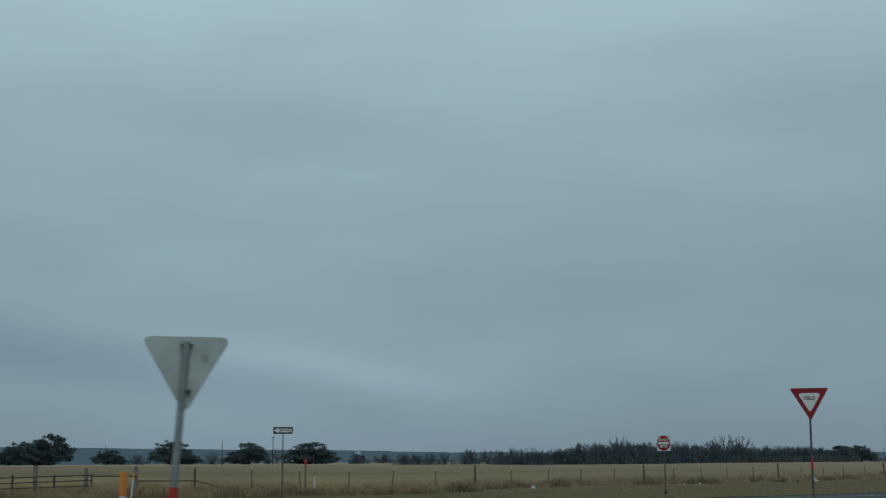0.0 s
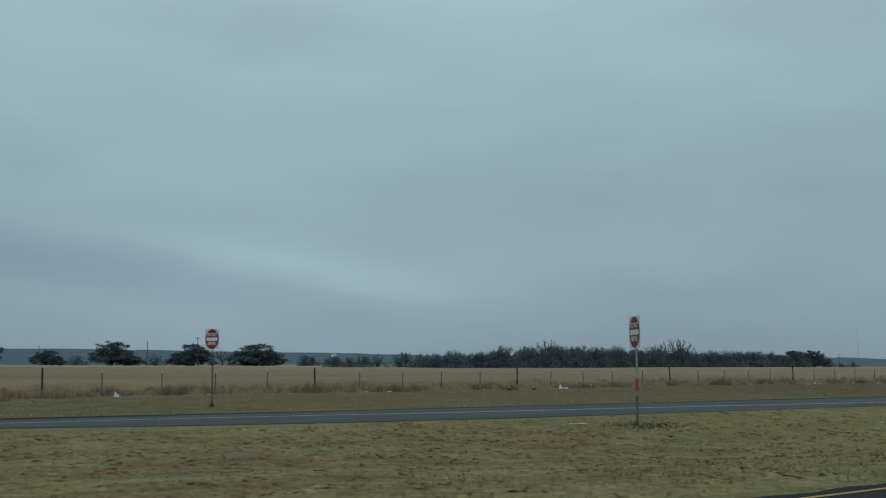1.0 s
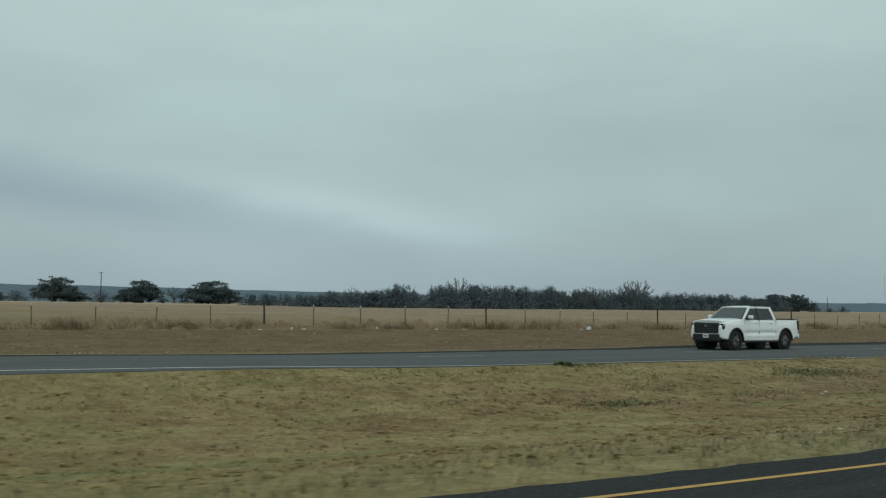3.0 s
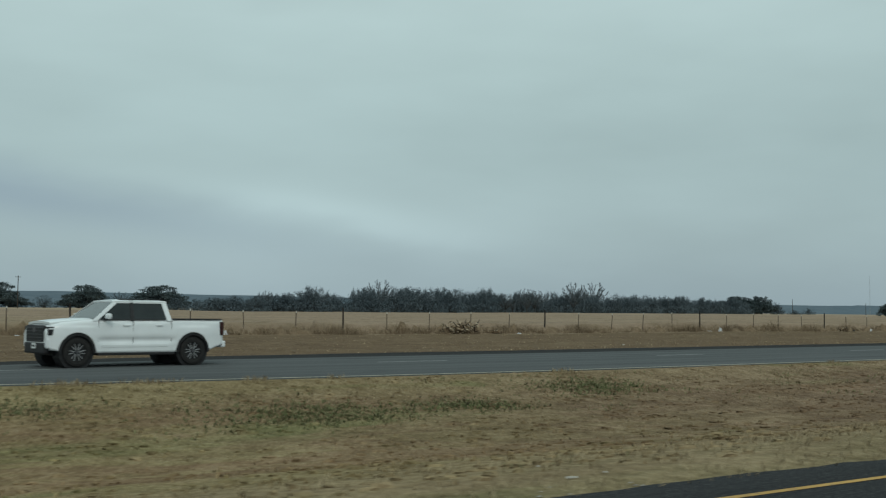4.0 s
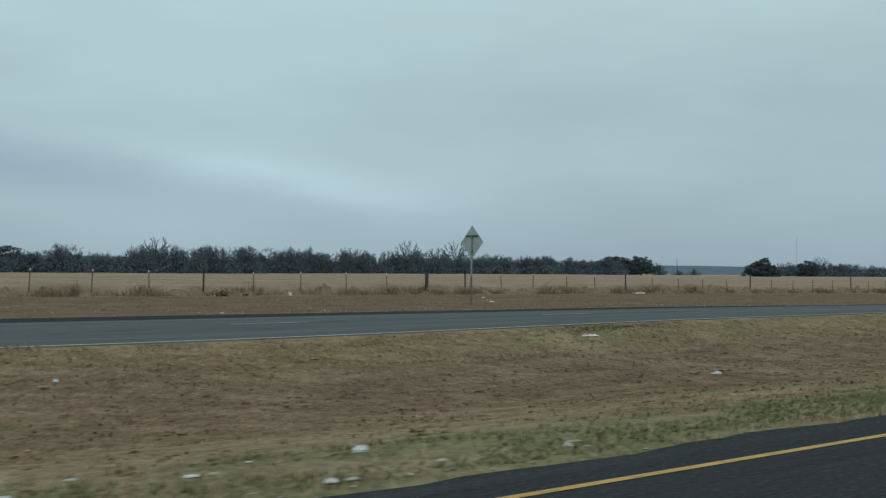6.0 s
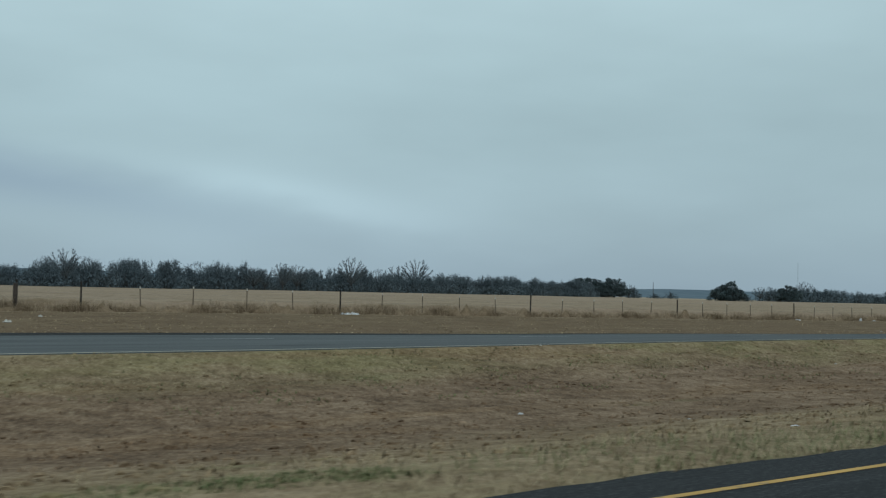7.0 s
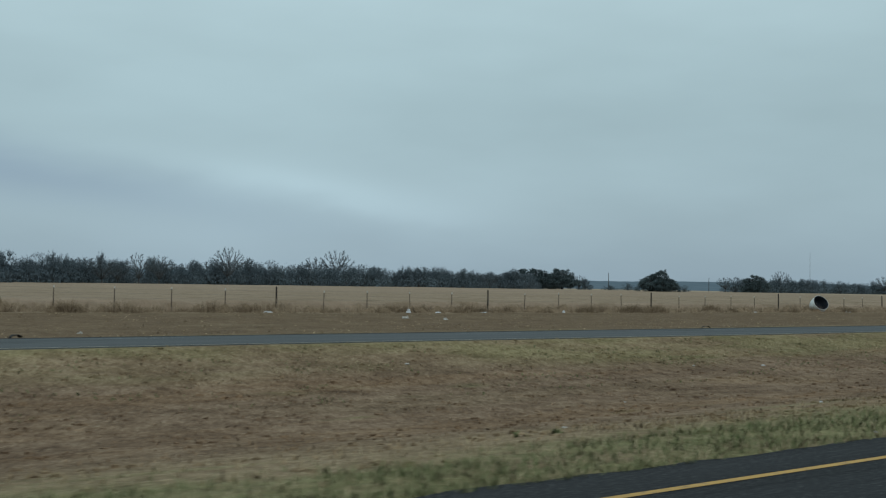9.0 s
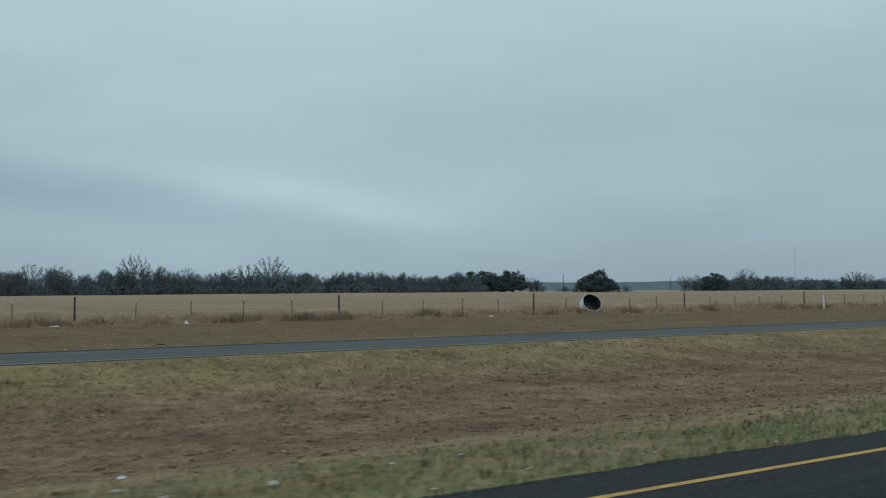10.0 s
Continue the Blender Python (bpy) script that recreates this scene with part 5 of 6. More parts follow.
def red_marker():
    root = thing("pipeline_marker", 43.25, 63.9, ground_z(43.25, 63.9), 30, label="rusty post with a red diamond head by the fence", category="marker post")
    bm = bmesh.new()
    rod(bm, (0, 0, -0.3), (0, 0, 1.75), 0.035, 0.035, 8)
    part("post", bm, M["rust_steel"], root)
    bm = bmesh.new()
    plate(bm, shifted(rounded([(-0.26, 0), (0, -0.26), (0.26, 0), (0, 0.26)], 0.03), 1.88), 0.01)
    part("head", bm, M["red_tape"], root, "red diamond head")
    bm = bmesh.new()
    box(bm, 0, 0, 1.62, 0.3, 0.02, 0.07, 0.005)
    part("crosspiece", bm, M["red_tape"], root)
    return root


red_marker()


# ---- ranch gate and corner braces ----
def pipe_gate():
    root = thing("pipe_gate", 25.0, FENCE_Y - 0.3, 0.15, label="rusty five-bar pipe gate between timber posts", category="gate")
    for z, z2 in ((1.02, 1.12), (0.74, 0.84), (0.46, 0.55), (0.18, 0.26)):
        bm = bmesh.new()
        rod(bm, (-3.4, 0, z - 0.08), (4.7, 0, z2), 0.032, 0.032, 8)
        part("rail", bm, M["rust_steel"], root)
    for x in (-3.4, 0.25, 2.55, 4.7):
        bm = bmesh.new()
        box(bm, x, 0.0, 0.6, 0.11 if 0 < x < 4 else 0.07, 0.05, 1.12, 0.01)
        part("stile", bm, M["rust_steel"], root)
    return root


pipe_gate()


def brace_post(x, height, r):
    root = thing("brace_post", x, FENCE_Y, ground_z(x, FENCE_Y), label="pale weathered timber corner post of the fence", category="post")
    bm = bmesh.new()
    rod(bm, (0, 0, -0.3), (0, 0, height - 0.04), r, r * 0.95, 12)
    part("shaft", bm, M["grey_wood"], root)
    bm = bmesh.new()
    rod(bm, (0, 0, height - 0.045), (0, 0, height), r * 0.95, r * 0.8, 12)
    part("top", bm, M["old_wood"], root)
    return root


M["grey_wood"] = worn("silvered_wood", (0.13, 0.12, 0.10), (0.24, 0.22, 0.19), 5.0, 0.95, bump=0.5)
for x, h, r in ((26.6, 1.6, 0.12), (29.5, 1.42, 0.11), (32.5, 1.5, 0.11)):
    brace_post(x, h, r)


def brace_rails():
    root = thing("brace_rail", 29.7, FENCE_Y - 0.15, 0.2, label="dark horizontal pipe rails bracing the fence corner", category="rail")
    bm = bmesh.new()
    rod(bm, (0, 0, 1.02), (2.8, 0, 1.0), 0.035, 0.035, 8)
    part("rail", bm, M["rust_steel"], root)
    bm = bmesh.new()
    rod(bm, (2.85, 0, 0.72), (6.5, 0, 0.7), 0.035, 0.035, 8)
    part("rail", bm, M["rust_steel"], root)
    bm = bmesh.new()
    rod(bm, (6.55, 0, 0.7), (9.8, 0, -0.05), 0.032, 0.032, 8)
    part("slanted_rail", bm, M["rust_steel"], root)
    bm = bmesh.new()
    rod(bm, (6.5, 0, -0.3), (6.5, 0, 1.42), 0.06, 0.055, 8)
    part("end_post", bm, M["old_wood"], root)
    return root


brace_rails()


# ---- utility poles and mast ----
def utility_pole(x, y, height, arm, label):
    z0 = ground_z(x, y)
    root = thing("utility_pole", x, y, z0, rng.uniform(0, 40), label=label, category="utility pole")
    bm = bmesh.new()
    rod(bm, (0, 0, -0.5), (0, 0, height), 0.2, 0.14, 8)
    part("pole", bm, M["old_wood"], root)
    if arm:
        bm = bmesh.new()
        box(bm, 0, 0.15, height - 0.5, 2.4, 0.12, 0.15, 0.01)
        part("crossarm", bm, M["old_wood"], root)
        for dx in (-1.05, 0.0, 1.05):
            bm = bmesh.new()
            rod(bm, (dx, 0.15, height - 0.42), (dx, 0.15, height - 0.15), 0.05, 0.07, 6)
            part("insulator", bm, M["sign_black"], root)
    return root


for x, y, h, arm in ((287, 492, 11.0, False), (295, 462, 12.5, True), (300, 640, 11.0, False), (787, 453, 9.6, False), (900, 470, 8.4, False), (545, 520, 7.5, False), (600, 398, 8.5, False)):
    utility_pole(x, y, h, arm, "slim wooden utility pole far beyond the field" if not arm else "slim wooden utility pole with a crossarm far off")


def mast():
    root = thing("radio_mast", 2721, 1560, 8, label="thin lattice radio mast on the horizon", category="mast")
    for k in range(3):
        a = math.tau * k / 3
        bm = bmesh.new()
        rod(bm, (2 * math.cos(a), 2 * math.sin(a), -2), (0.6 * math.cos(a), 0.6 * math.sin(a), 95), 0.13, 0.10, 5)
        part("leg", bm, M["galv"], root)
    bm = bmesh.new()
    for i in range(16):
        z, s = 5 + i * 5.6, 2 - 1.4 * i / 16
        for k in range(3):
            a, b = math.tau * k / 3, math.tau * (k + 1) / 3
            rod(bm, (s * math.cos(a), s * math.sin(a), z), (s * math.cos(b), s * math.sin(b), z + 3), 0.06, 0.06, 4)
    part("lattice", bm, M["galv"], root)
    return root


mast()


# ---- a low white farm building far beyond the oaks ----
def farm_building():
    x, y = 1811.0, 2450.0
    root = thing("farm_building", x, y, 37.0, 36, label="low white farm building under a pale roof far off", category="building")
    bm = bmesh.new()
    box(bm, 0, 0, 0.0, 17, 9, 9.0)
    wall = part("wall", bm, M["sign_white"], root, "white boarded wall")
    bm = bmesh.new()
    front = [bm.verts.new((sx * 9.2, -5.4, 4.4)) for sx in (-1, 1)]
    ridge = [bm.verts.new((sx * 9.2, 0.0, 6.6)) for sx in (-1, 1)]
    back = [bm.verts.new((sx * 9.2, 5.4, 4.4)) for sx in (-1, 1)]
    bm.faces.new((front[0], front[1], ridge[1], ridge[0]))
    bm.faces.new((ridge[0], ridge[1], back[1], back[0]))
    bm.faces.new((front[0], ridge[0], back[0]))
    bm.faces.new((front[1], back[1], ridge[1]))
    part("roof", bm, M["sign_back"], root, "pale metal roof")
    for dx in (-5.5, -1.5, 4.0):
        bm = bmesh.new()
        box(bm, dx, -4.52, 2.0, 1.4, 0.1, 1.5)
        part("window", bm, M["sign_black"], wall)
    return root


farm_building()


# ---- white cut-off tank lying by the fence ----
def old_tank():
    p = Paint("chalky_white_plastic", 0.6)
    p.color(p.ramp(p.noise(2.2, 6, 0.6), (0.3, (0.50, 0.51, 0.50)), (0.7, (0.76, 0.77, 0.76)))).bump(p.noise(6, 3), 0.2, 0.01)
    # the inner surface has its own near-black colour
    inner = worn("dark_tank_inside", (0.012, 0.016, 0.024), (0.030, 0.036, 0.048), 2.0, 0.7)
    x, y = 378.8, 64.4
    root = thing("water_tank", x, y, ground_z(x, y) + 0.69, 0, label="white plastic tank lying on its side with a cut-open end", category="tank")
    # profile along the axis: domed bottom, ribbed wall, open rim
    prof = [(0.02, -0.98), (0.35, -0.96), (0.66, -0.88), (0.84, -0.70), (0.90, -0.45), (0.93, -0.42), (0.90, -0.38), (0.90, -0.15), (0.93, -0.12), (0.90, -0.08), (0.90, 0.12), (0.93, 0.15), (0.90, 0.18), (0.90, 0.42), (0.915, 0.44), (0.915, 0.5), (0.885, 0.505)]
    deep = [(0.885, 0.495), (0.87, -0.4), (0.80, -0.66), (0.62, -0.82), (0.3, -0.90), (0.02, -0.92)]
    tilt = Vector((-0.36, -0.78, 0.50)).to_track_quat("Z", "Y").to_matrix().to_4x4()
    for name, rows, mat, lab in (("shell", prof, p.mat, "chalky white outer shell"), ("lining", deep, inner, "dark hollow inside")):
        verts, faces, n = [], [], 36
        for r, z in rows:
            for i in range(n):
                a = math.tau * i / n
                wob = 1 + 0.02 * math.sin(3 * a + z * 4)
                verts.append(tuple(tilt @ Vector((0.84 * r * wob * math.cos(a), 0.84 * r * wob * math.sin(a), 0.84 * z))))
        for k in range(len(rows) - 1):
            for i in range(n):
                j = (i + 1) % n
                faces.append((k * n + i, k * n + j, (k + 1) * n + j, (k + 1) * n + i))
        ob = raw(name, verts, faces, mat, root, smooth=True)
        tagged(ob, lab)
    return root


old_tank()


def white_stake():
    root = thing("white_stake", 410.2, 63.2, ground_z(410, 63), label="short white plastic stake by the fence", category="marker post")
    bm = bmesh.new()
    rod(bm, (0, 0, -0.2), (0, 0, 1.2), 0.06, 0.055, 8)
    part("shaft", bm, M["white_plastic"], root)
    bm = bmesh.new()
    rod(bm, (0, 0, 1.2), (0, 0, 1.32), 0.06, 0.02, 8)
    part("cap", bm, M["sign_white"], root)
    return root


white_stake()


# ---- brush pile and litter ----
def brush_pile(x, y, size, seed):
    r = random.Random(seed)
    root = thing("brush_pile", x, y, ground_z(x, y), label="heap of cut branches and torn scraps by the fence", category="brush pile")
    for _ in range(int(46 * size)):
        bm = bmesh.new()
        a, d = r.uniform(0, math.tau), r.uniform(0, 1.3 * size)
        p = Vector((math.cos(a) * d * 1.3, math.sin(a) * d * 0.5, r.uniform(0, 0.5 * size)))
        q = p + Vector((r.uniform(-1, 1), r.uniform(-0.5, 0.5), r.uniform(0.0, 0.9))) * r.uniform(0.4, 0.9) * size
        rod(bm, p, q, 0.03, 0.015, 5)
        part("branch", bm, M["old_wood"], root)
    verts, faces = [], []
    for _ in range(int(620 * size)):
        a, d = r.uniform(0, math.tau), r.uniform(0, 1.5 * size)
        p = Vector((math.cos(a) * d * 1.2, math.sin(a) * d * 0.5, max(0.03, r.gauss(0.35, 0.22) * size)))
        u = Vector((r.gauss(0, 1), r.gauss(0, 1), r.gauss(0, 1))).normalized() * r.uniform(0.06, 0.16)
        w = u.orthogonal().normalized() * u.length * 0.6
        n = len(verts)
        verts += [tuple(p - u), tuple(p + w), tuple(p + u), tuple(p - w)]
        faces.append((n, n + 1, n + 2, n + 3))
    raw("dead_leaves", verts, faces, M["dead_leaf"], root)
    return root


M["dead_leaf"] = blades("dead_leaves", (0.070, 0.045, 0.027), (0.180, 0.120, 0.070), (0.42, 0.34, 0.24))
brush_pile(177.2, 63.9, 1.0, 1)
brush_pile(180.4, 63.8, 0.35, 2)
brush_pile(92.2, 62.9, 0.4, 3)
brush_pile(223.3, 63.2, 0.4, 4)

M["bag"] = worn("white_plastic_film", (0.50, 0.51, 0.52), (0.74, 0.75, 0.76), 8.0, 0.45, bump=0.6)
M["paper"] = worn("weathered_paper", (0.36, 0.34, 0.30), (0.56, 0.54, 0.50), 8.0, 0.85)
M["blue_film"] = worn("blue_plastic_film", (0.010, 0.026, 0.15), (0.022, 0.055, 0.28), 6.0, 0.4, bump=0.5)


def crumple(seed, sx, sy, sz, n=9):
    """A crumpled sheet lying on the ground, thick enough to have two sides."""
    bm = bmesh.new()
    bmesh.ops.create_grid(bm, x_segments=n, y_segments=n, size=0.5)
    for v in bm.verts:
        x, y = v.co.x, v.co.y
        edge = max(0.0, 1 - 4 * max(x * x, y * y))
        fold = 1.2 * noise.noise((x * 4.1 + seed * 7, y * 4.7, seed)) + 0.9 * noise.noise((x * 11 + seed, y * 11, seed * 3))
        a = math.atan2(y, x)
        k = 0.85 + 0.75 * noise.noise((math.cos(a) * 2.1 + seed * 3.3, math.sin(a) * 2.1, seed * 5)) + 0.35 * noise.noise((math.cos(a) * 5, math.sin(a) * 5 + seed, 1.0))
        v.co = Vector((x * sx * k, y * sy * k + 0.06 * sx * fold, 0.012 + sz * min(1.0, 4 * edge) * (0.15 + 1.3 * abs(fold))))
        v.co.z = max(v.co.z, 0.006)
    r = bmesh.ops.extrude_face_region(bm, geom=list(bm.faces))
    for v in r["geom"]:
        if isinstance(v, bmesh.types.BMVert):
            v.co.z += 0.006
    return bm


def litter(x, y, sx, sy, sz, seed, kind="bag", name="plastic_bag", label="crumpled white plastic bag on the ground", group=""):
    bm = crumple(seed, sx, sy, sz)
    ob = part(name, bm, M[kind])
    z = road_z(x, y) + 0.004 if FAR_NEAR < y < FAR_FAR else max(ground_z(x, y), 0.004 if y < lerp(x, EDGE_Y) else -9)
    ob.matrix_basis = pose(x, y, z, 0, 0, random.Random(seed).uniform(-25, 25))
    return tagged(ob, label, "litter", group)


FENCE_BAGS = [(61.7, 62.6, .75), (79.6, 63.4, .6), (81.5, 63.4, .6), (97.4, 62.9, .8), (98.5, 63.4, .9), (129.7, 62.4, .4), (132.6, 63.5, .4), (68.1, 63.5, .5), (133.5, 63.6, .5),
              (138.8, 63.2, .5), (143.9, 63.4, .5), (146.3, 63.3, .4), (158.6, 63.5, .9), (157.3, 63.0, .4), (182.3, 63.4, .7), (205.3, 63.4, .9), (204.3, 63.8, .8), (262.7, 63.4, 1.3), (228.6, 63.6, .7),
              (263.4, 63.3, 1.5), (317.0, 63.8, .9), (327.8, 63.4, .8), (330.3, 63.3, .9), (334.9, 63.6, .6), (342.7, 63.3, .6), (367.3, 63.5, .7), (383.0, 63.6, .5), (382.5, 63.7, .35)]
for i, (x, y, s) in enumerate(FENCE_BAGS):
    litter(x, y, s * (0.55 if i % 3 else 0.34), s * 0.30, s * (0.08 if i % 3 else 0.30), i + 1, label="crumpled white plastic bag caught along the fence", group="litter along the fence")
VERGE = [(239.5, 57.4, .4), (236.1, 53.1, .5), (320.9, 55.2, .6), (322.8, 53.8, .5), (175.0, 47.0, .25), (212.0, 45.0, .25), (296.0, 44.0, .3)]
for i, (x, y, s) in enumerate(VERGE):
    litter(x, y, s * 0.6, s * 0.4, s * 0.2, 40 + i, "paper", "paper_scrap", "pale torn scrap on the far verge", "litter on the verge")
RAGS = [(172.5, 25.4, 0.75, .3), (172.1, 24.7, 0.7, .3), (165.2, 22.1, .62, .25), (167.3, 18.2, .62, .3), (162.0, 16.0, .35, .22), (191.9, 26.75, .8, .3), (192.5, 26.5, .5, .25), (193.1, 26.3, .75, .3), (193.15, 25.85, .5, .3),
        (193.4, 24.8, .18, .14), (195.2, 24.5, .13, .13), (215.0, 26.9, .8, .2), (210.8, 18.9, .3, .13), (60.3, 27.2, 1.0, .12)]
for i, (x, y, a, b) in enumerate(RAGS):
    litter(x, y, a * 0.8, b * 0.6, 0.02 if b < 0.13 else 0.06, 60 + i, label="torn white plastic sheeting in the median grass", name="plastic_sheet", group="white scraps in the median")
SCRAPS = [(74.2, 23.8), (75.9, 21.4), (75.7, 22.1), (84.0, 23.2), (66.2, 12.2), (125.2, 21.3), (125.7, 21.5), (157.5, 21.6), (153.1, 17.3), (170.7, 14.8), (164.4, 11.5), (187.0, 18.6), (178.6, 21.4), (203.4, 19.7),
          (233.4, 18.6), (243.6, 27.6), (234.0, 14.6), (256.0, 23.9), (253.4, 13.5), (296.6, 25.1), (290.1, 13.1), (297.9, 18.6), (309.9, 22.8), (307.0, 23.4), (298.9, 14.1), (308.9, 17.7), (314.1, 13.4), (317.8, 22.4), (318.2, 16.1)]
srng = random.Random(77)
for i, (x, y) in enumerate(SCRAPS):
    if y > 21:
        x, y = x + 0.7, y + 0.8
    s = srng.uniform(0.06, 0.13)
    litter(x, y, s, s * 0.55, s * 0.25, 80 + i, srng.choice(("paper", "bag")), "paper_scrap", "small pale scrap in the median grass", "small scraps in the median")
RIM = [(68.2, 9.5), (67.9, 9.3), (65.2, 10.2), (65.2, 9.8), (65.3, 9.5), (65.6, 9.3), (66.3, 9.5), (107.2, 10.6), (107.9, 10.3), (109.2, 10.8), (116.0, 9.4), (114.9, 8.6), (115.3, 8.8), (117.9, 11.0), (117.4, 10.9), (132.5, 10.2),
       (131.4, 8.6), (132.0, 8.7), (131.0, 10.0), (146.7, 12.2), (145.7, 9.9), (146.4, 9.7), (144.2, 9.6), (143.0, 9.5), (147.7, 9.4), (147.6, 9.8), (161.0, 7.9), (161.4, 7.7)]
RIM_ON = [(176.0, 11.0), (174.9, 8.7), (175.0, 7.9), (179.7, 10.7), (176.7, 7.6), (174.4, 9.8), (188.6, 9.8), (190.1, 9.4), (189.1, 8.7), (189.8, 7.5), (187.6, 8.8), (231.7, 9.1), (229.9, 9.7), (254.2, 8.7), (255.4, 10.7),
          (269.5, 11.8), (266.2, 9.7), (271.5, 10.3), (267.3, 7.9), (298.0, 10.7), (299.9, 7.7), (314.3, 10.2), (315.9, 9.3), (314.9, 9.2), (315.3, 7.7)]
RIM_BAGS = [(191.3, 9.3, .20), (191.1, 9.05, .16), (189.3, 8.7, .11), (189.6, 7.5, .13), (191.0, 7.8, .15), (192.8, 7.9, .15), (192.5, 7.7, .12), (312.2, 8.7, .15), (312.3, 9.8, .14), (313.2, 8.7, .12), (313.9, 7.4, .09)]
for i, (x, y) in enumerate(RIM + RIM_ON):
    s = 0.035 + 0.075 * srng.random() ** 2
    litter(x, y, s * 1.5, s * 0.6, s * 0.16, 120 + i, srng.choice(("paper", "bag")), "paper_scrap", "small pale scrap in the roadside grass", "scraps along the road's rim")
for i, (x, y, s) in enumerate(RIM_BAGS):
    litter(x, y, s * (0.75 if i % 3 == 0 else 0.9), s * (0.4 if i % 3 == 0 else 0.2), s * (0.22 if i % 3 == 0 else 0.08), 200 + i, "bag" if i % 3 == 0 else "paper", "torn_plastic", "torn white plastic and paper in the roadside grass", "torn plastic along the road's rim")
litter(66.3, 9.95, 0.40, 0.3, 0.06, 300, "blue_film", "tarpaulin", "crumpled blue plastic tarpaulin at the road's rim")


def tyre_scrap(x, y, size, seed):
    """A torn, curled strip of tyre tread."""
    r = random.Random(seed)
    bm = bmesh.new()
    rows = []
    for i in range(9):
        a = math.radians(-65 + 130 * i / 8)
        w = 0.09 * (1 + 0.35 * math.sin(i * 1.7 + seed)) * (0.6 if i in (0, 8) else 1)
        rows.append([bm.verts.new((0.36 * math.sin(a), w * k + 0.03 * math.sin(i * 1.1), 0.36 * math.cos(a) * 0.5 - 0.07 + 0.02 * r.random())) for k in (-1, -0.35, 0.35, 1)])
    for a, b in zip(rows, rows[1:]):
        for j in range(3):
            bm.faces.new((a[j], a[j + 1], b[j + 1], b[j]))
    ex = bmesh.ops.extrude_face_region(bm, geom=list(bm.faces))
    for v in ex["geom"]:
        if isinstance(v, bmesh.types.BMVert):
            v.co.z += 0.025
    bmesh.ops.recalc_face_normals(bm, faces=bm.faces)
    bmesh.ops.scale(bm, vec=(size, size, size), verts=bm.verts)
    ob = part("tyre_scrap", bm, M["scrap_rubber"])
    ob.matrix_basis = pose(x, y, ground_z(x, y) - 0.01, 0, 0, r.uniform(-40, 40))
    return tagged(ob, "torn black strip of tyre tread in the grass", "tyre scrap", "tyre scraps along the roads")


M["scrap_rubber"] = worn("scuffed_rubber", (0.012, 0.012, 0.012), (0.032, 0.031, 0.030), 8.0, 0.9)
for i, (x, y, size) in enumerate(((32.8, 42.2, 1.0), (292.0, 40.2, 0.9), (94.3, 62.6, 0.9), (225.0, 63.2, 0.9), (328.4, 39.4, 0.8))):
    tyre_scrap(x, y, size, i + 1)


# broken pale stones along the rims of the asphalt
def rim_stones():
    r = random.Random(31)
    verts, faces = [], []
    for _ in range(3000):
        x = r.uniform(30, 420)
        if noise.noise((x * 0.12, 4.4, 0)) < -0.1:
            continue
        y = lerp(x, EDGE_Y) + abs(r.gauss(0, 0.35)) - 0.05
        s = 0.008 + 0.026 * r.random() ** 2
        z = ground_z(x, y) + s * 0.25
        n = len(verts)
        ring = [(math.cos(a) * s * r.uniform(0.7, 1.3), math.sin(a) * s * r.uniform(0.7, 1.3)) for a in (0, 1.3, 2.5, 3.8, 5.0)]
        verts += [(x + a, y + b, z) for a, b in ring] + [(x + r.uniform(-0.3, 0.3) * s, y, z + s * 0.4)]
        faces += [(n + i, n + (i + 1) % 5, n + 5) for i in range(5)]
    for _ in range(700):                         # grit swept to the grass nose of the crossover
        y = r.uniform(10.0, 29.5)
        x = lerp(y, [(9.0, 31.6), (17.4, 31.8), (21.7, 33.0), (26.0, 34.6), (28.4, 36.6), (29.4, 38.4)]) + abs(r.gauss(0, 0.55)) - 0.15
        s = 0.012 + 0.035 * r.random() ** 2
        z = ground_z(x, y) + 0.03
        n = len(verts)
        ring = [(math.cos(a) * s * r.uniform(0.7, 1.3), math.sin(a) * s * r.uniform(0.7, 1.3)) for a in (0, 1.3, 2.5, 3.8, 5.0)]
        verts += [(x + a, y + b, z) for a, b in ring] + [(x, y, z + s * 0.4)]
        faces += [(n + i, n + (i + 1) % 5, n + 5) for i in range(5)]
    ob = raw("gravel", verts, faces, worn("pale_limestone", (0.24, 0.22, 0.20), (0.46, 0.44, 0.40), 9.0, 0.9))
    return tagged(ob, "loose pale stones and crumbs along the asphalt rim", "gravel", kind="stuff")


rim_stones()


def rock_row():
    """Stones along the crossover's rim."""
    r = random.Random(9)
    verts, faces = [], []
    for _ in range(260):
        y = r.uniform(10, 27)
        x = lerp(y, [(9.0, 31.6), (17.4, 31.8), (21.7, 33.0), (26.0, 34.9), (28.6, 37.4)]) + abs(r.gauss(0, 0.3)) - 0.1
        s = r.uniform(0.010, 0.032)
        z = ground_z(x, y) + s * 0.3
        n = len(verts)
        ring = [(math.cos(a) * s * r.uniform(0.7, 1.3), math.sin(a) * s * r.uniform(0.7, 1.3)) for a in (0, 1.3, 2.5, 3.8, 5.0)]
        verts += [(x + a, y + b, z) for a, b in ring] + [(x, y, z + s * 0.6)]
        faces += [(n + i, n + (i + 1) % 5, n + 5) for i in range(5)]
    ob = raw("gravel", verts, faces, bpy.data.materials["pale_limestone"])
    return tagged(ob, "loose pale stones along the crossover's rim", "gravel", kind="stuff")


rock_row()


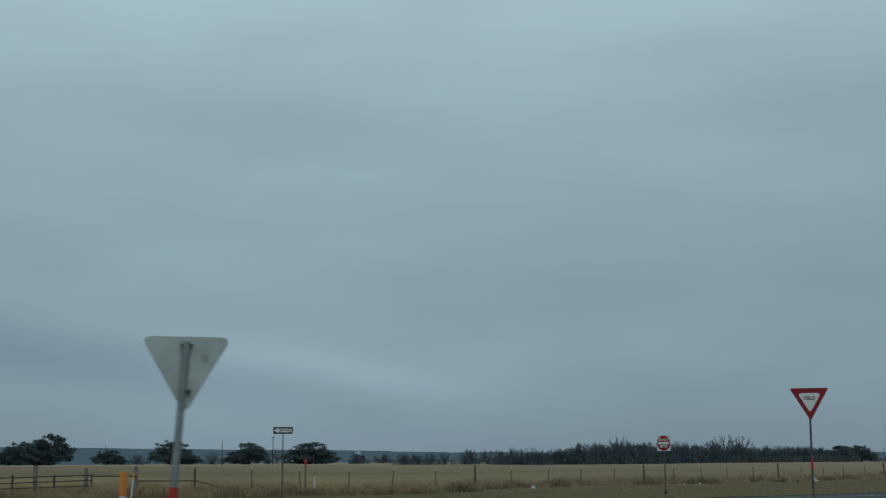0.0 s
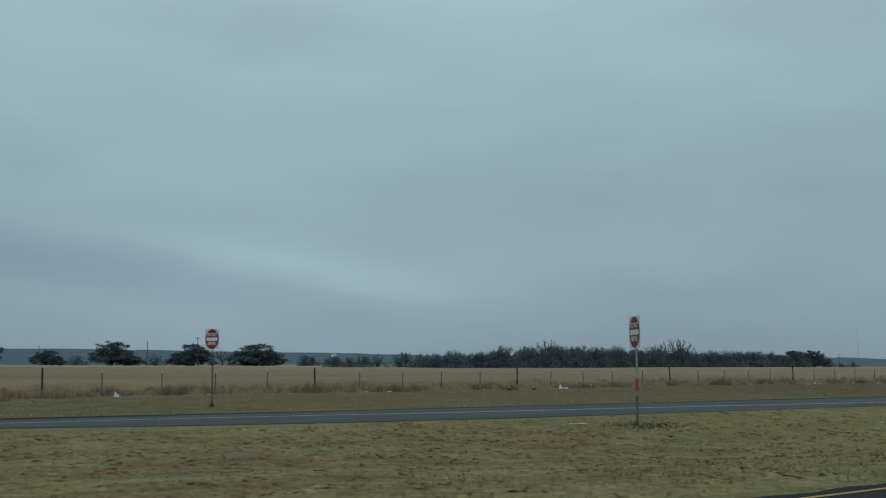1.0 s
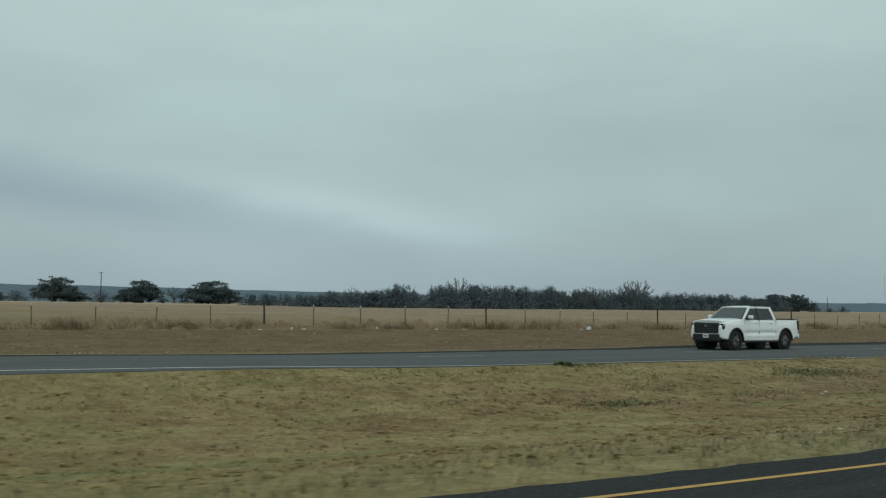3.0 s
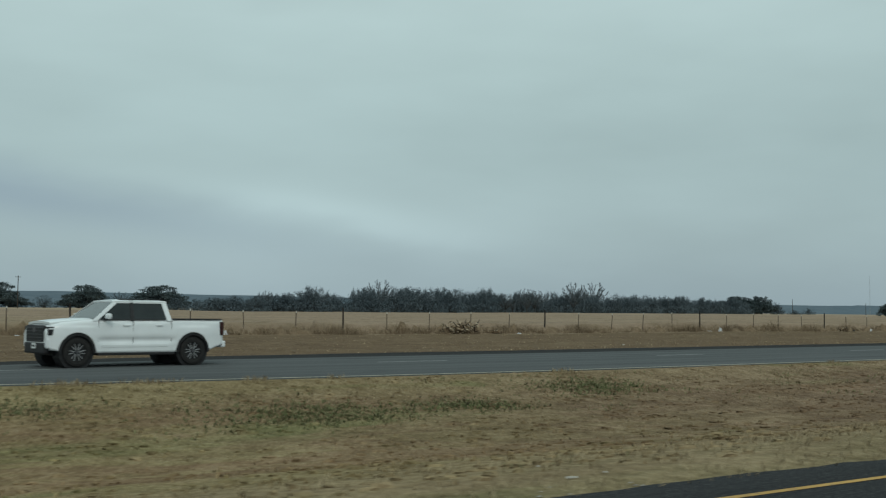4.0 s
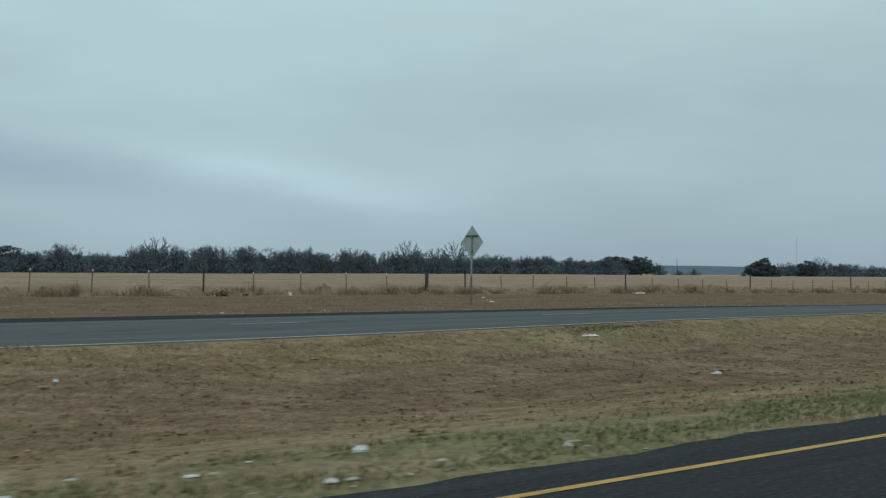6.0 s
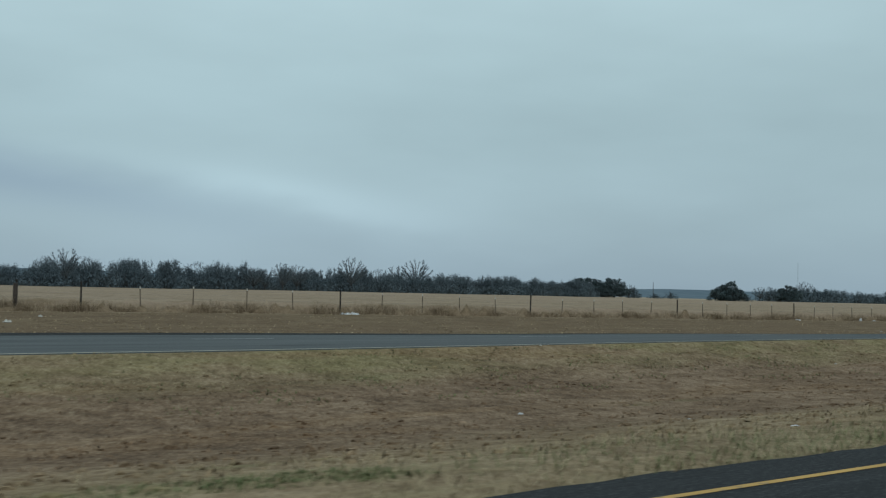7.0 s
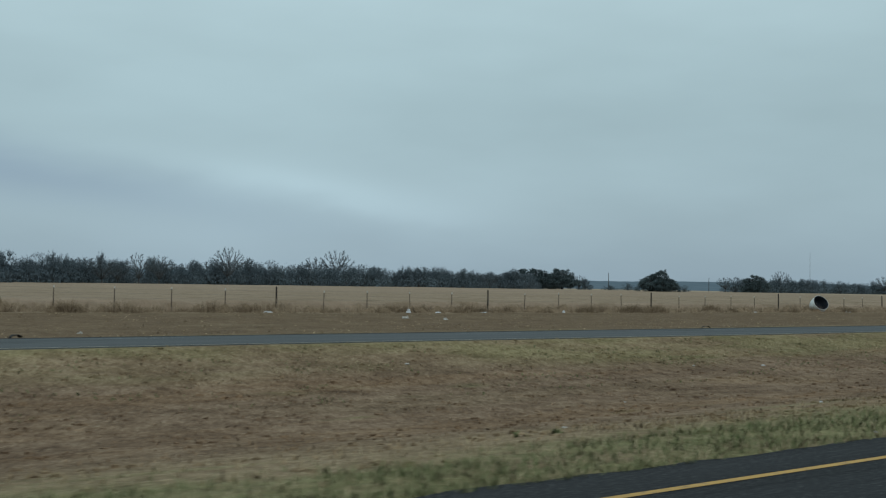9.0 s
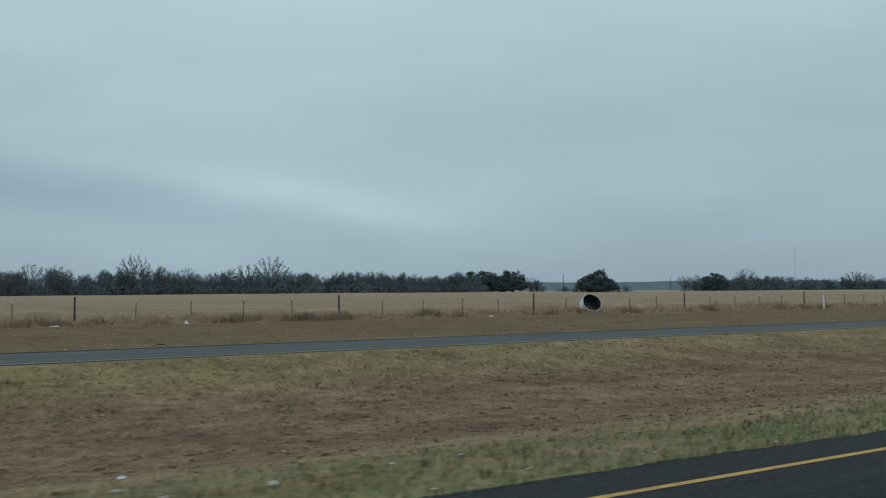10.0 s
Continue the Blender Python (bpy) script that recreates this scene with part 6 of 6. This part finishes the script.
# ---- white crew-cab pickup on the opposite road ----
def pickup():
    p = Paint("white_car_paint", 0.28, spec=0.5)
    p.color(p.ramp(p.noise(1.5, 4), (0.3, (0.69, 0.72, 0.735)), (0.7, (0.77, 0.80, 0.815))))
    p.b.inputs["Coat Weight"].default_value = 0.6
    white = p.mat
    black = worn("black_trim_plastic", (0.012, 0.012, 0.013), (0.030, 0.030, 0.032), 6.0, 0.55)
    trim = worn("gloss_black_trim", (0.030, 0.030, 0.032), (0.060, 0.060, 0.064), 6.0, 0.35)
    rubber = worn("tyre_rubber", (0.014, 0.014, 0.014), (0.028, 0.027, 0.026), 9.0, 0.9)
    alloy = worn("dark_machined_alloy", (0.10, 0.10, 0.11), (0.20, 0.20, 0.21), 6.0, 0.35, 0.8)
    bright = worn("bright_alloy", (0.50, 0.50, 0.51), (0.66, 0.66, 0.67), 6.0, 0.3, 0.8)
    cabin = worn("dark_cabin_cloth", (0.020, 0.022, 0.024), (0.045, 0.047, 0.050), 5.0, 0.9)
    g = Paint("tinted_glass", 0.05, spec=0.5)
    g.color((0.050, 0.074, 0.078))
    g.b.inputs["Transmission Weight"].default_value = 0.55
    glass = g.mat
    d = Paint("dark_tinted_glass", 0.08, spec=0.22)
    d.color(d.ramp(d.noise(2.0), (0.3, (0.018, 0.024, 0.026)), (0.7, (0.030, 0.038, 0.040))))
    dark_glass = d.mat
    seam = worn("shadowed_door_gap", (0.16, 0.17, 0.175), (0.24, 0.25, 0.255), 6.0, 0.7)
    lamp = Paint("lamp_lens", 0.12, spec=0.5)
    lamp.color(lamp.ramp(lamp.noise(12), (0.3, (0.55, 0.57, 0.58)), (0.7, (0.75, 0.77, 0.78))))
    red = Paint("red_lamp_lens", 0.15, spec=0.5)
    red.color(red.ramp(red.noise(12), (0.3, (0.020, 0.006, 0.006)), (0.7, (0.045, 0.010, 0.010))))

    x0, y0 = 138.85, 34.75
    root = thing("pickup_truck", x0, y0, road_z(x0, y0) + 0.01, 180, label="white crew-cab pickup truck with dark wheels on the road", category="truck")
    WB, R = 1.84, 0.425

    # lower body: rings across the width, one for each station along the length
    TOP = [(-3.02, 1.36), (-1.16, 1.37), (-1.10, 1.36), (1.30, 1.36), (1.55, 1.34), (2.2, 1.29), (2.62, 1.21), (2.74, 1.12), (2.80, 1.02)]
    LOW = [(-3.02, 0.64), (-2.80, 0.56), (-2.45, 0.46), (-1.25, 0.40), (1.25, 0.40), (2.42, 0.46), (2.60, 0.50), (2.80, 0.58)]

    def bottom(x):
        z = lerp(x, LOW)
        for cx in (WB, -WB):
            d = 0.56 ** 2 - (x - cx) ** 2
            if d > 0:
                z = max(z, R + math.sqrt(d))
        return z

    def half(x, z):
        nose = 0.0 if x < 1.9 else 0.16 * ((x - 1.9) / 0.9) ** 2.4
        tail = 0.0 if x > -2.8 else 0.05 * ((-2.8 - x) / 0.22) ** 2
        edge = max(0.0, (z - (lerp(x, TOP) - 0.10)) / 0.10)
        waist = 0.055 * math.exp(-((z - 0.76) / 0.055) ** 2) * max(0.0, min(1.0, (1.22 - abs(x)) / 0.12))
        lean_in = 0.03 * max(0.0, z - 0.95) / 0.4
        bulge = 0.0
        for cx in (WB, -WB):
            bulge += 0.035 * math.exp(-((x - cx) / 0.62) ** 4) * (1 / (1 + math.exp((z - 1.17) * 60)))
        return 0.985 - nose - tail - 0.06 * edge ** 2 - waist - lean_in + bulge

    bm = bmesh.new()
    rows = []
    cuts = 16
    for x in steps((-3.02, -2.42, 0.06), (-2.42, -1.26, 0.04), (-1.26, 1.26, 0.12), (1.26, 2.42, 0.04), (2.42, 2.80, 0.04)):
        z0, z1 = bottom(x), lerp(x, TOP)
        zs = [z0 + (z1 - z0) * k / cuts for k in range(cuts + 1)]
        ring = [(-half(x, z), z) for z in zs] + [(f * half(x, z1), z1 + 0.012 * (1 - f * f)) for f in (-0.6, -0.2, 0.2, 0.6)] + [(half(x, z), z) for z in zs[::-1]]
        rows.append([bm.verts.new((x, y, z)) for y, z in ring])
    n = len(rows[0])
    for a, b in zip(rows, rows[1:]):
        for i in range(n):
            j = (i + 1) % n
            bm.faces.new((a[i], a[j], b[j], b[i]))
    bm.faces.new(rows[0][::-1])
    bm.faces.new(rows[-1])
    bmesh.ops.recalc_face_normals(bm, faces=bm.faces)
    for f in bm.faces:
        f.smooth = len(f.verts) == 4
    part("body", bm, white, root)

    # hood: a raised panel with a soft centre
    bm = bmesh.new()
    nx, ny = 10, 12
    grid = []
    for i in range(nx + 1):
        x = 1.32 + (2.66 - 1.32) * i / nx
        grid.append([bm.verts.new((x, (-0.84 + 1.68 * j / ny) * (1 - 0.05 * i / nx), 1.365 - 0.10 * (i / nx) ** 1.6 + 0.045 * (1 - abs(2 * j / ny - 1) ** 3))) for j in range(ny + 1)])
    for a, b in zip(grid, grid[1:]):
        for j in range(ny):
            bm.faces.new((a[j], b[j], b[j + 1], a[j + 1]))
    r = bmesh.ops.extrude_face_region(bm, geom=list(bm.faces))
    for v in r["geom"]:
        if isinstance(v, bmesh.types.BMVert):
            v.co.z -= 0.07
    bmesh.ops.recalc_face_normals(bm, faces=bm.faces)
    part("hood", bm, white, root)

    # cab: dark core, pillars and roof in white, glass set on it
    belt, top = 1.36, 1.93
    base = [(1.34, -0.93), (1.34, 0.93), (-1.12, 0.93), (-1.12, -0.93)]
    crown = [(0.55, -0.70), (0.55, 0.70), (-0.98, 0.70), (-0.98, -0.70)]

    def loft(name, lo, hi, z0, z1, mat, parent, inset=0.0, label=""):
        bm = bmesh.new()
        a = [bm.verts.new((x * 1.0 - math.copysign(inset, x), y - math.copysign(inset, y), z0)) for x, y in lo]
        b = [bm.verts.new((x - math.copysign(inset, x), y - math.copysign(inset, y), z1)) for x, y in hi]
        bm.faces.new(a[::-1])
        bm.faces.new(b)
        for i in range(4):
            bm.faces.new((a[i], a[(i + 1) % 4], b[(i + 1) % 4], b[i]))
        bmesh.ops.recalc_face_normals(bm, faces=bm.faces)
        return part(name, bm, mat, parent, label)

    loft("cabin", base, crown, belt - 0.02, top - 0.03, cabin, root, 0.07, "dark cabin behind the glass")
    # roof skin, gently domed
    bm = bmesh.new()
    rows = []
    for i in range(9):
        s = i / 8
        x = 0.64 - 1.68 * s
        rows.append([bm.verts.new((x, (-0.745 + 1.49 * j / 8), top + 0.045 * (1 - (2 * s - 1) ** 4) * (1 - (abs(2 * j / 8 - 1)) ** 4) - (0.02 if j in (0, 8) else 0))) for j in range(9)])
    for a, b in zip(rows, rows[1:]):
        for j in range(8):
            bm.faces.new((a[j], a[j + 1], b[j + 1], b[j]))
    r = bmesh.ops.extrude_face_region(bm, geom=list(bm.faces))
    for v in r["geom"]:
        if isinstance(v, bmesh.types.BMVert):
            v.co.z -= 0.06
    bmesh.ops.recalc_face_normals(bm, faces=bm.faces)
    part("roof", bm, white, root)
    for side in (1, -1):                        # dark rails along the roof's edges
        bm = bmesh.new()
        box(bm, -0.22, side * 0.70, top + 0.028, 1.42, 0.035, 0.03, 0.008)
        part("roof_rail", bm, black, root)

    def on_side(x, z, side, out_=0.0):
        """A point on the cab's flank at that height."""
        t = (z - belt) / (top - belt)
        return Vector((x, side * (0.93 + (0.70 - 0.93) * t + out_), z))

    def edge_x(z, front):
        t = (z - belt) / (top - belt)
        return 1.34 + (0.55 - 1.34) * t if front else -1.12 + (-0.98 + 1.12) * t

    def quad_bar(bm, pts, thick, side):
        """A thin slab through points on the flank."""
        inner = [bm.verts.new(v) for v in pts]
        outer = [bm.verts.new(v + Vector((0, side * thick, 0))) for v in pts]
        bm.faces.new(inner)
        bm.faces.new(outer[::-1])
        n = len(pts)
        for i in range(n):
            j = (i + 1) % n
            bm.faces.new((inner[i], inner[j], outer[j], outer[i]))

    for side in (1, -1):
        # pillars between the panes, as one frame piece each
        for name, xa0, xa1, xb0, xb1 in (("front_pillar", 1.40, 1.24, 0.62, 0.46), ("middle_pillar", 0.20, 0.08, 0.14, 0.03), ("rear_pillar", -0.98, -1.14, -0.86, -1.02)):
            bm = bmesh.new()
            quad_bar(bm, [on_side(xa0, belt - 0.03, side), on_side(xa1, belt - 0.03, side), on_side(xb1, top, side), on_side(xb0, top, side)], 0.022, side)
            bmesh.ops.recalc_face_normals(bm, faces=bm.faces)
            part(name, bm, black if name == "middle_pillar" else white, root)
        for x0_, x1_, u0, u1 in ((1.22, 0.20, 0.50, 0.14), (0.08, -0.98, 0.03, -0.86)):
            bm = bmesh.new()
            quad_bar(bm, [on_side(x0_, belt + 0.01, side), on_side(x1_, belt + 0.01, side), on_side(u1, top - 0.06, side), on_side(u0, top - 0.06, side)], 0.008, side)
            bmesh.ops.recalc_face_normals(bm, faces=bm.faces)
            part("side_window", bm, dark_glass, root, "dark tinted side window")
        bm = bmesh.new()
        quad_bar(bm, [on_side(1.24, belt - 0.005, side, 0.004), on_side(-0.95, belt - 0.005, side, 0.004), on_side(-0.95, belt + 0.018, side, 0.004), on_side(1.24, belt + 0.018, side, 0.004)], 0.014, side)
        part("window_seal", bm, black, root)
        # doors: seams, handles, lower moulding
        for x in (1.20, 0.12, -1.12):
            bm = bmesh.new()
            box(bm, x, side * 0.966, 0.92, 0.008, 0.03, 0.84)
            part("door_seam", bm, seam, root)
        for x in (0.34, -0.72):
            bm = bmesh.new()
            box(bm, x, side * 0.975, 1.20, 0.22, 0.05, 0.045, 0.012)
            part("door_handle", bm, white, root)
        bm = bmesh.new()
        box(bm, 0.05, side * 0.972, 0.60, 2.1, 0.05, 0.10, 0.02)
        part("door_moulding", bm, white, root)
        bm = bmesh.new()
        box(bm, 0.0, side * 0.93, 0.36, 2.45, 0.18, 0.08, 0.02)
        part("running_board", bm, black, root)
        # mirror
        bm = bmesh.new()
        box(bm, 0.98, side * 1.13, 1.46, 0.14, 0.22, 0.17, 0.05)
        mirror = part("door_mirror", bm, white, root)
        bm = bmesh.new()
        box(bm, 1.0, side * 1.0, 1.38, 0.1, 0.2, 0.06, 0.01)
        part("mirror_arm", bm, black, mirror)
        bm = bmesh.new()
        box(bm, 0.907, side * 1.14, 1.46, 0.006, 0.17, 0.12)
        part("mirror_glass", bm, bright, mirror)
        # arch flares
        for cx in (WB, -WB):
            bm = bmesh.new()
            n = 14
            ring = []
            for i in range(n + 1):
                a = math.radians(-4) + math.radians(188) * i / n
                ring.append([bm.verts.new((cx + rr * math.cos(a), side * yy, R + rr * math.sin(a))) for rr, yy in ((0.475, 0.94), (0.475, 1.024), (0.535, 1.028), (0.56, 0.985))])
            for a, b in zip(ring, ring[1:]):
                for j in range(3):
                    bm.faces.new((a[j], a[j + 1], b[j + 1], b[j]))
            bmesh.ops.recalc_face_normals(bm, faces=bm.faces)
            part("wheel_arch", bm, black, root)
            bm = bmesh.new()                        # dark well behind the wheel
            bmesh.ops.create_cone(bm, cap_ends=True, segments=20, radius1=0.53, radius2=0.53, depth=0.5, matrix=Matrix.Translation((cx, side * 0.68, R)) @ Matrix.Rotation(math.pi / 2, 4, "X"))
            part("wheel_well", bm, black, root)
        # lamps
        bm = bmesh.new()
        box(bm, 2.60, side * 0.83, 1.095, 0.30, 0.15, 0.05, 0.02)
        box(bm, 2.66, side * 0.84, 0.98, 0.14, 0.10, 0.14, 0.02)
        part("headlight", bm, lamp.mat, root)
        bm = bmesh.new()
        box(bm, 2.62, side * 0.79, 1.03, 0.27, 0.22, 0.25, 0.03)
        part("headlight_surround", bm, black, root)
        bm = bmesh.new()
        box(bm, -2.95, side * 0.925, 1.10, 0.15, 0.14, 0.42, 0.02)
        part("tail_light", bm, red.mat, root)

    # windscreen and rear window
    def cross(z, front, out_):
        t = (z - belt) / (top - belt)
        y = 0.93 + (0.70 - 0.93) * t - 0.07
        x = edge_x(z, front) + out_
        return Vector((x, y, z)), Vector((x, -y, z))

    for name, front, out_ in (("windscreen", True, 0.0), ("rear_window", False, 0.0)):
        bm = bmesh.new()
        a, b = cross(belt + 0.02, front, out_)
        c, d = cross(top - 0.03, front, out_)
        pts = [a, b, d, c]
        inner = [bm.verts.new(v) for v in pts]
        outer = [bm.verts.new(v + Vector((0.008 if front else -0.008, 0, 0.006))) for v in pts]
        bm.faces.new(inner)
        bm.faces.new(outer[::-1])
        for i in range(4):
            bm.faces.new((inner[i], inner[(i + 1) % 4], outer[(i + 1) % 4], outer[i]))
        bmesh.ops.recalc_face_normals(bm, faces=bm.faces)
        part(name, bm, glass, root)

    # front end
    bm = bmesh.new()
    box(bm, 2.765, 0, 0.945, 0.10, 1.40, 0.50, 0.07)
    grille = part("grille", bm, black, root, "black mesh grille")
    for k in range(5):
        bm = bmesh.new()
        box(bm, 2.822, 0, 0.75 + 0.092 * k, 0.02, 1.26 - 0.05 * abs(k - 2), 0.016, 0.004)
        part("grille_bar", bm, trim, grille)
    bm = bmesh.new()
    plate(bm, shifted(disc_outline(0.075, 24, 1.35), 1.06), 0.01)
    bmesh.ops.transform(bm, matrix=pose(2.83, 0, 0, 0, 0, 90), verts=bm.verts)
    part("badge", bm, alloy, grille)
    for side in (1, -1):
        bm = bmesh.new()
        box(bm, 2.66, side * 0.755, 0.68, 0.26, 0.24, 0.30, 0.06)
        part("front_bumper", bm, white, root)
    bm = bmesh.new()
    box(bm, 2.74, 0, 0.54, 0.18, 1.50, 0.32, 0.05)
    lower = part("lower_bumper", bm, black, root)
    bm = bmesh.new()
    box(bm, 2.838, 0.0, 0.60, 0.012, 0.31, 0.155, 0.004)
    tag = part("number_plate", bm, M["sign_white"], lower, "white plate with illegible marks")
    bm = bmesh.new()
    box(bm, 2.847, 0, 0.60, 0.004, 0.22, 0.05)
    part("plate_marks", bm, M["sign_black"], tag)
    bm = bmesh.new()
    box(bm, -3.05, 0, 0.62, 0.16, 1.9, 0.2, 0.04)
    part("rear_bumper", bm, white, root)
    # load bed: rails and dark floor
    bm = bmesh.new()
    for side in (1, -1):
        box(bm, -2.07, side * 0.90, 1.385, 1.82, 0.11, 0.03, 0.008)
    box(bm, -2.96, 0, 1.385, 0.07, 1.75, 0.03, 0.008)
    part("bed_rail", bm, black, root)
    bm = bmesh.new()
    box(bm, -2.05, 0, 1.374, 1.74, 1.66, 0.012)
    part("bed_cover", bm, black, root)
    bm = bmesh.new()
    box(bm, 0.0, 0, 0.42, 4.9, 1.2, 0.2, 0.03)
    part("chassis", bm, black, root)

    # wheels: tyre, dark rim, machined spokes
    def wheel(cx, side):
        turn = Matrix.Translation((cx, side * 0.865, R)) @ Matrix.Rotation(-side * math.pi / 2, 4, "X")
        bm = bmesh.new()
        prof = [(0.26, -0.13), (0.34, -0.14), (0.405, -0.125), (0.425, -0.09), (0.428, 0), (0.425, 0.09), (0.405, 0.125), (0.34, 0.14), (0.26, 0.13)]
        n = 36
        rows = [[bm.verts.new((r_ * math.cos(math.tau * i / n), r_ * math.sin(math.tau * i / n), z)) for i in range(n)] for r_, z in prof]
        for a, b in zip(rows, rows[1:]):
            for i in range(n):
                j = (i + 1) % n
                bm.faces.new((a[i], a[j], b[j], b[i]))
        bmesh.ops.recalc_face_normals(bm, faces=bm.faces)
        bmesh.ops.transform(bm, matrix=turn, verts=bm.verts)
        w = part("wheel", bm, rubber, root, "black rubber tyre")
        bm = bmesh.new()
        bmesh.ops.create_cone(bm, cap_ends=True, segments=28, radius1=0.262, radius2=0.262, depth=0.16, matrix=Matrix.Translation((0, 0, 0.0)))
        bmesh.ops.transform(bm, matrix=turn, verts=bm.verts)
        part("rim", bm, black, w, "black rim")
        for k in range(6):
            bm = bmesh.new()
            for da in (-0.2, 0.2):
                a = math.tau * k / 6 + da
                m = Matrix.Rotation(a, 4, "Z") @ Matrix.Translation((0.165, 0, 0.095))
                box(bm, 0, 0, 0, 0.18, 0.015, 0.03, 0.004, m)
            bmesh.ops.transform(bm, matrix=turn, verts=bm.verts)
            part("spoke", bm, bright, w, "machined alloy spoke")
        bm = bmesh.new()
        bmesh.ops.create_cone(bm, cap_ends=True, segments=16, radius1=0.06, radius2=0.045, depth=0.06, matrix=turn @ Matrix.Translation((0, 0, 0.11)))
        part("hub_cap", bm, alloy, w)

    # short overhangs in front of and behind the axles
    for ob in root.children_recursive:
        if ob.type == "MESH" and not ob.name.startswith(("wheel", "hub")):
            for v in ob.data.vertices:
                if abs(v.co.x) > WB + 0.3:
                    v.co.x = math.copysign(WB + 0.3 + (abs(v.co.x) - WB - 0.3) * 0.86, v.co.x)
    for cx in (WB, -WB):
        for side in (1, -1):
            wheel(cx, side)
    return root


pickup()
